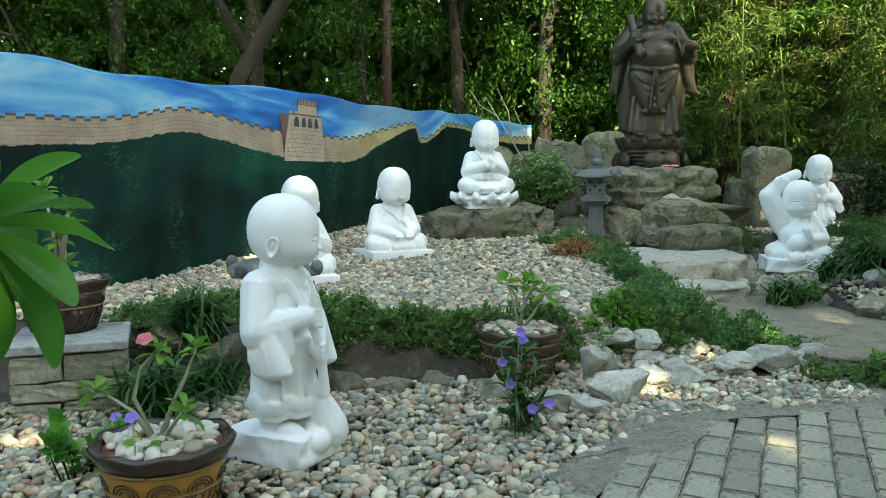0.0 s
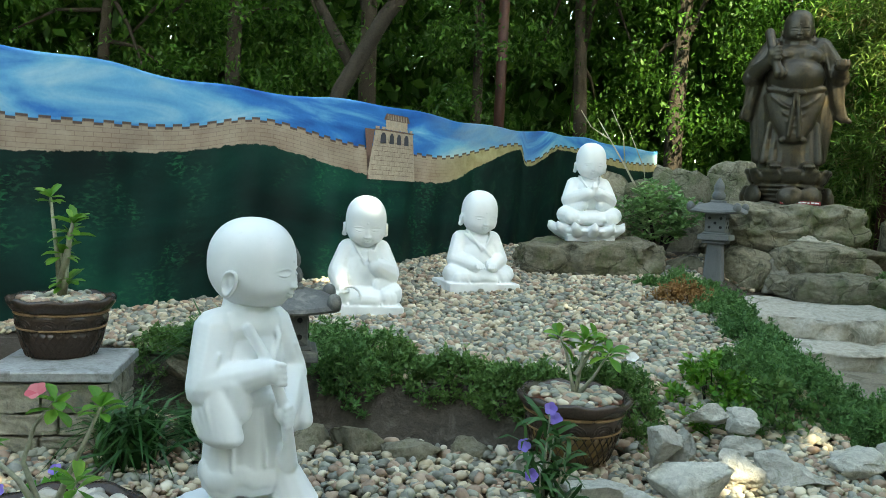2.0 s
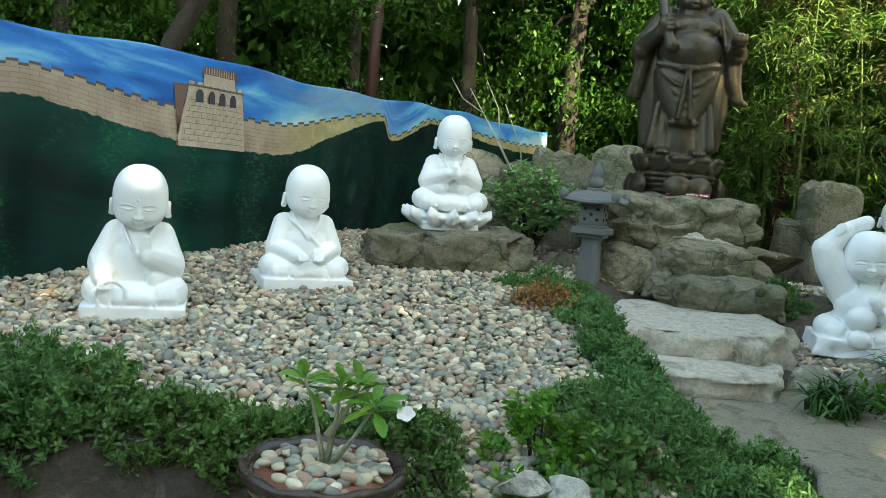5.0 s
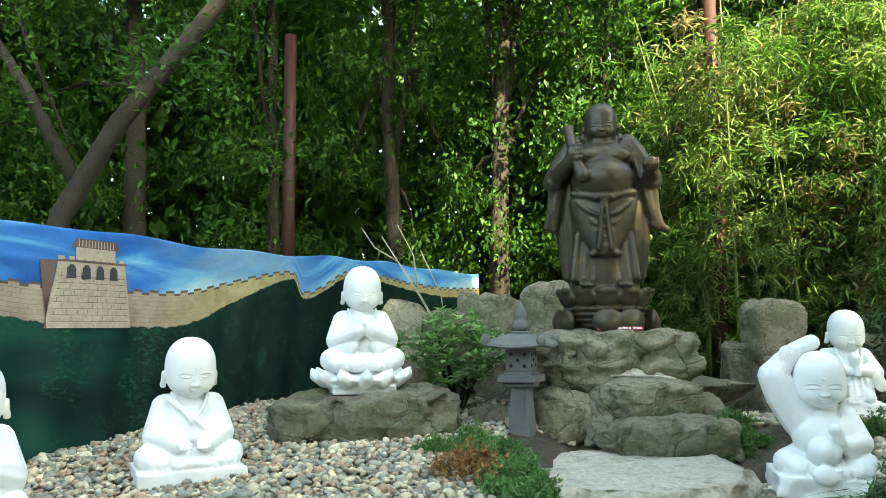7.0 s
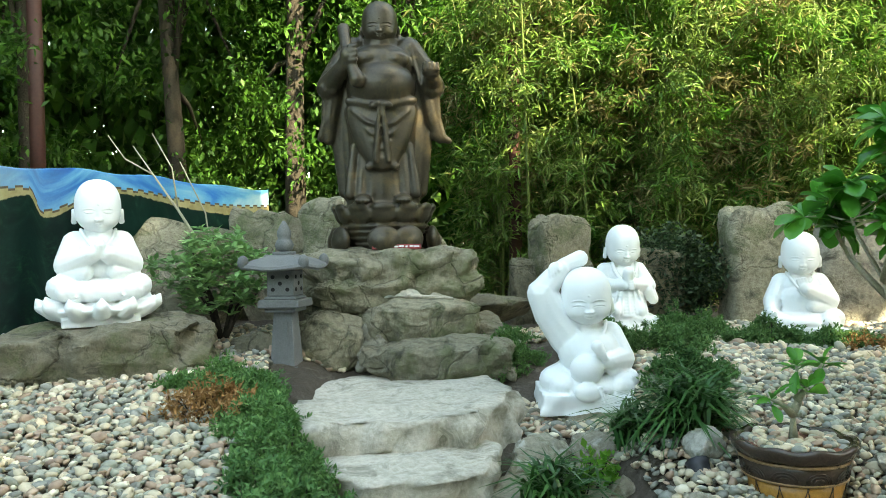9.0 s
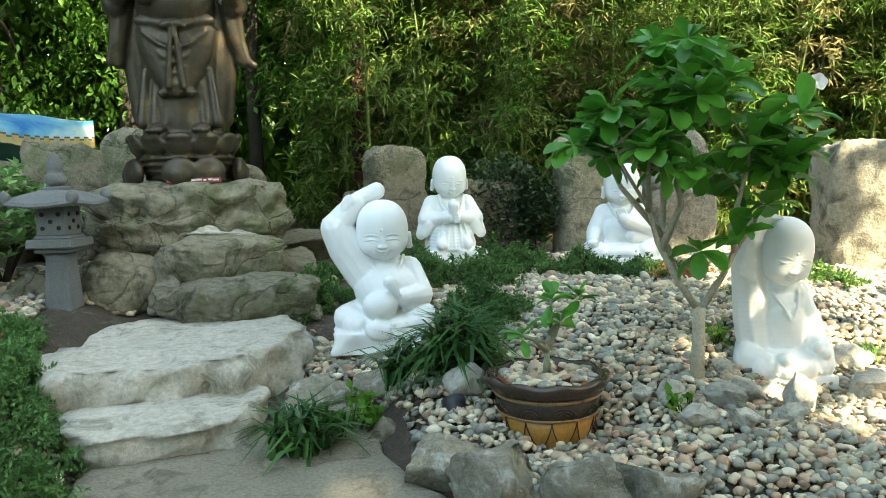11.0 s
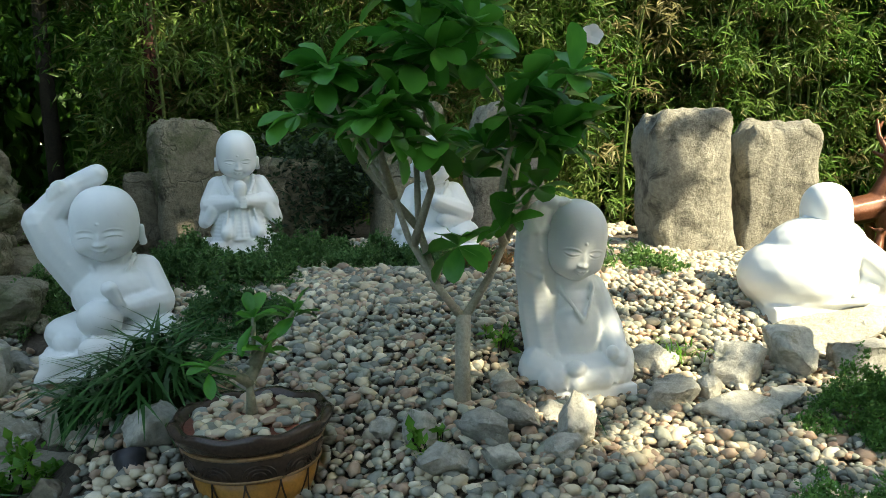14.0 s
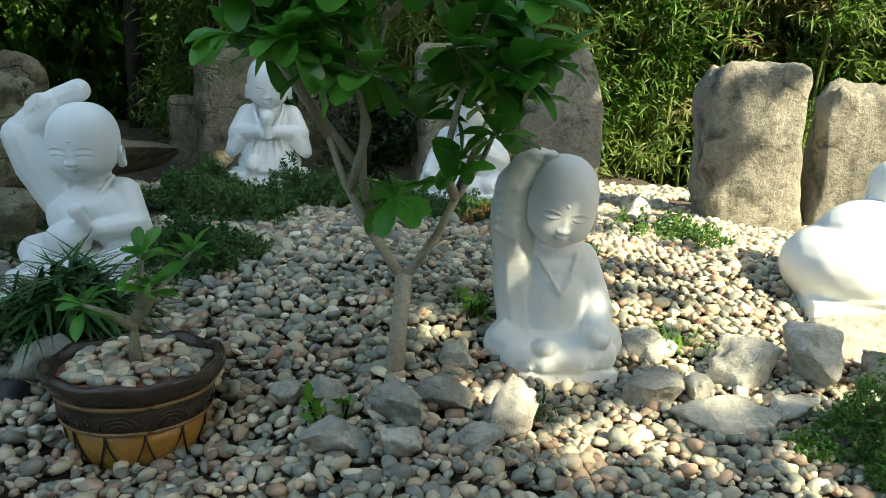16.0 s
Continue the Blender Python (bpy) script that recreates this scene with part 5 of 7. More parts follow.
        c.limb([(s * 0.42, -0.06, 1.2), (s * 0.44, -0.04, 0.98), (s * 0.47, -0.02, 0.86)], [0.03, 0.025, 0.03])
    c.limb([(0.42, 0, 0.88), (0.52, 0.0, 0.83)], [0.05, 0.025])
    c.ball((0, -0.285, 1.20), 0.014, level=ICO2)
    # right fist with a knotted bundle, left hand with a bowl
    c.limb([(-0.40, -0.05, 1.26), (-0.28, -0.22, 1.36), (-0.235, -0.26, 1.42)], [0.085, 0.060, 0.055])
    c.ball((-0.235, -0.275, 1.44), (0.06, 0.055, 0.07))
    fingers(c, (-0.215, -0.32, 1.44), (1, -0.2, 0.1), (0, 0, 1), 0.02, 0.05, 4, 0.035)
    c.limb([(-0.27, -0.16, 1.66), (-0.25, -0.24, 1.52), (-0.20, -0.29, 1.33), (-0.17, -0.30, 1.25)], [0.05, 0.045, 0.045, 0.062])
    c.limb([(0.40, -0.05, 1.25), (0.39, -0.19, 1.29)], [0.08, 0.055])
    c.ball((0.375, -0.235, 1.32), (0.07, 0.055, 0.05))
    fingers(c, (0.375, -0.285, 1.325), (0, -0.1, 1), (1, 0, 0), 0.018, 0.055, 4, 0.034)
    # head: long ears, broad smile
    c.limb([(0, 0.0, 1.5), (0, -0.03, 1.62)], [0.14, 0.12])
    c.ball((0, -0.055, 1.625), (0.115, 0.10, 0.06))
    head(c, 1.735, 0.93, y=-0.035, smile=1.9, tall=1.0, nod=4)
    for s in (-1, 1):
        c.limb([(s * 0.140, -0.005, 1.70), (s * 0.146, -0.015, 1.64), (s * 0.142, -0.03, 1.60)], [0.016, 0.019, 0.022])
    return c.done("laughing_bronze_statue", BRONZE, m, "tall dark bronze laughing figure standing on a lotus base", voxel=0.010, smooth=4)


laughing_bronze(pose(2.37, 9.10, 1.285, 0, 0, -7))


def deer(m, label, antlers=True, k=1.0):
    c = Clay()
    c.limb([(-0.35, 0, 0.72), (0.0, 0, 0.70), (0.30, 0, 0.74)], [0.15, 0.14, 0.15])
    c.limb([(0.30, 0, 0.78), (0.42, 0, 1.0), (0.47, 0, 1.16)], [0.12, 0.085, 0.07])
    c.limb([(0.45, 0, 1.19), (0.60, 0, 1.14), (0.70, 0, 1.09)], [0.075, 0.055, 0.035])
    for s in (-1, 1):
        c.limb([(0.30, s * 0.08, 0.66), (0.31, s * 0.09, 0.36), (0.30, s * 0.09, 0.0)], [0.075, 0.038, 0.028])
        c.limb([(-0.36, s * 0.08, 0.68), (-0.34, s * 0.09, 0.42), (-0.42, s * 0.09, 0.30), (-0.38, s * 0.09, 0.0)], [0.10, 0.05, 0.034, 0.028])
        c.limb([(0.43, s * 0.06, 1.21), (0.38, s * 0.16, 1.27)], [0.03, 0.018])
        if antlers:
            c.limb([(0.46, s * 0.04, 1.24), (0.40, s * 0.12, 1.42), (0.44, s * 0.20, 1.58)], [0.030, 0.026, 0.018])
            c.limb([(0.42, s * 0.10, 1.36), (0.54, s * 0.14, 1.46)], [0.024, 0.016])
            c.limb([(0.41, s * 0.15, 1.48), (0.52, s * 0.22, 1.56)], [0.022, 0.015])
    c.limb([(-0.48, 0, 0.78), (-0.54, 0, 0.66)], [0.04, 0.02])
    return c.done("deer_statue", DEERM, m, label, voxel=0.010, smooth=2, scale=k, group="bronze deer")


deer(pose(9.22, 8.10, -0.01, 0, 0, -14), "brown bronze stag with antlers standing by the bamboo", True, 0.86)
deer(pose(8.72, 7.55, 0.0, 0, 0, 12), "small brown bronze fawn standing before the stag", False, 0.42)
deer(pose(9.55, 7.45, 0.0, 0, 0, -128), "small brown bronze doe by the bamboo", False, 0.54)


# ---------- stone lanterns ----------
def lantern(m, height, material, label, long_shaft):
    """Snow-viewing lantern: foot, tapering shaft, shelf, light box with dark discs for holes, hipped roof with corner
    knobs, onion finial.
    """
    e = empty("stone_lantern", m, label, "lantern", "stone garden lanterns")
    k = height / (1.07 if long_shaft else 0.86)
    a = 0.42 if long_shaft else 0.33

    def put(name, bm, mat=material, label="", smooth=False, parent=None):
        bm.transform(Matrix.Scale(k, 4))
        return part(name, bm, mat, parent or e, label, smooth)
    put("foot", box_bm(0.27, 0.25, 0.05, 0.008))
    put("foot_step", box_bm(0.23, 0.21, 0.05, 0.01, (0, 0, 0.05), 0.92))
    put("shaft", box_bm(0.175, 0.16, a - 0.06, 0.006, (0, 0, 0.10), 0.74))
    put("shaft_carving", box_bm(0.09, 0.012, a - 0.16, 0.003, (0, -0.071, 0.15), 0.8), label="shallow worn carving on the shaft")
    put("shelf_moulding", box_bm(0.22, 0.21, 0.03, 0.008, (0, 0, a + 0.04)))
    put("shelf", box_bm(0.29, 0.28, 0.055, 0.008, (0, 0, a + 0.07), 0.97))
    put("shelf_top", box_bm(0.23, 0.22, 0.02, 0.006, (0, 0, a + 0.125), 0.9))
    box = put("light_box", box_bm(0.185, 0.185, 0.17, 0.006, (0, 0, a + 0.145)))
    # near-black discs on each face stand in for shade inside the piercings
    for x, z in ((-0.05, 0.045), (0.05, 0.045), (0, 0.085), (-0.05, 0.128), (0.05, 0.128)):
        for turn in (0, 90, 180, 270):
            bm = bmesh.new()
            bmesh.ops.create_cone(bm, cap_ends=True, segments=14, radius1=0.0135, radius2=0.0135, depth=0.012)
            bm.transform(pose(0, 0, 0, 0, 0, turn) @ pose(x, -0.0905, a + 0.145 + z, 90, 0, 0))
            put("hole_disc", bm, HOLE_SHADE, parent=box)
    bm = bmesh.new()
    rows = [(0.235, 0.0), (0.245, 0.012), (0.235, 0.030), (0.17, 0.062), (0.11, 0.085), (0.062, 0.102)]
    rings = []
    for r, z in rows:
        ring = []
        for q in range(24):
            t = 2 * math.pi * q / 24 + math.pi / 4
            w = r / max(abs(math.cos(t)), abs(math.sin(t)))
            w = min(w, r * 1.30)
            lift = 0.018 * (abs(math.sin(2 * t)) ** 4) * (r / 0.24)
            ring.append(bm.verts.new((w * math.cos(t), w * math.sin(t), a + 0.315 + z + lift)))
        rings.append(ring)
    for p, q in zip(rings, rings[1:]):
        for j in range(24):
            bm.faces.new((p[j], p[(j + 1) % 24], q[(j + 1) % 24], q[j]))
    bm.faces.new(rings[0][::-1])
    bm.faces.new(rings[-1])
    roof = put("roof", bm)
    for sx in (-1, 1):
        for sy in (-1, 1):
            bm = bmesh.new()
            bmesh.ops.create_uvsphere(bm, u_segments=12, v_segments=8, radius=0.040)
            bm.transform(Matrix.Translation((sx * 0.205, sy * 0.205, a + 0.375)) @ Matrix.Diagonal((0.9, 0.9, 1.15, 1)))
            put("corner_knob", bm, smooth=True, parent=roof)
    put("collar", box_bm(0.125, 0.125, 0.025, 0.006, (0, 0, a + 0.415)))
    put("finial", lathe([(0.03, a + 0.44), (0.055, a + 0.455), (0.063, a + 0.485), (0.050, a + 0.515), (0.040, a + 0.525), (0.048, a + 0.545), (0.046, a + 0.575), (0.030, a + 0.61), (0.008, a + 0.645)], 24), smooth=True)
    return e


lantern(pose(1.62, 8.38, 0.43, 0, 0, -20), 1.07, GRANITE, "tall grey stone garden lantern before the rockwork", True)
lantern(pose(-0.93, 4.24, 0.04, 0, 0, 22), 0.82, BASALT, "dark carved stone garden lantern with an onion finial", False)


# ---------- plant pots ----------
def pot(m, radius, height, label, lower=OCHRE, motif="arcs", pebbles=PEBBLE, seed=0, frieze=GLAZE):
    """Glazed bowl with a wavy rim, rope band, dark frieze and patterned lower body."""
    e = empty("plant_pot", m, label, "plant pot", "glazed plant pots")
    R, H = radius, height
    part("lower_body", lathe([(R * 0.60, 0), (R * 0.64, H * 0.02), (R * 0.74, H * 0.25), (R * 0.80, H * 0.50)]), lower, e, "glazed lower band with carved pattern")
    part("frieze", lathe([(R * 0.805, H * 0.498), (R * 0.835, H * 0.51), (R * 0.862, H * 0.72), (R * 0.835, H * 0.745)]), frieze, e, "glazed frieze")
    bm = bmesh.new()
    for z, r in ((0.75, 0.868), (0.50, 0.82)):
        pts = [(R * r * math.cos(t), R * r * math.sin(t), H * z) for t in np.linspace(0, 2 * math.pi, 49)]
        tube_into(bm, pts, R * 0.028, 6, False)
    part("rope_band", bm, ROPE, e)
    bm = bmesh.new()
    for q in range(10):
        t0 = 2 * math.pi * q / 10
        for rr in (0.085, 0.06, 0.035):
            pts = []
            for j in range(9):
                w = math.pi * j / 8
                t = t0 + rr * 2.9 * math.cos(w)
                z = H * 0.545 + R * rr * 2.1 * math.sin(w) * 0.85
                r = R * (0.842 + 0.02 * (z / H - 0.51) / 0.2)
                pts.append((r * math.cos(t), r * math.sin(t), z))
            tube_into(bm, pts, R * 0.012, 5, True)
    part("frieze_relief", bm, GLAZE, e)
    bm = bmesh.new()
    if motif == "arcs":
        for q in range(12):
            for s in (-1, 1):
                pts = []
                for j in range(8):
                    u = j / 7
                    t = 2 * math.pi * q / 12 + s * (0.26 * (1 - u) ** 1.6)
                    z = H * (0.03 + 0.45 * u)
                    r = R * (0.645 + 0.158 * (z / H - 0.02) / 0.48 + 0.012 + 0.02 * math.sin(3.14 * z / H / 0.5))
                    pts.append((r * math.cos(t), r * math.sin(t), z))
                tube_into(bm, pts, R * 0.011, 4, True)
    else:
        for q in range(34):
            for s in (-1, 1):
                pts = []
                for j in range(7):
                    u = j / 6
                    t = 2 * math.pi * q / 34 + s * 0.42 * u
                    z = H * (0.02 + 0.46 * u)
                    r = R * (0.645 + 0.158 * u + 0.012 + 0.02 * math.sin(3.14 * u))
                    pts.append((r * math.cos(t), r * math.sin(t), z))
                tube_into(bm, pts, R * 0.010, 4, True)
    part("net_carving", bm, GLAZE, e)

    def wave(i, a, r, z):
        k = math.sin(a * 9)
        return r + (0.012 * R * k if 0 < i < 5 else 0), z + (0.022 * R * k if 0 < i < 6 else 0)
    bm = lathe([(R * 0.83, H * 0.76), (R * 0.92, H * 0.80), (R * 1.0, H * 0.90), (R * 1.02, H * 0.96), (R * 0.98, H * 1.0), (R * 0.89, H * 0.985), (R * 0.84, H * 0.93), (R * 0.82, H * 0.84)], 72, wave)
    bm.faces.ensure_lookup_table()
    bmesh.ops.delete(bm, geom=[f for f in bm.faces if len(f.verts) > 4 and f.calc_center_median().z > H * 0.8], context="FACES_ONLY")
    part("rim", bm, GLAZE, e, "dark wavy glazed rim")
    part("inner_wall", lathe([(R * 0.81, H * 0.60), (R * 0.83, H * 0.92)][::1], 36), TERRA, e)
    part("soil", lathe([(R * 0.80, H * 0.70), (R * 0.825, H * 0.86), (R * 0.5, H * 0.90), (R * 0.1, H * 0.91)], 36), SOIL, e)
    rg = np.random.default_rng(seed)
    n = 75 if pebbles is PALEPEB else 140
    rr, aa = R * 0.76 * np.sqrt(rg.uniform(0.03, 1, n)), rg.uniform(0, 6.28, n)
    pl = np.stack([rr * np.cos(aa), rr * np.sin(aa), H * (0.93 + 0.06 * rg.uniform(0, 1, n))], 1)
    sz = rg.uniform(0.07, 0.135, n)[:, None] * (1.35 if pebbles is PALEPEB else 1.0) * R * np.stack([np.ones(n), rg.uniform(0.6, 0.85, n), rg.uniform(0.35, 0.6, n)], 1)
    v, f = many(ICO2, pl, turns_of(rg.uniform(0, 6.28, n), rg.normal(0, 0.25, n), rg.normal(0, 0.25, n)), sz)
    tagged(raw("pebble_topping", v, f, pebbles, e), "rounded pebbles covering the soil", kind="stuff")
    return e


pot(pose(-0.97, 2.64, 0.0, 0, 0, 0), 0.238, 0.30, "brown glazed pot with a wavy rim, filled with pale pebbles", OCHRE, "net", PALEPEB, 1, OCHRE)
pot(pose(0.42, 4.29, 0.075, 0, 0, 20), 0.255, 0.29, "dark and ochre glazed pot with a net pattern", OCHRED, "net", PEBBLE, 2)
pot(pose(3.84, 6.15, 0.13, 0, 0, 10), 0.262, 0.31, "dark brown and ochre glazed pot with carved arcs", OCHRE, "arcs", PEBBLE, 3)
pot(pose(-1.99, 4.05, 0.388, 0, 0, 0), 0.235, 0.28, "dark brown glazed bowl on a stone block pedestal", GLAZE, "net", PEBBLE, 4)


# ---------- block pedestal on which a bowl stands ----------
def pedestal(m):
    e = empty("block_pedestal", m, "low pedestal of cream limestone blocks with a grey cap", "pedestal")
    part("core", box_bm(0.44, 0.44, 0.335, 0.0, (0, 0, 0)), MORTAR, e, "grey mortar core", False)
    part("cap_slab", box_bm(0.54, 0.54, 0.045, 0.006, (0, 0, 0.325)), CAPS, e, "grey stone cap", False)
    rg = random.Random(4)
    for side in range(4):
        z = 0.0
        for course, h in enumerate((0.085, 0.10, 0.135)):
            cut = rg.uniform(-0.06, 0.06)
            for a, b in ((-0.25, cut - 0.006), (cut + 0.006, 0.25)):
                bm = box_bm(b - a, 0.05, h - 0.010, 0.005, ((a + b) / 2, -0.228, z + 0.004))
                bmesh.ops.subdivide_edges(bm, edges=[q for q in bm.edges if q.calc_length() > 0.06], cuts=3, use_grid_fill=True)
                for v in bm.verts:
                    v.co += Vector((0, rg.uniform(-0.006, 0.006), rg.uniform(-0.004, 0.004)))
                bm.transform(pose(0, 0, 0, 0, 0, 90 * side))
                part("block", bm, BLOCK, e, "", False)
            z += h
    return e


pedestal(pose(-1.90, 3.95, 0.02, 0, 0, 20))


# ---------- plants ----------
def clump(at, rx, ry, h, material, n, length, width, label, name="ground_cover_shrub", seed=0, group="low green ground cover", shape=0.75, category="shrub", up=0.5, template=LEAF4):
    """A mounded shrub: short twigs rising from the soil with many small leaves, uneven outline with gaps."""
    rg = np.random.default_rng(seed)
    a, r = rg.uniform(0, 2 * np.pi, n), np.sqrt(rg.uniform(0, 1, n))
    lump = 1 + 0.20 * np.sin(3 * a + seed) + 0.15 * np.sin(7 * a + 2 * seed)
    x, y = at[0] + rx * r * lump * np.cos(a), at[1] + ry * r * lump * np.sin(a)
    bumps = 0.66 + 0.40 * np.sin(17 * x + seed) * np.sin(15 * y + 2 * seed) + rg.normal(0, 0.10, n)
    top = h * np.power(np.maximum(1 - r ** 2.4, 0.02), shape) * bumps
    z = ground(x, y) + np.maximum(top, 0.012) * np.power(rg.uniform(0.05, 1, n), 0.45)
    # leaves gather in sprigs that stand out of the mound
    per = 16
    root = rg.integers(0, n, n // per)
    lean = np.stack([(x[root] - at[0]) / rx * 0.55, (y[root] - at[1]) / ry * 0.55, np.full(len(root), 0.8)], 1) + rg.normal(0, 0.35, (len(root), 3))
    along = rg.uniform(-0.4, 1.1, (len(root), per))
    sx = x[root][:, None] + lean[:, 0:1] * along * length * 1.25 + rg.normal(0, length * 0.16, along.shape)
    sy = y[root][:, None] + lean[:, 1:2] * along * length * 1.25 + rg.normal(0, length * 0.16, along.shape)
    sz = z[root][:, None] + lean[:, 2:3] * along * length * 1.25
    x, y, z = sx.ravel(), sy.ravel(), np.maximum(sz.ravel(), ground(sx.ravel(), sy.ravel()) + 0.004)
    n = len(x)
    e = empty(name, pose(at[0], at[1], gz(at[0], at[1])), label, category, group)
    f = leaves("foliage", np.stack([x, y, z], 1), length, width, material, None, up, 0.6, template)
    f.parent = e
    f.matrix_parent_inverse = e.matrix_world.inverted()
    bm = bmesh.new()
    for k in range(26):
        q = rg.integers(0, n)
        tube_into(bm, [(at[0] + (x[q] - at[0]) * 0.5, at[1] + (y[q] - at[1]) * 0.5, gz(at[0], at[1]) - 0.02), (x[q], y[q], z[q] + 0.0)], [0.006, 0.002], 4, False)
    s = obj("stems", bm, BARK, e)
    s.matrix_parent_inverse = e.matrix_world.inverted()
    s.name = "stem_mass"
    return e


COVER = [  # x, y, rx, ry, h
    (-0.95, 4.95, 0.36, 0.38, 0.22), (-0.50, 4.72, 0.30, 0.20, 0.17), (-0.12, 4.66, 0.32, 0.18, 0.15), (0.18, 4.62, 0.22, 0.16, 0.14), (0.62, 4.70, 0.26, 0.24, 0.20), (-0.72, 4.62, 0.22, 0.2, 0.16),
    (-1.45, 5.15, 0.40, 0.35, 0.16), (-1.75, 4.85, 0.35, 0.3, 0.15)]
for k, (x, y, rx, ry, h) in enumerate(COVER):
    clump((x, y), rx, ry, h, SEDUM if k not in (0, 5) else JUNIPER, 6200, 0.030, 0.014, "low mound of small-leaved green ground cover on the bank", seed=k)
for k, (x, y, rx, ry, h) in enumerate([(1.12, 4.95, 0.24, 0.22, 0.24), (1.38, 4.88, 0.25, 0.22, 0.22)]):
    clump((x, y), rx, ry, h, SEDUM if k else BRIGHT, 1500, 0.042, 0.024, "leafy green perennial with broad toothed leaves", "leafy_perennial", 20 + k, "leafy perennials")
for k, (x, y, rx, ry, h) in enumerate([(1.66, 5.12, 0.34, 0.32, 0.26), (1.98, 5.02, 0.30, 0.24, 0.22), (1.76, 5.60, 0.30, 0.34, 0.22), (1.40, 5.30, 0.24, 0.22, 0.20), (2.05, 5.40, 0.24, 0.26, 0.20), (1.66, 6.12, 0.24, 0.32, 0.21), (1.62, 6.62, 0.24, 0.30, 0.22),
                                       (1.52, 7.10, 0.22, 0.24, 0.16), (1.42, 7.62, 0.20, 0.22, 0.12), (1.20, 7.80, 0.24, 0.18, 0.16), (2.25, 4.95, 0.22, 0.16, 0.13)]):
    clump((x, y), rx, ry, h, JUNIPER, 8200, 0.032, 0.012, "dense spreading juniper mound beside the steps", "juniper", 40 + k, "spreading junipers", category="juniper")
clump((1.25, 7.30), 0.24, 0.19, 0.22, DRY, 3000, 0.034, 0.012, "dried orange-brown dwarf conifer among green mounds", "dry_conifer", 61, "", category="shrub")
for k, (x, y, rx, ry, h) in enumerate([(2.30, 4.32, 0.28, 0.16, 0.15), (2.62, 4.45, 0.25, 0.18, 0.14)]):
    clump((x, y), rx, ry, h, BRIGHT if k else SEDUM, 1400, 0.034, 0.016, "low flowering creeper with small leaves beside the paving", "creeper", 64 + k, "creepers")
# back mounds take the darker juniper copy, with shade in its colour
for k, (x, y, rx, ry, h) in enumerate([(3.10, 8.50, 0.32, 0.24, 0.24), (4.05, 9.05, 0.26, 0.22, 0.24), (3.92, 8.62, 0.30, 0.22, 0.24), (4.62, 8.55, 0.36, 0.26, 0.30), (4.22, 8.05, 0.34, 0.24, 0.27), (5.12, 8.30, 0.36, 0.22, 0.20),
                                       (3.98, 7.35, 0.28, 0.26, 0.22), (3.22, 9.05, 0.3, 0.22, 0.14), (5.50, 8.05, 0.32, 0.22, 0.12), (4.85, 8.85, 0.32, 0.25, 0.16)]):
    clump((x, y), rx * 0.92, ry * 0.92, h, SHADEJUN, 8200, 0.028, 0.012, "mounded juniper among white figures, its green darkened for shade", "juniper", 70 + k, "spreading junipers", category="juniper")
clump((5.62, 7.85), 0.26, 0.20, 0.10, DRY, 900, 0.034, 0.014, "reddish-brown creeping plant on the gravel", "rusty_creeper", 90, "creepers")
for k, (x, y, rx, ry, h) in enumerate([(6.45, 7.55, 0.26, 0.20, 0.13), (6.62, 7.42, 0.20, 0.15, 0.10), (5.75, 7.25, 0.14, 0.12, 0.13)]):
    clump((x, y), rx, ry, h, SEDUM, 1100, 0.034, 0.014, "small green tuft growing out of sunlit gravel", "creeper", 94 + k, "creepers")
for k, (x, y, rx, ry, h) in enumerate([(5.28, 5.00, 0.33, 0.30, 0.27), (6.32, 5.62, 0.36, 0.26, 0.30), (6.70, 5.45, 0.45, 0.33, 0.30), (5.65, 4.65, 0.42, 0.30, 0.22)]):
    clump((x, y), rx, ry, h, DWARF, 24000, 0.021, 0.009, "dense bright green dwarf conifer mound before the gravel", "dwarf_conifer", 100 + k, "dwarf conifers", category="conifer")


def tuft(at, n, length, width, label, seed, up=0.9, material=STRAP):
    """A fountain of arching strap leaves."""
    rg = np.random.default_rng(seed)
    p = np.stack([at[0] + rg.normal(0, 0.05, n), at[1] + rg.normal(0, 0.05, n), np.full(n, gz(*at))], 1)
    yaw = rg.uniform(0, 2 * np.pi, n)
    t = turns_of(yaw, -np.clip(rg.normal(up, 0.35, n), 0.05, 1.5), rg.normal(0, 0.25, n))
    s = rg.uniform(0.6, 1.15, n)
    v, f = many((BLADE[0] * np.array((1, 1, 1.0)) - np.array([(0, 0, 0)] * 4 + [(0, 0, 0.08)] * 2 + [(0.02, 0, 0.34)]), BLADE[1]), p, t, np.stack([length * s, np.full(n, width), length * s], 1))
    e = empty("strap_leaf_tuft", pose(at[0], at[1], gz(*at)), label, "grass tuft", "strap-leaved tufts")
    blades = raw("foliage", v, f, material, e)
    blades.matrix_parent_inverse = e.matrix_world.inverted()
    return e


tuft((3.60, 6.62), 420, 0.38, 0.020, "large arching tuft of dark strap leaves beside a pot", 1)
tuft((3.38, 6.80), 160, 0.28, 0.018, "dark strap-leaved tuft at the white figure's plinth", 2)
tuft((2.82, 6.42), 170, 0.30, 0.020, "strap-leaved tuft beside the lower step", 3)
tuft((-1.42, 3.72), 200, 0.36, 0.018, "dark strap-leaved tuft beside the block pedestal", 4)
tuft((-1.45, 4.55), 220, 0.38, 0.018, "dark strap-leaved tuft at the foot of the bank", 5)
tuft((-1.22, 4.05), 130, 0.30, 0.016, "dark strap-leaved tuft beside the stone lantern", 6)
clump((3.02, 6.62), 0.20, 0.16, 0.18, BRIGHT, 420, 0.05, 0.03, "bright green broad-leaved weed by the step", "leafy_weed", 130, "leafy weeds")
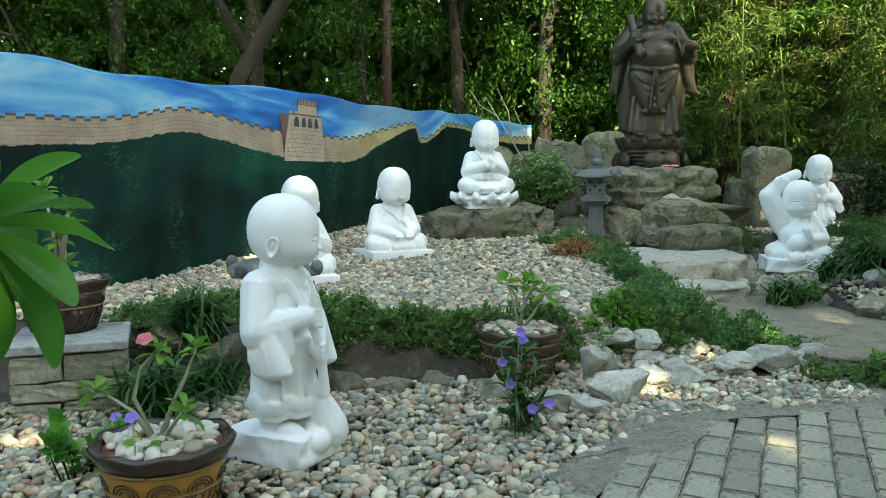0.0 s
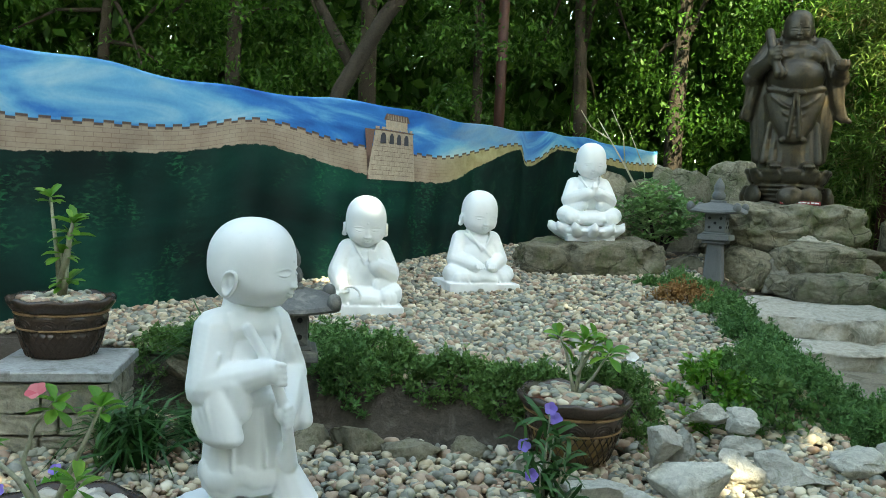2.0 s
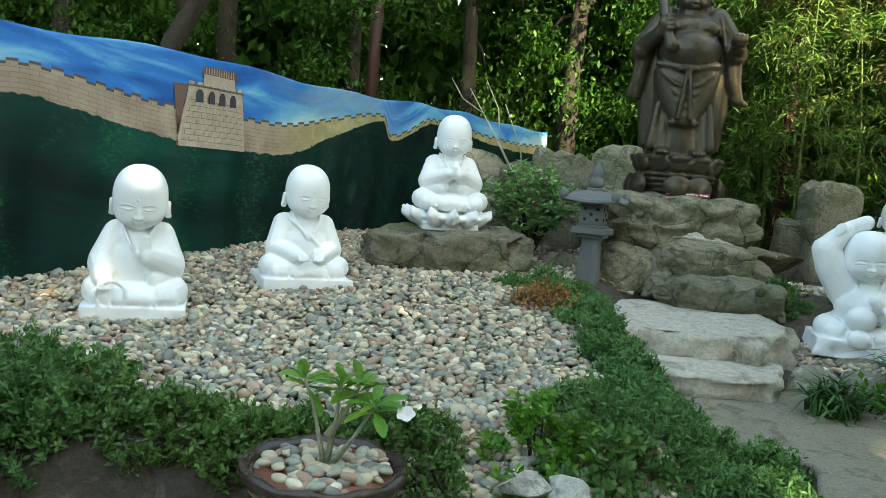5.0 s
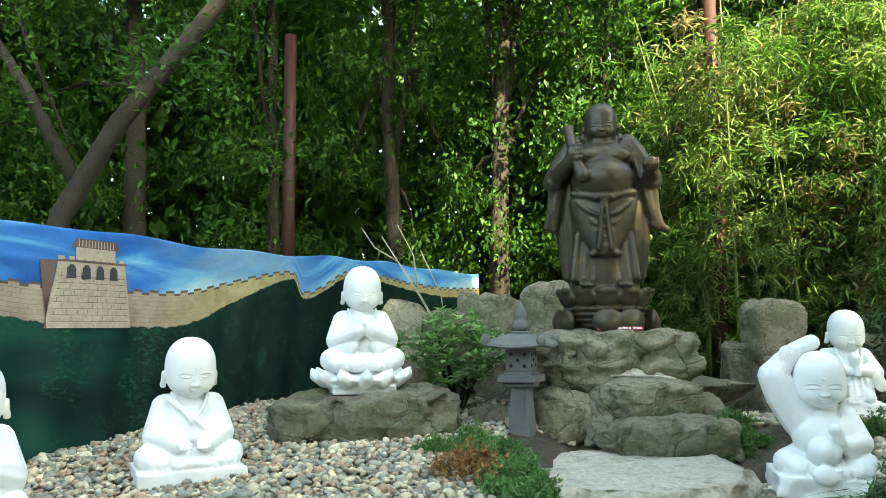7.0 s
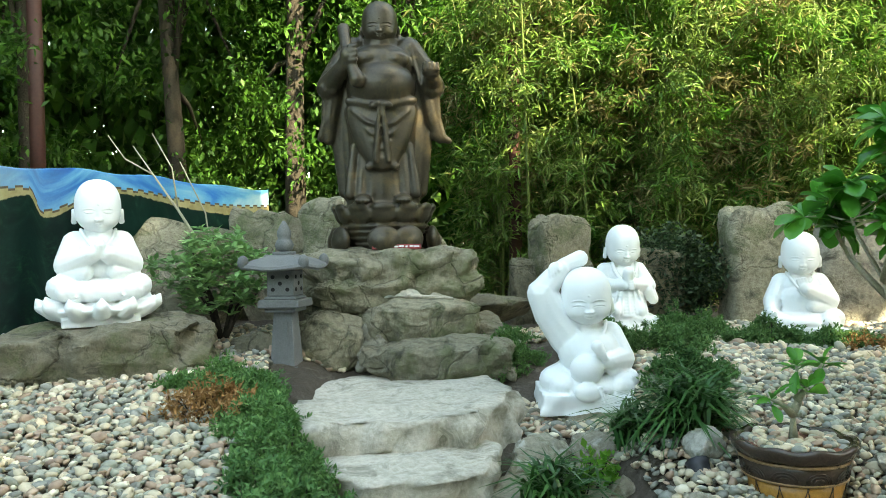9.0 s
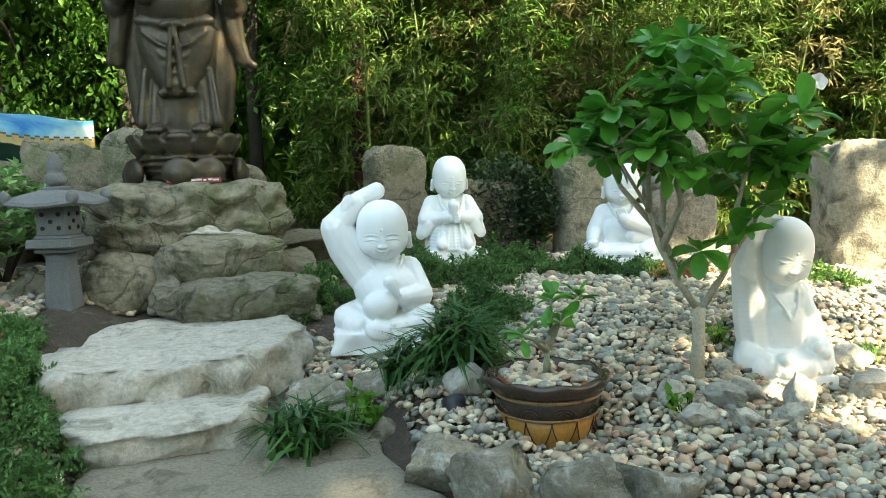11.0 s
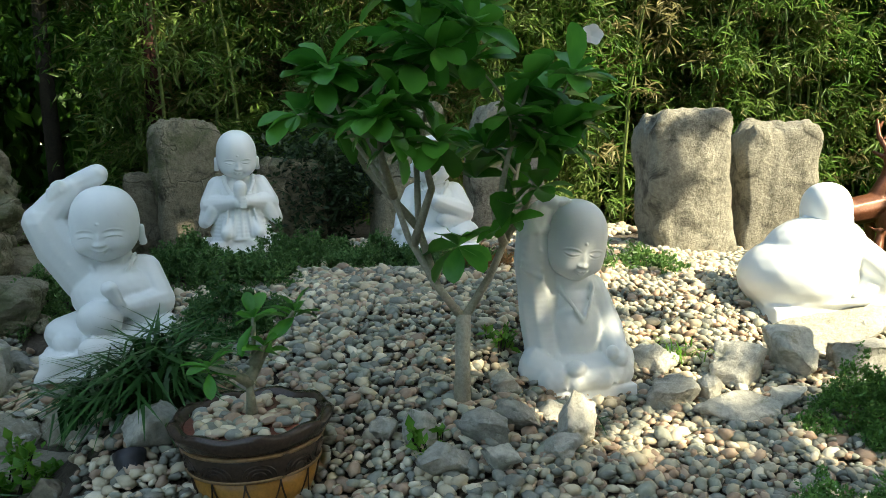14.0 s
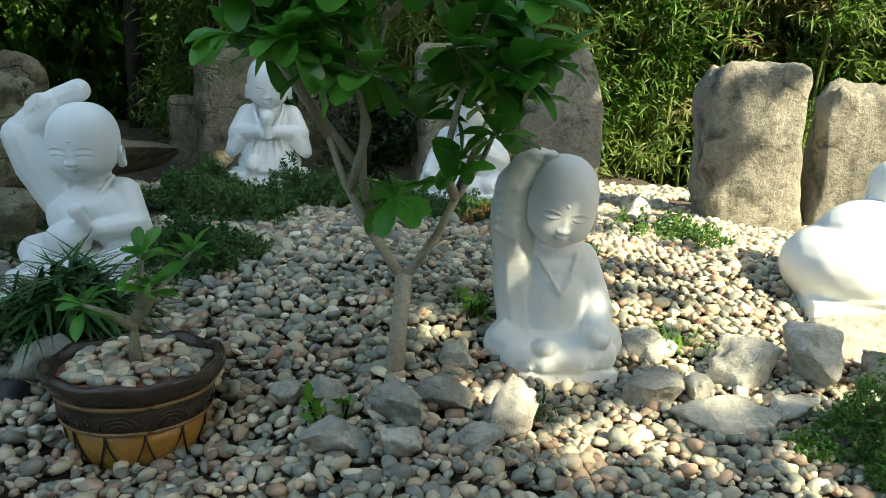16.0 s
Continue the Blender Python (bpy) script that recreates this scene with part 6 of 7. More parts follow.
clump((4.42, 5.98), 0.07, 0.06, 0.09, BRIGHT, 60, 0.05, 0.03, "small bright green weed between rocks", "leafy_weed", 131, "leafy weeds")
clump((5.08, 6.72), 0.10, 0.08, 0.12, BRIGHT, 90, 0.05, 0.03, "small green weed in the gravel", "leafy_weed", 132, "leafy weeds")
clump((-1.42, 3.0), 0.16, 0.14, 0.24, BROAD, 160, 0.07, 0.05, "round-leaved green weed beside a pot", "leafy_weed", 133, "leafy weeds")
tuft((5.12, 6.12), 60, 0.12, 0.008, "small grass tuft at a white figure's plinth", 7)
tuft((5.90, 6.45), 50, 0.14, 0.007, "small grass tuft between ledge rocks", 8, material=BRIGHT)


def under(parent, ob):
    ob.parent = parent
    ob.matrix_parent_inverse = parent.matrix_world.inverted()
    return ob


LEAF_MESHES = {}


def rosette(points, n, length, width, material, parent, name="leaf", up=0.25, template=LEAF8, spread=0.35, single=0):
    """Whorls of leaves at the given points; the first 'single' leaves are parts of their own."""
    if single:
        if material.name not in LEAF_MESHES:
            first = raw("leaf", LEAF8[0], LEAF8[1], material)
            LEAF_MESHES[material.name] = first.data
            bpy.data.objects.remove(first)
        whorls = max(1, single // n)
        for p in points[:whorls]:
            a0 = RNG.uniform(0, 6.28)
            for k in range(n):
                s = length * RNG.uniform(0.65, 1.25)
                lf = new("leaf", LEAF_MESHES[material.name])
                lf.matrix_world = Matrix.Translation(p) @ pose(0, 0, 0, 0, 0, math.degrees(a0) + 360 * k / n + RNG.uniform(-20, 20)) @ pose(0, 0, 0, RNG.normal(0, 17), -math.degrees(up + RNG.normal(0, spread)), 0) @ Matrix.Diagonal((s, s * width / length, s, 1))
                under(parent, lf)
        points = points[whorls:]
        if not points:
            return None
    p = np.repeat(np.array(points, float), n, 0)
    yaw = np.tile(np.linspace(0, 2 * np.pi, n, endpoint=False), len(points)) + RNG.uniform(-0.35, 0.35, len(p)) + np.repeat(RNG.uniform(0, 6, len(points)), n)
    return under(parent, leaves(name, p, length, width, material, None, up, spread, template, yaw, 0.3))


def flower(at, r, material, parent=None, name="flower", face=(0, -0.6, 0.8), heart=WHITEPET):
    """Five petals round a pale heart."""
    n = 5
    yaw = np.arange(n) * 2 * np.pi / n
    v, f = many(LEAF8, np.zeros((n, 3)), turns_of(yaw, np.full(n, -0.45), np.zeros(n)), np.tile([(r, r * 0.95, r)], (n, 1)))
    q = np.array(Vector(face).to_track_quat("Z", "Y").to_matrix())
    ob = raw(name, v @ q.T + np.array(at), f, material)
    return under(parent, ob) if parent else ob


def potted(at, stems, label, n=7, length=0.085, width=0.036, material=BRIGHT, thick=0.014, blooms=(), bloom_material=WHITEPET):
    """A desert rose: swollen grey-green stems, each ending in a whorl of leaves."""
    e = empty("desert_rose", pose(*at), label, "potted plant", "plants in the glazed pots")
    for pts in stems:
        bm = bmesh.new()
        line = [Vector(at) + Vector(p) for p in pts]
        tube_into(bm, line, [thick * (1.7 - 1.3 * (i / (len(line) - 1)) ** 0.5) if i == 0 else thick * (1.1 - 0.6 * i / (len(line) - 1)) for i in range(len(line))], 8)
        under(e, obj("stem", bm, GREENSTEM))
    tips = [tuple(Vector(at) + Vector(p[-1])) for p in stems]
    rosette(tips, n, length, width, material, e, "leaf_whorl", 0.35, single=200)
    rosette([tuple(Vector(t) + Vector((0, 0, -0.02))) for t in tips], max(3, n - 3), length * 1.15, width, material, e, "leaf_whorl", 0.0, single=200)
    for b in blooms:
        flower(tuple(Vector(at) + Vector(b)), 0.032, bloom_material, e)
    return e


potted((-0.98, 2.62, 0.24), [[(0, 0, 0), (-0.02, 0, 0.07), (-0.08, 0, 0.20), (-0.06, 0.02, 0.30), (0.0, 0.02, 0.37)], [(0.0, 0, 0.03), (0.04, 0.02, 0.16), (0.09, 0.03, 0.27), (0.12, 0.05, 0.36)],
                             [(0.0, 0, 0.04), (0.05, -0.02, 0.10), (0.10, -0.02, 0.17)], [(0, 0, 0.03), (-0.07, -0.03, 0.16), (-0.20, -0.02, 0.24)], [(0, 0, 0.02), (-0.03, -0.06, 0.05)]],
       "desert rose with bare grey stems and a red-pink flower", 7, 0.07, 0.034, BRIGHT, 0.009, [(-0.03, -0.01, 0.40)], PINK)
potted((0.42, 4.29, 0.345), [[(0, 0, 0), (-0.02, 0, 0.08), (-0.05, 0, 0.20), (-0.08, 0, 0.27)], [(0, 0, 0), (0.02, 0.02, 0.14), (0.03, 0.02, 0.26)], [(0.01, 0, 0.0), (0.08, 0, 0.10), (0.14, 0, 0.21)], [(0, 0, 0.1), (0.06, 0.05, 0.2), (0.08, 0.06, 0.25)]],
       "desert rose with bright green leaf whorls and a white flower", 7, 0.085, 0.036, BRIGHT, 0.008, [(0.24, -0.03, 0.20)])
potted((3.84, 6.15, 0.42), [[(0, 0, 0), (0.0, 0, 0.10), (0.02, 0, 0.20), (0.03, 0.01, 0.33)], [(0, 0, 0.13), (0.07, 0.02, 0.22), (0.17, 0.03, 0.33)], [(0, 0, 0.12), (-0.07, -0.03, 0.17), (-0.13, -0.04, 0.20)], [(0.02, 0, 0.18), (0.05, -0.03, 0.24)]],
       "young desert rose with glossy green leaf whorls", 7, 0.095, 0.045, BROAD, 0.013)
potted((-1.99, 4.05, 0.648), [[(0, 0, 0), (0.01, 0, 0.10), (-0.01, 0, 0.22)], [(0, 0, 0), (0.02, 0, 0.14), (0.02, 0.01, 0.32)], [(0, 0, 0), (-0.03, 0, 0.2), (-0.07, 0, 0.48)], [(0, 0, 0), (0.0, 0.02, 0.08)], [(0, 0, 0.1), (0.05, 0, 0.38)]],
       "tall young desert rose in a dark bowl", 8, 0.085, 0.038, BRIGHT, 0.013)


def big_leaf_plant():
    base = Vector((-1.00, 1.50, 0.0))
    e = empty("frangipani", pose(*base), "young frangipani with large glossy bright green leaves", "shrub")
    bm = bmesh.new()
    top = base + Vector((0.10, 0.0, 1.10))
    tube_into(bm, [base, base + Vector((0.0, 0, 0.5)), base + Vector((0.03, 0.0, 0.9)), top], [0.03, 0.027, 0.023, 0.018], 10)
    under(e, obj("stem", bm, STEM))
    # yaw, pitch (down positive), length
    for yaw, pitch, length in ((-8, 4, 0.30), (14, 62, 0.32), (-40, 75, 0.28), (30, -40, 0.24), (-20, -22, 0.22), (60, -10, 0.26), (-75, 20, 0.24), (100, 10, 0.3), (150, -20, 0.3), (200, 10, 0.3), (250, 30, 0.28), (300, -50, 0.26), (8, 38, 0.24)):
        v, f = many(LEAF8, np.array(top)[None], turns_of(np.array([radians(yaw)]), np.array([radians(pitch)]), np.array([0.5 * math.sin(yaw)])), np.array([[length * 1.0, 0.098, length * 1.0]]))
        lf = raw("leaf", v, f, BROAD)
        lf.modifiers.new("round", "SUBSURF").levels = 2
        lf.modifiers["round"].render_levels = 2
        under(e, lf)


big_leaf_plant()


def purple_plant(at):
    e = empty("purple_ruellia", pose(at[0], at[1], gz(*at)), "dark narrow-leaved plant with purple trumpet flowers", "flowering plant")
    b = Vector((at[0], at[1], gz(*at)))
    rg = random.Random(3)
    pts = []
    for k, tip in enumerate([(0.0, 0, 0.46), (-0.07, -0.03, 0.38), (0.06, -0.02, 0.34), (-0.02, -0.08, 0.28), (0.10, -0.05, 0.22), (0.02, 0.06, 0.40)]):
        bm = bmesh.new()
        mid = Vector(tip) * 0.5 + Vector((rg.uniform(-0.02, 0.02), 0, 0.03))
        tube_into(bm, [b, b + mid, b + Vector(tip)], [0.006, 0.005, 0.003], 6)
        under(e, obj("stem", bm, GREENSTEM))
        for j in range(24):
            t = rg.uniform(0.1, 0.98)
            pts.append(tuple(b + Vector(tip) * t + Vector((rg.uniform(-0.02, 0.02), rg.uniform(-0.02, 0.02), 0))))
    under(e, leaves("narrow_leaves", np.array(pts), 0.13, 0.017, STRAP, None, 0.1, 0.5, BLADE)).name = "foliage"
    for p in [(0.0, -0.02, 0.49), (-0.08, -0.05, 0.36), (-0.05, -0.09, 0.27), (0.05, -0.10, 0.16), (0.13, -0.08, 0.18), (0.02, 0.03, 0.44)]:
        flower(tuple(b + Vector(p)), 0.027, PURPLE, e, face=(rg.uniform(-0.4, 0.4), -1, 0.5))
    return e


purple_plant((0.34, 3.50))
for x, y, z in ((-1.35, 3.15, 0.20), (-1.0, 2.45, 0.42), (2.9, 4.6, 0.2), (2.55, 4.2, 0.16)):
    rg0 = empty("purple_ruellia", pose(x, y, 0.02), "single purple flower on a thin stem", "flowering plant")
    bmf = bmesh.new()
    tube_into(bmf, [(x, y, 0.0), (x + 0.01, y, z * 0.6), (x, y, z)], 0.003, 5)
    under(rg0, obj("stem", bmf, GREENSTEM))
    flower((x, y, z), 0.026, PURPLE, rg0)


def bush(at, z0, rx, rz, material, n, length, width, label, seed, name="shrub", whorl=True, ry=None):
    """An open shrub: forked stems and whorls of leaves in an uneven crown."""
    rg = np.random.default_rng(seed)
    e = empty(name, pose(at[0], at[1], gz(*at)), label, "shrub")
    d = rg.normal(0, 1, (n, 3))
    d /= np.linalg.norm(d, axis=1)[:, None]
    lump = 1 + 0.22 * np.sin(4 * d[:, 0] + seed) * np.sin(5 * d[:, 2] + 1)
    r = np.power(rg.uniform(0.05, 1, n), 0.4) * lump
    p = np.array((at[0], at[1], z0)) + d * r[:, None] * np.array((rx, ry or rx * 0.8, rz))
    p[:, 2] = np.maximum(p[:, 2], ground(p[:, 0], p[:, 1]) + 0.03)
    if whorl:
        rosette(p, 7, length, width, material, e, "foliage", 0.35, LEAF4)
    else:
        under(e, leaves("foliage", p, length, width, material))
    for k in range(9):
        q = p[k]
        bm = bmesh.new()
        b = Vector((at[0], at[1], gz(*at) - 0.02))
        tube_into(bm, [b, b.lerp(Vector(q), 0.5) + Vector((0, 0, 0.08)), Vector(q)], [0.020, 0.013, 0.005], 6)
        under(e, obj("branch", bm, BARK))
    return e


bush((1.15, 9.0), 1.12, 0.46, 0.34, JADE, 330, 0.075, 0.036, "jade-green bushy shrub with whorled fleshy leaves", 5)
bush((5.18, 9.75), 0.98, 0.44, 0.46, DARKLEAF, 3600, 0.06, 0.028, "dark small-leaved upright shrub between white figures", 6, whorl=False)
# added shrub: its dark leaves stand in for bamboo leaves in shade
bush((5.05, 10.15), 0.95, 0.5, 0.5, DARKLEAF, 2500, 0.07, 0.03, "added dark shrub standing in for shaded bamboo leaves", 8, whorl=False)
tuft((2.98, 9.55), 60, 0.30, 0.03, "bright green fern beside the bronze figure", 9, 1.0, BRIGHT)


def small_tree():
    b = Vector((4.66, 6.25, 0.27))
    e = empty("small_tree", pose(*b), "small frangipani-like tree with broad glossy green leaves", "tree")
    bm = bmesh.new()
    tube_into(bm, [b, b + Vector((0.02, 0.02, 0.18)), b + Vector((0.04, 0.04, 0.36))], [0.036, 0.029, 0.030], 12)
    under(e, obj("trunk", bm, STEM))
    fork = b + Vector((0.04, 0.04, 0.34))
    limbs = [[(0, 0, 0), (-0.10, 0.02, 0.18), (-0.20, 0.04, 0.42), (-0.26, 0.02, 0.62), (-0.42, 0.0, 0.90), (-0.52, -0.05, 1.15)],
             [(-0.10, 0.02, 0.18), (-0.13, 0.10, 0.45), (-0.12, 0.12, 0.75), (-0.04, 0.15, 1.10), (0.0, 0.15, 1.45)],
             [(-0.18, 0.04, 0.38), (-0.14, -0.06, 0.65), (-0.22, -0.12, 0.95), (-0.25, -0.15, 1.30)],
             [(0, 0, 0), (0.11, -0.02, 0.20), (0.17, -0.05, 0.38), (0.24, -0.08, 0.52), (0.30, -0.10, 0.72), (0.36, -0.1, 0.98)],
             [(0.16, -0.05, 0.36), (0.10, -0.10, 0.50), (0.14, -0.14, 0.78), (0.22, -0.16, 1.10)],
             [(-0.13, 0.1, 0.45), (-0.30, 0.2, 0.75), (-0.40, 0.26, 1.05)], [(0.17, -0.05, 0.38), (0.30, 0.1, 0.62), (0.42, 0.2, 0.90)],
             [(-0.26, 0.02, 0.62), (-0.36, -0.14, 0.80), (-0.40, -0.22, 0.98)], [(-0.04, 0.15, 1.1), (0.12, 0.2, 1.3), (0.2, 0.22, 1.5)]]
    tips = []
    rg = random.Random(8)
    for L in limbs:
        L = [(x, y, z * 0.80) for x, y, z in L]
        bm = bmesh.new()
        n = len(L)
        tube_into(bm, [fork + Vector(p) for p in L], [0.0185 - 0.013 * i / (n - 1) for i in range(n)], 8)
        under(e, obj("limb", bm, STEM))
        end = fork + Vector(L[-1])
        tips.append(tuple(end))
        prev = fork + Vector(L[-2])
        for k in range(4):
            s = prev.lerp(end, rg.uniform(0.2, 0.9))
            t = s + Vector((rg.uniform(-0.22, 0.22), rg.uniform(-0.2, 0.2), rg.uniform(-0.02, 0.24)))
            bm = bmesh.new()
            tube_into(bm, [s, s.lerp(t, 0.5) + Vector((0, 0, 0.02)), t], [0.007, 0.005, 0.003], 6)
            under(e, obj("twig", bm, STEM))
            tips.append(tuple(t))
    low = [tuple(fork + Vector(p)) for p in ((0.16, -0.10, 0.42), (0.10, -0.14, 0.36), (0.28, -0.12, 0.5), (-0.05, -0.08, 0.30), (0.02, -0.1, 0.55), (0.34, -0.14, 0.62), (0.22, -0.2, 0.66))]
    tagged(rosette(low + tips, 8, 0.150, 0.088, BROAD, e, "upper_leaves", 0.15, LEAF8, 0.5, 296), kind="stuff")
    tagged(rosette(tips, 6, 0.160, 0.092, BROAD, e, "under_leaves", -0.25, LEAF8, 0.5), kind="stuff")
    flower(tuple(fork + Vector((0.44, -0.25, 1.05))), 0.045, WHITEPET, e, face=(-0.3, -1, 0.3))
    return e


small_tree()


# ---------- woods, bamboo, shade trees ----------
def limb_bm(points, r0, r1, n=10):
    bm = bmesh.new()
    k = len(points) - 1
    return tube_into(bm, points, [r0 + (r1 - r0) * i / k for i in range(k + 1)], n)


def cloud(centres, radius, per, seed, flat=0.7):
    """Leaf places in soft clumps round the given centres."""
    rg = np.random.default_rng(seed)
    c = np.repeat(np.asarray(centres, float), per, 0)
    return c + rg.normal(0, 1, c.shape) * radius * np.array((1, 1, flat)) * rg.uniform(0.3, 1, (len(c), 1))


def wood_tree(x, y, height, spread, seed, lean=0.0, r=0.13, low=1.5, per=260, clumps=34, label="woodland tree with dark trunk and dense green leaves", leaf=0.10, material=WOOD):
    rg = np.random.default_rng(seed)
    z0 = gz(x, y) - 0.05
    e = empty("tree", pose(x, y, z0), label, "tree", "woodland trees behind the garden")
    top = Vector((x + lean * height, y, z0 + height))
    line = [Vector((x, y, z0)).lerp(top, t) + Vector((0.18 * math.sin(4 * t + seed), 0.1 * math.sin(3 * t + seed), 0)) * t for t in (0, 0.25, 0.5, 0.75, 1)]
    under(e, obj("trunk", limb_bm(line, r, r * 0.35), BARK))
    cs = []
    for k in range(clumps):
        zz = z0 + low + (height + 0.8 - low) * rg.uniform(0, 1)
        a, d = rg.uniform(0, 6.28), spread * math.sqrt(rg.uniform(0.02, 1)) * (1.1 - 0.35 * (zz - z0) / height)
        t = min(1, (zz - z0) / height)
        cs.append((x + lean * height * t + d * math.cos(a), y + 0.7 * d * math.sin(a), zz))
    for k in range(7):
        c = Vector(cs[k])
        s = line[1].lerp(line[4], rg.uniform(0.1, 0.8))
        under(e, obj("limb", limb_bm([s, s.lerp(c, 0.5) + Vector((0, 0, 0.15)), c], r * 0.35, 0.012, 6), BARK))
    # leaf layer above the view, added to keep sky light off the woods
    high = np.stack([x + rg.uniform(-1.9, 1.9, 26), y + rg.uniform(-3.0, 1.0, 26), z0 + rg.uniform(5.2, 6.6, 26)], 1)
    under(e, leaves("unseen_shade_crown", cloud(high, 0.5, 45, seed + 50), 0.24, 0.13, material, None, 0.1, 0.4))
    under(e, leaves("crown", cloud(cs, 0.42, per, seed), leaf, leaf * 0.45, material, None, -0.6, 0.6))
    return e


for k, (x, y, h, s, lean) in enumerate([(-6.2, 10.5, 6.5, 1.7, 0.02), (-4.6, 11.2, 7.0, 1.7, -0.02), (-2.9, 12.0, 7.2, 1.7, 0.0), (-1.4, 12.8, 7.5, 1.7, 0.03), (0.3, 13.4, 7.6, 1.7, -0.02), (1.7, 13.6, 7.8, 1.6, 0.02), (3.2, 13.8, 8.0, 1.7, 0.0), (4.9, 14.0, 8.0, 1.8, 0.02), (-7.5, 8.2, 6.5, 1.8, 0)]):
    wood_tree(x, y, h, s, 200 + k, lean, 0.10 + 0.03 * (k % 3), 1.3)
for k, (x, y, h) in enumerate([(7.0, 13.6, 7.5), (9.2, 12.8, 7.5), (11.4, 11.8, 7.0), (13.2, 10.5, 7.0)]):
    wood_tree(x, y, h, 1.9, 230 + k, 0.0, 0.12, 1.6, 230, 34, "sunlit tree rising behind the bamboo")
le = empty("leaning_tree", pose(-2.75, 9.6, 0.6), "leaning grey-barked tree behind the mural", "tree")
under(le, obj("trunk", limb_bm([(-2.95, 9.5, 0.6), (-2.65, 9.5, 1.6), (-2.45, 9.5, 2.35), (-1.95, 9.5, 3.2), (-1.1, 9.5, 4.25), (-0.1, 9.5, 5.6)], 0.115, 0.07, 12), BARK))
under(le, obj("limb", limb_bm([(-2.3, 9.5, 2.6), (-2.9, 9.6, 3.6), (-3.6, 9.7, 4.6)], 0.07, 0.03), BARK))
rgl = np.random.default_rng(5)
under(le, leaves("crown", cloud(np.stack([rgl.uniform(-4.6, -0.6, 30), rgl.uniform(8.9, 10.2, 30), rgl.uniform(2.4, 5.2, 30)], 1), 0.30, 130, 6), 0.085, 0.035, WOOD, None, -0.3, 0.5))
# far woods close the distance
rgw = np.random.default_rng(9)
nw = 125000
ang, rad = rgw.uniform(-1.3, 1.35, nw), rgw.uniform(13.0, 17.0, nw)
fw = np.stack([2.2 + rad * np.sin(ang), 2.0 + rad * np.cos(ang), 0.3 + 7.2 * np.power(rgw.uniform(0, 1, nw), 0.9)], 1)
thin = (fw[:, 2] < 4.6) | (np.sin(fw[:, 0] * 1.7 + 0.8 * fw[:, 2]) + np.sin(fw[:, 2] * 2.3 + fw[:, 0]) + np.sin(3.1 * fw[:, 1]) > -1.7)
fo = leaves("far_woods", fw[thin], 0.34, 0.19, WOOD, None, -0.9, 0.5)
tagged(fo, "dense green woodland closing the view behind the garden", "woods", kind="stuff")

# unseen leaf ring on the near side, added to cut frontal sky light
nr = 26000
ang, rad = rgw.uniform(1.3, 5.0, nr), rgw.uniform(10.0, 14.0, nr)
fr = np.stack([2.2 + rad * np.sin(ang), 2.0 + rad * np.cos(ang), 0.1 + 4.6 * rgw.uniform(0, 1, nr)], 1)
tagged(leaves("woods_behind", fr, 0.50, 0.30, WOOD, None, -0.1, 0.7), "unseen woodland on the near side, added to block low sky light", "woods", kind="stuff")


def bamboo_line(u):
    """The bamboo's front edge: u runs from beside the bronze figure to the far end."""
    return 2.9 + 11.0 * u, 11.2 - 0.3 * u - 3.0 * u * u


rgb = np.random.default_rng(21)
nb = 125
bu = np.sort(rgb.uniform(0.09, 1, nb))
bx, by = bamboo_line(bu)
by = by + rgb.uniform(0.1, 1.3, nb)
tips = []
for k in range(nb):
    h = rgb.uniform(3.4, 5.4)
    z0 = gz(bx[k], by[k]) - 0.05
    lx, ly = rgb.normal(0, 0.35), rgb.uniform(-0.75, 0.1)
    line = [(bx[k] + lx * t ** 2, by[k] + ly * t ** 2, z0 + h * t * (1 - 0.08 * t)) for t in (0, 0.2, 0.4, 0.6, 0.8, 1.0)]
    cl = empty("bamboo", pose(bx[k], by[k], z0), "green bamboo culm with drooping narrow leaves", "bamboo", "bamboo thicket")
    under(cl, obj("culm", limb_bm(line, 0.020, 0.006, 6), CULM))
    m = 44 if bu[k] < 0.5 else 30
    t = rgb.uniform(0.04, 1.0, m)
    pts = np.stack([np.interp(t, (0, 0.2, 0.4, 0.6, 0.8, 1.0), [p[j] for p in line]) for j in range(3)], 1) + rgb.normal(0, 1, (m, 3)) * np.array((0.26, 0.24, 0.12))
    under(cl, leaves("foliage", cloud(pts, 0.13, 30, 300 + k), 0.15, 0.022, STRAW if k % 6 == 3 else BAMBOO, None, -0.45, 0.45, LEAF4))
ns = 34000
su = rgb.uniform(0.07, 1, ns)
sx, sy = bamboo_line(su)
st = np.stack([sx + rgb.normal(0, 0.2, ns), sy + rgb.uniform(0.9, 1.7, ns), 0.3 + 4.3 * rgb.uniform(0, 1, ns)], 1)
tagged(leaves("bamboo_undergrowth", st, 0.17, 0.035, BAMBOO, None, -0.3, 0.5), "tangled bamboo leaves deep in the thicket", "bamboo", kind="stuff")

nu = 9000
gu = np.stack([rgb.uniform(8.3, 12.0, nu), rgb.uniform(6.9, 9.6, nu), np.zeros(nu)], 1)
gu[:, 2] = ground(gu[:, 0], gu[:, 1]) + 0.03 + 0.16 * rgb.uniform(0, 1, nu) * (0.6 + 0.4 * np.sin(5 * gu[:, 0]) * np.sin(6 * gu[:, 1]))
tagged(leaves("leafy_undergrowth", gu, 0.085, 0.04, BRIGHT, None, 0.4, 0.5), "low bright green weeds round the bronze deer", "weeds", kind="stuff")

# fence behind the bamboo's far end
fbm = box_bm(5.0, 0.06, 2.4, 0.0, (0, 0, 0))
fence = obj("boundary_fence", fbm, WALLM, None, False)
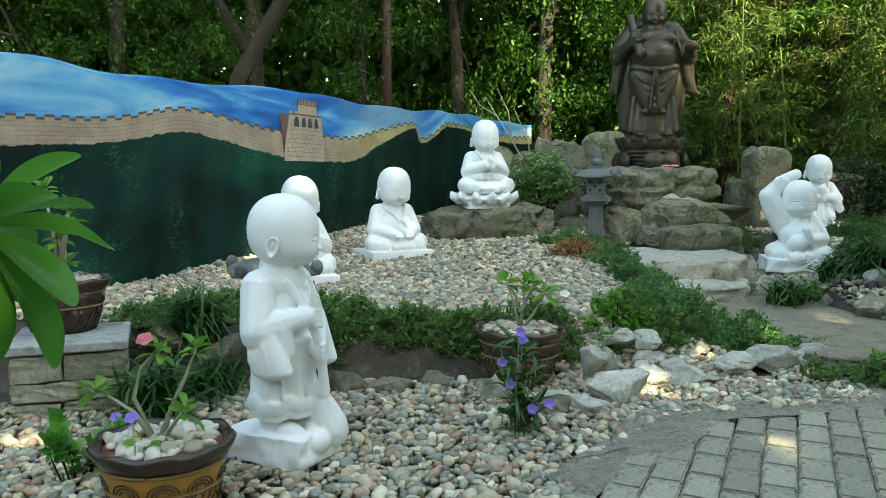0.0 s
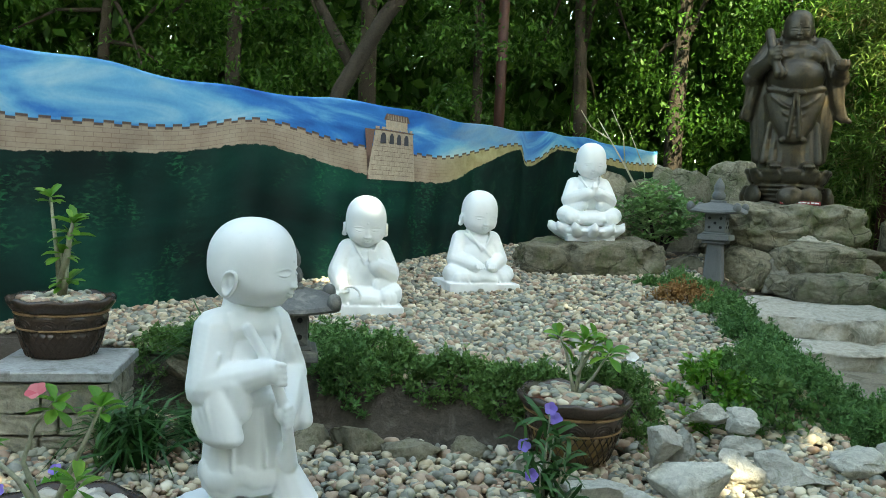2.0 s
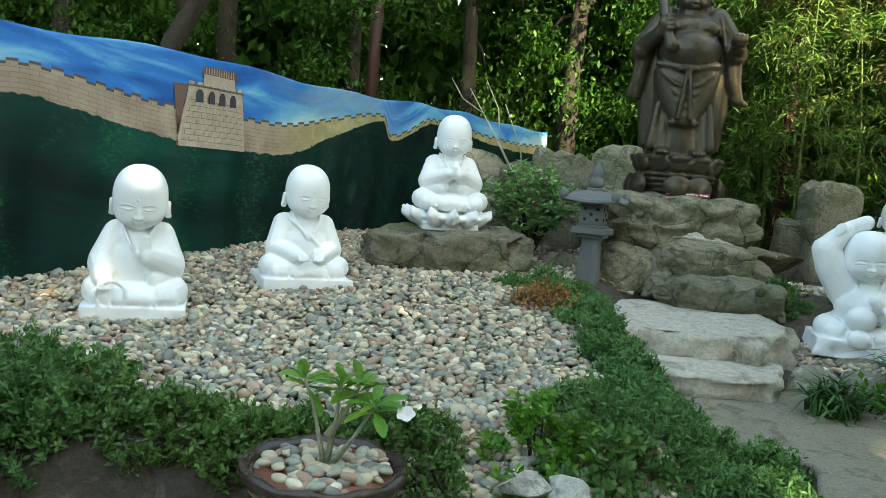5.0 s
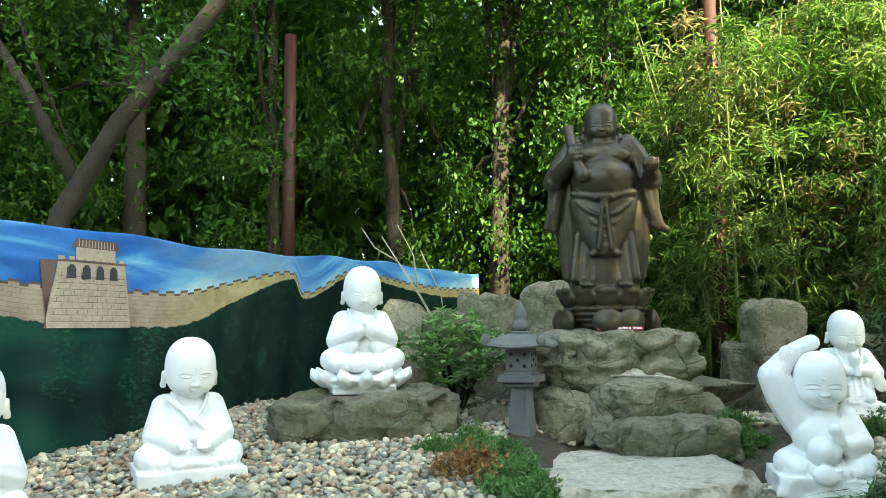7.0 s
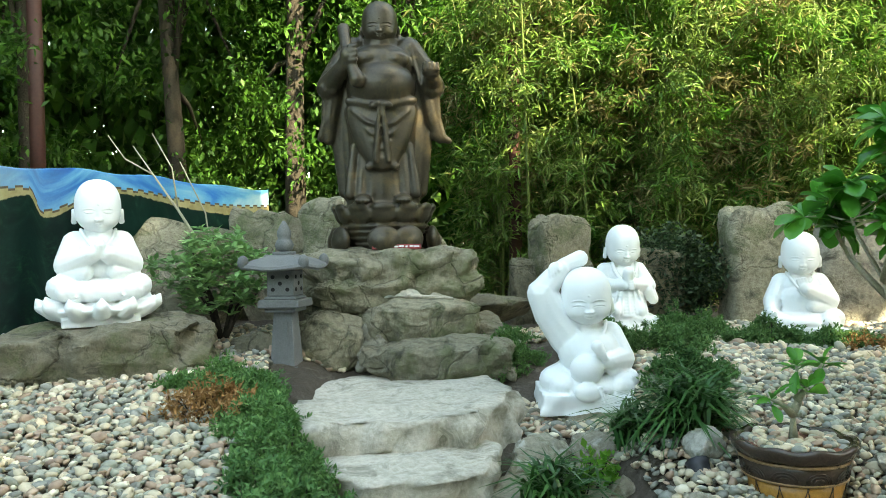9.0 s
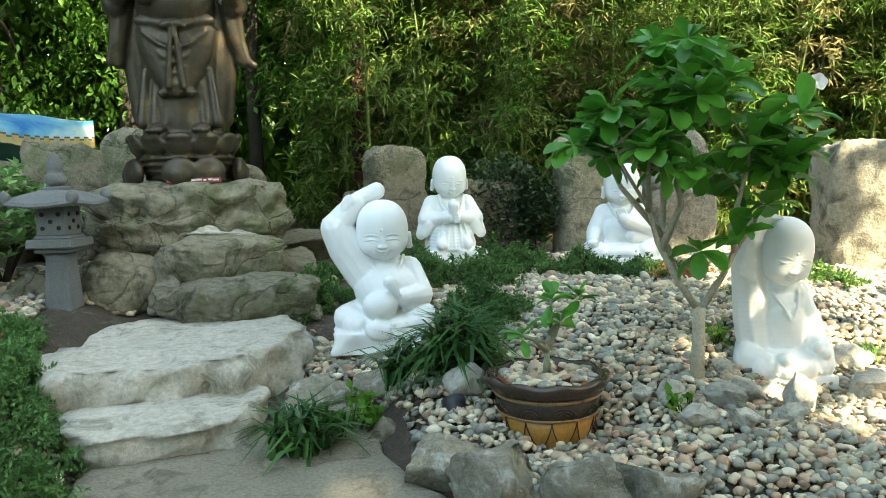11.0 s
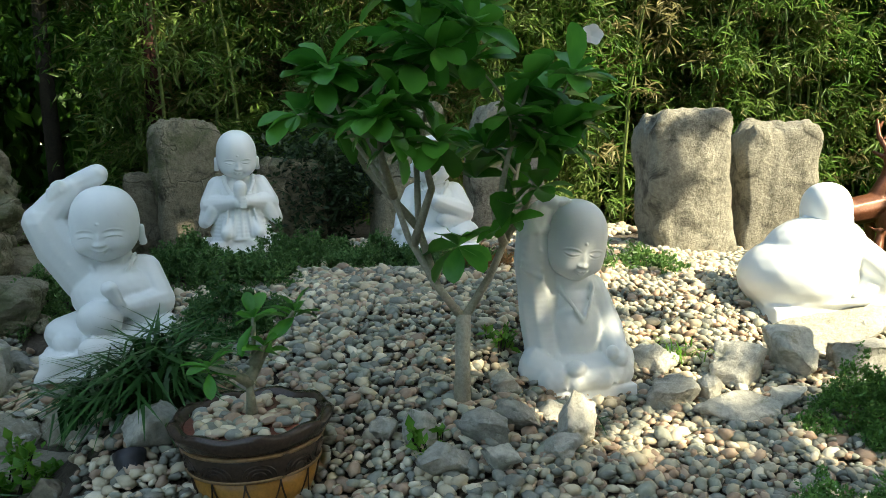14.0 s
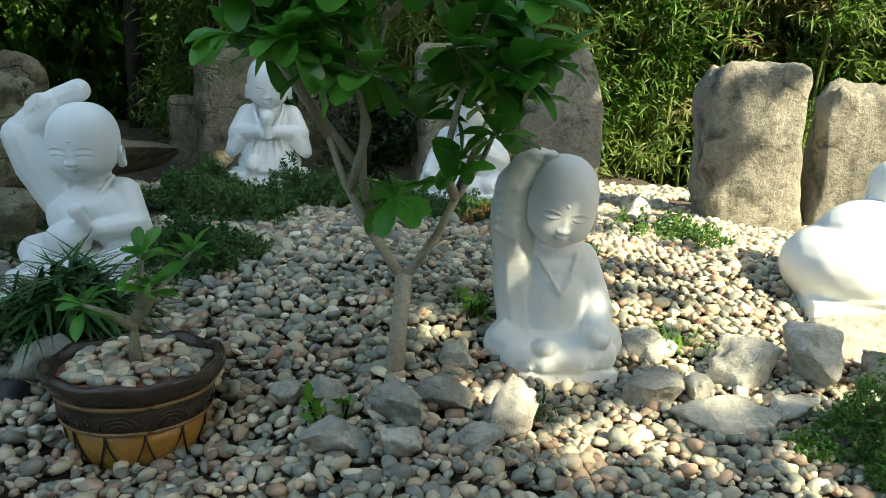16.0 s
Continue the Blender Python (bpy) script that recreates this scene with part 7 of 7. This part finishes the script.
fence.matrix_world = pose(12.9, 10.4, 0.0, 0, 0, -38)
tagged(fence, "plain grey boundary fence behind bamboo", "fence", kind="structure")

for x, y, top_z in ((-0.83, 11.5, 4.0), (4.13, 11.6, 4.6)):
    p = obj("painted_pole", limb_bm([(0, 0, 0), (0, 0, top_z / 2), (0, 0, top_z)], 0.075, 0.07, 14), POLEM)
    p.matrix_world = pose(x, y, gz(x, y) - 0.05)
    tagged(p, "rust-red round post rising among trees", "post", "red posts")

be = empty("dead_branch", pose(1.0, 9.85, 0.75), "bare dry branch leaning behind the rocks", "branch")
for k, pts in enumerate([[(1.10, 9.45, 1.10), (0.80, 9.42, 1.62), (0.48, 9.40, 2.12)], [(0.80, 9.42, 1.62), (0.76, 9.42, 1.95), (0.62, 9.40, 2.22)], [(1.05, 9.45, 1.20), (1.00, 9.44, 1.60), (0.82, 9.42, 2.00)], [(0.62, 9.41, 1.90), (0.42, 9.40, 2.02), (0.30, 9.40, 2.20)]]):
    under(be, obj("twig", limb_bm(pts, 0.017 if k == 0 else 0.008, 0.004, 6), STEM))


def shade_tree(x, y, half, low, high, label, seed, n=5200, deep=1.3):
    """An unseen tall near-side tree, added so its high crown shades the garden."""
    z0 = gz(x, y) - 0.05
    e = empty("shade_tree", pose(x, y, z0), label, "tree", "tall shade trees")
    rg = np.random.default_rng(seed)
    under(e, obj("trunk", limb_bm([(x, y, z0), (x + 0.1, y, high * 0.4), (x, y, high * 0.9)], 0.26, 0.08, 12), BARK))
    cs = np.stack([x + half * rg.uniform(-1, 1, 150), y + deep * rg.uniform(-1, 1, 150), rg.uniform(low, high, 150)], 1)
    for k in range(14):
        c = Vector(cs[k])
        s = Vector((x, y, c.z * 0.85))
        under(e, obj("limb", limb_bm([s, s.lerp(c, 0.5) + Vector((0, 0, 0.3)), c], 0.07, 0.02, 7), BARK))
    under(e, leaves("crown", cloud(cs, 0.75, n // 150, seed + 1, 0.9), 0.55, 0.34, WOOD, None, 0.0, 0.6))


# unseen row placed across the sun's path; its right end leaves sun through
for k, x in enumerate((3.2, 7.2, 11.0)):
    shade_tree(x, -5.0 + 0.5 * math.sin(2 * k), 2.4 if k < 2 else 1.7, 2.2, (19.0, 27.0, 28.0)[k], "unseen tall leafy tree added on the near side to shade the garden", 400 + 3 * k, (10500, 11000, 6800)[k])
shade_tree(8.6, -3.2, 1.0, 6.2, 7.2, "unseen slender tree added to carry the shading branch", 430, 300)
# unseen limb of leaves over the path, added to shade bamboo and figures
ov = empty("unseen_shade_branch", pose(7.9, 4.5, 6.4), "unseen high leafy branch added to shade bamboo and figures", "branch")
under(ov, obj("limb", limb_bm([(8.6, -3.2, 5.2), (8.3, 1.0, 6.3), (7.6, 5.4, 6.6)], 0.07, 0.02, 8), BARK))
rgo = np.random.default_rng(77)
under(ov, leaves("foliage", cloud(np.stack([rgo.uniform(6.2, 10.2, 150), rgo.uniform(2.6, 6.2, 150), rgo.uniform(6.1, 7.0, 150)], 1), 0.4, 34, 78, 0.5), 0.32, 0.2, WOOD, None, 0.0, 0.5))

# more unseen leaves, set to shade low bamboo and the gravel bed
under(ov, leaves("foliage", cloud(np.stack([rgo.uniform(5.5, 8.2, 22), rgo.uniform(5.4, 6.8, 22), rgo.uniform(6.1, 7.0, 22)], 1), 0.4, 34, 80, 0.5), 0.32, 0.2, WOOD, None, 0.0, 0.5))
under(ov, leaves("foliage", cloud(np.stack([rgo.uniform(7.3, 9.5, 38), rgo.uniform(0.2, 2.7, 38), rgo.uniform(6.0, 6.9, 38)], 1), 0.38, 34, 79, 0.5), 0.32, 0.2, WOOD, None, 0.0, 0.5))

# ---------- small things ----------
sp = empty("garden_spotlight", pose(3.46, 6.22, 0.12), "black plastic garden spotlight with a ribbed hood", "spotlight")
hood = lathe([(0.028, 0), (0.036, 0.03), (0.050, 0.10), (0.054, 0.13), (0.046, 0.13), (0.034, 0.03)], 20)
part("hood", hood, BLACKP, sp).matrix_local = pose(0, 0, 0.12, -35, 25, 0)
for q in range(10):
    bm = box_bm(0.004, 0.008, 0.10, 0.001, (0.044, 0, 0.02), 1.0)
    bm.transform(pose(0, 0, 0, 0, 0, 36 * q))
    part("rib", bm, BLACKP, sp).matrix_local = pose(0, 0, 0.12, -35, 25, 0)
part("bracket", box_bm(0.03, 0.02, 0.10, 0.004, (0, 0, 0.03)), BLACKP, sp)
part("base", lathe([(0.05, 0), (0.055, 0.02), (0.04, 0.05), (0.02, 0.06)], 16), BLACKP, sp)
sp.matrix_world = pose(3.46, 6.22, 0.10, 0, 0, 30)

lab = obj("name_strip", box_bm(0.36, 0.012, 0.035, 0.002), REDL, None, False)
lab.matrix_world = pose(2.42, 8.74, 1.285, -12, 0, -7)
tagged(lab, "red strip with white print at the bronze figure's feet", "sign")
for q in range(9):
    w = 0.018 + 0.010 * ((q * 7) % 3)
    part("print_bar", box_bm(w, 0.003, 0.012, 0, (-0.15 + 0.037 * q, -0.008, 0.012 + 0.003 * (q % 2))), WHITEP, lab, "", False)

fl = empty("floodlight", pose(0.02, 8.75, gz(0.02, 8.75)), "small black round floodlight on the gravel", "floodlight")
part("housing", lathe([(0.07, 0.02), (0.085, 0.03), (0.088, 0.11), (0.08, 0.125), (0.03, 0.13)], 24), BLACKP, fl)
part("base", box_bm(0.10, 0.08, 0.03, 0.004), BLACKP, fl)
part("rim", lathe([(0.086, 0.112), (0.095, 0.115), (0.095, 0.128), (0.086, 0.130)], 24), GRANITE, fl, "grey metal rim")

# ---------- brick paving ----------
def pave_edge(x):
    """Where the bricks end, y for each x."""
    return np.interp(x, (0.2, 0.6, 0.68, 1.06, 1.46, 2.16, 3.0), (2.3, 3.0, 3.16, 3.60, 3.70, 3.87, 4.12))


pv = empty("paving", pose(0, 0, 0), "grey worn brick paving", "paving")
tagged(pv, kind="structure")
bed = slab("paving_bed", [(0.42, 2.2), (0.66, 3.05), (1.06, 3.50), (2.16, 3.8), (2.9, 4.2), (4.4, 4.3), (5.2, 3.4), (5.2, 0.5), (2.5, -1.0), (0.2, -1.5), (0.2, 1.2)], -0.08, 0.024, PATHM, 17, "sand joints under brick paving")
brick_me = bpy.data.meshes.new("brick")
bb = box_bm(0.232, 0.124, 0.05, 0.007, segs=2)
bb.to_mesh(brick_me)
bb.free()
brick_me.materials.append(PAVER)
rgp = random.Random(6)
count = 0
PAVE = radians(66)
for row in range(-34, 20):
    for col in range(22):
        u, w = col * 0.24 + (0.12 if row % 2 else 0), row * 0.132
        x, y = 0.4 + u * math.cos(PAVE) - w * math.sin(PAVE), 0.6 + u * math.sin(PAVE) + w * math.cos(PAVE)
        if y < pave_edge(x) - 0.06 and 0.42 < x < 4.2 and 1.75 < y < 4.15 and count < 300:
            br = new("brick", brick_me)
            br.matrix_world = pose(x, y, -0.008 + rgp.uniform(-0.004, 0.004), rgp.uniform(-1, 1), rgp.uniform(-1, 1), 66 + rgp.uniform(-1.6, 1.6))
            under(pv, br)
            count += 1


# ---------- river pebbles ----------
def pebble_field(name, label, inside, x0, x1, y0, y1, step, size, seed, lift=0.012):
    rg = np.random.default_rng(seed)
    gx, gy = np.meshgrid(np.arange(x0, x1, step), np.arange(y0, y1, step))
    px = gx.ravel() + rg.uniform(-0.5, 0.5, gx.size) * step
    py = gy.ravel() + rg.uniform(-0.5, 0.5, gx.size) * step
    keep = inside(px, py)
    px, py = px[keep], py[keep]
    n = len(px)
    s = size * np.clip(rg.lognormal(-0.05, 0.33, n), 0.5, 1.8)
    sizes = np.stack([s, s * rg.uniform(0.58, 0.92, n), s * rg.uniform(0.36, 0.66, n)], 1)
    places = np.stack([px, py, ground(px, py) + lift + rg.uniform(-0.004, 0.024, n)], 1)
    turn = turns_of(rg.uniform(0, 6.28, n), rg.normal(0, 0.38, n), rg.normal(0, 0.38, n))
    vs, fs, count = [], [], 0
    for j, shape in enumerate(COBBLES):
        v, f = many(shape, places[j::len(COBBLES)], turn[j::len(COBBLES)], sizes[j::len(COBBLES)])
        vs.append(v)
        fs.append(f + count)
        count += len(v)
    tagged(raw(name, np.concatenate(vs), np.concatenate(fs), PEBBLE), label, "pebbles", kind="stuff")


def stone_shape(cols=8, rings=4):
    """A smooth rounded pebble of few faces."""
    v, f = [(0, 0, 1)], []
    for i in range(1, rings):
        a = math.pi * i / rings
        for j in range(cols):
            t = 2 * math.pi * (j + 0.5 * i) / cols
            v.append((math.sin(a) * math.cos(t) * 1.06, math.sin(a) * math.sin(t) * 1.06, math.cos(a)))
    v.append((0, 0, -1))
    last = len(v) - 1
    for j in range(cols):
        f.append((0, 1 + j, 1 + (j + 1) % cols))
        f.append((last, last - 1 - j, last - 1 - (j + 1) % cols))
    for i in range(rings - 2):
        for j in range(cols):
            a, b, c, d = 1 + i * cols + j, 1 + i * cols + (j + 1) % cols, 1 + (i + 1) * cols + j, 1 + (i + 1) * cols + (j + 1) % cols
            f += [(a, c, d), (a, d, b)]
    return np.array(v, np.float32), np.array(f, np.int32)


def worn(seed):
    """A pebble with flattened sides."""
    rg = np.random.default_rng(seed)
    v, f = stone_shape()
    for _ in range(5):
        n = rg.normal(0, 1, 3)
        n /= np.linalg.norm(n)
        over = np.maximum(v @ n - rg.uniform(0.62, 0.85), 0)
        v = v - over[:, None] * n * 0.9
    return (v * 1.12 + rg.normal(0, 0.03, v.shape)).astype(np.float32), f


COBBLES = [worn(k) for k in range(9)]


def off_steps(x, y):
    return ~((x > 1.5) & (x < 2.95) & (y > 6.6) & (y < 8.45))


pebble_field("pebble_strip", "mixed grey, tan and pink river pebbles before the bank",
             lambda x, y: (y < bank(x) + 0.02) & (y > 2.2 + 0.25 * np.abs(x + 0.6)) & (y > pave_edge(x) + 0.10 * ease(0.5, 1.0, x)) & (x > -2.2), -2.2, 2.3, 2.2, 5.0, 0.0315, 0.0235, 11)
pebble_field("pebble_bed", "broad bed of mixed river pebbles round the white figures",
             lambda x, y: (y > bank(x) + 0.42 + 0.1 * np.sin(4 * x) - 0.45 * ease(0.45, 0.8, x)) & (x < 1.62 + 0.25 * ease(5.4, 6.2, y) - 0.45 * ease(6.4, 8, y) + 0.6 * ease(8, 8.5, y)) & (x > -2.9 + 0.6 * (y - 5.5)) & off_steps(x, y), -3.2, 2.2, 4.4, 9.4, 0.033, 0.0245, 12)
pebble_field("pebble_ramp", "river pebbles running down between the pot and the rocks",
             lambda x, y: (y > bank(x) - 0.05) & (y < bank(x) + 1.0), 0.50, 1.75, 4.15, 5.4, 0.030, 0.025, 15)
pebble_field("pebble_slope", "river pebbles filling the raised bed round the small tree",
             lambda x, y: (x + 0.15 * (y - 6) > 3.28) & (y + 0.06 * (x - 4) > 5.15) & (y < 7.8 + 0.35 * np.sin(2 * x)) & (x < 8.2), 3.3, 8.2, 4.9, 8.6, 0.0315, 0.0232, 13)
pebble_field("pebble_back", "pebbles between the shrubs at the back",
             lambda x, y: (np.sin(3.1 * x) + np.sin(2.7 * y + 1) > -0.9) & off_steps(x, y), 2.75, 7.9, 7.3, 9.6, 0.040, 0.029, 14)
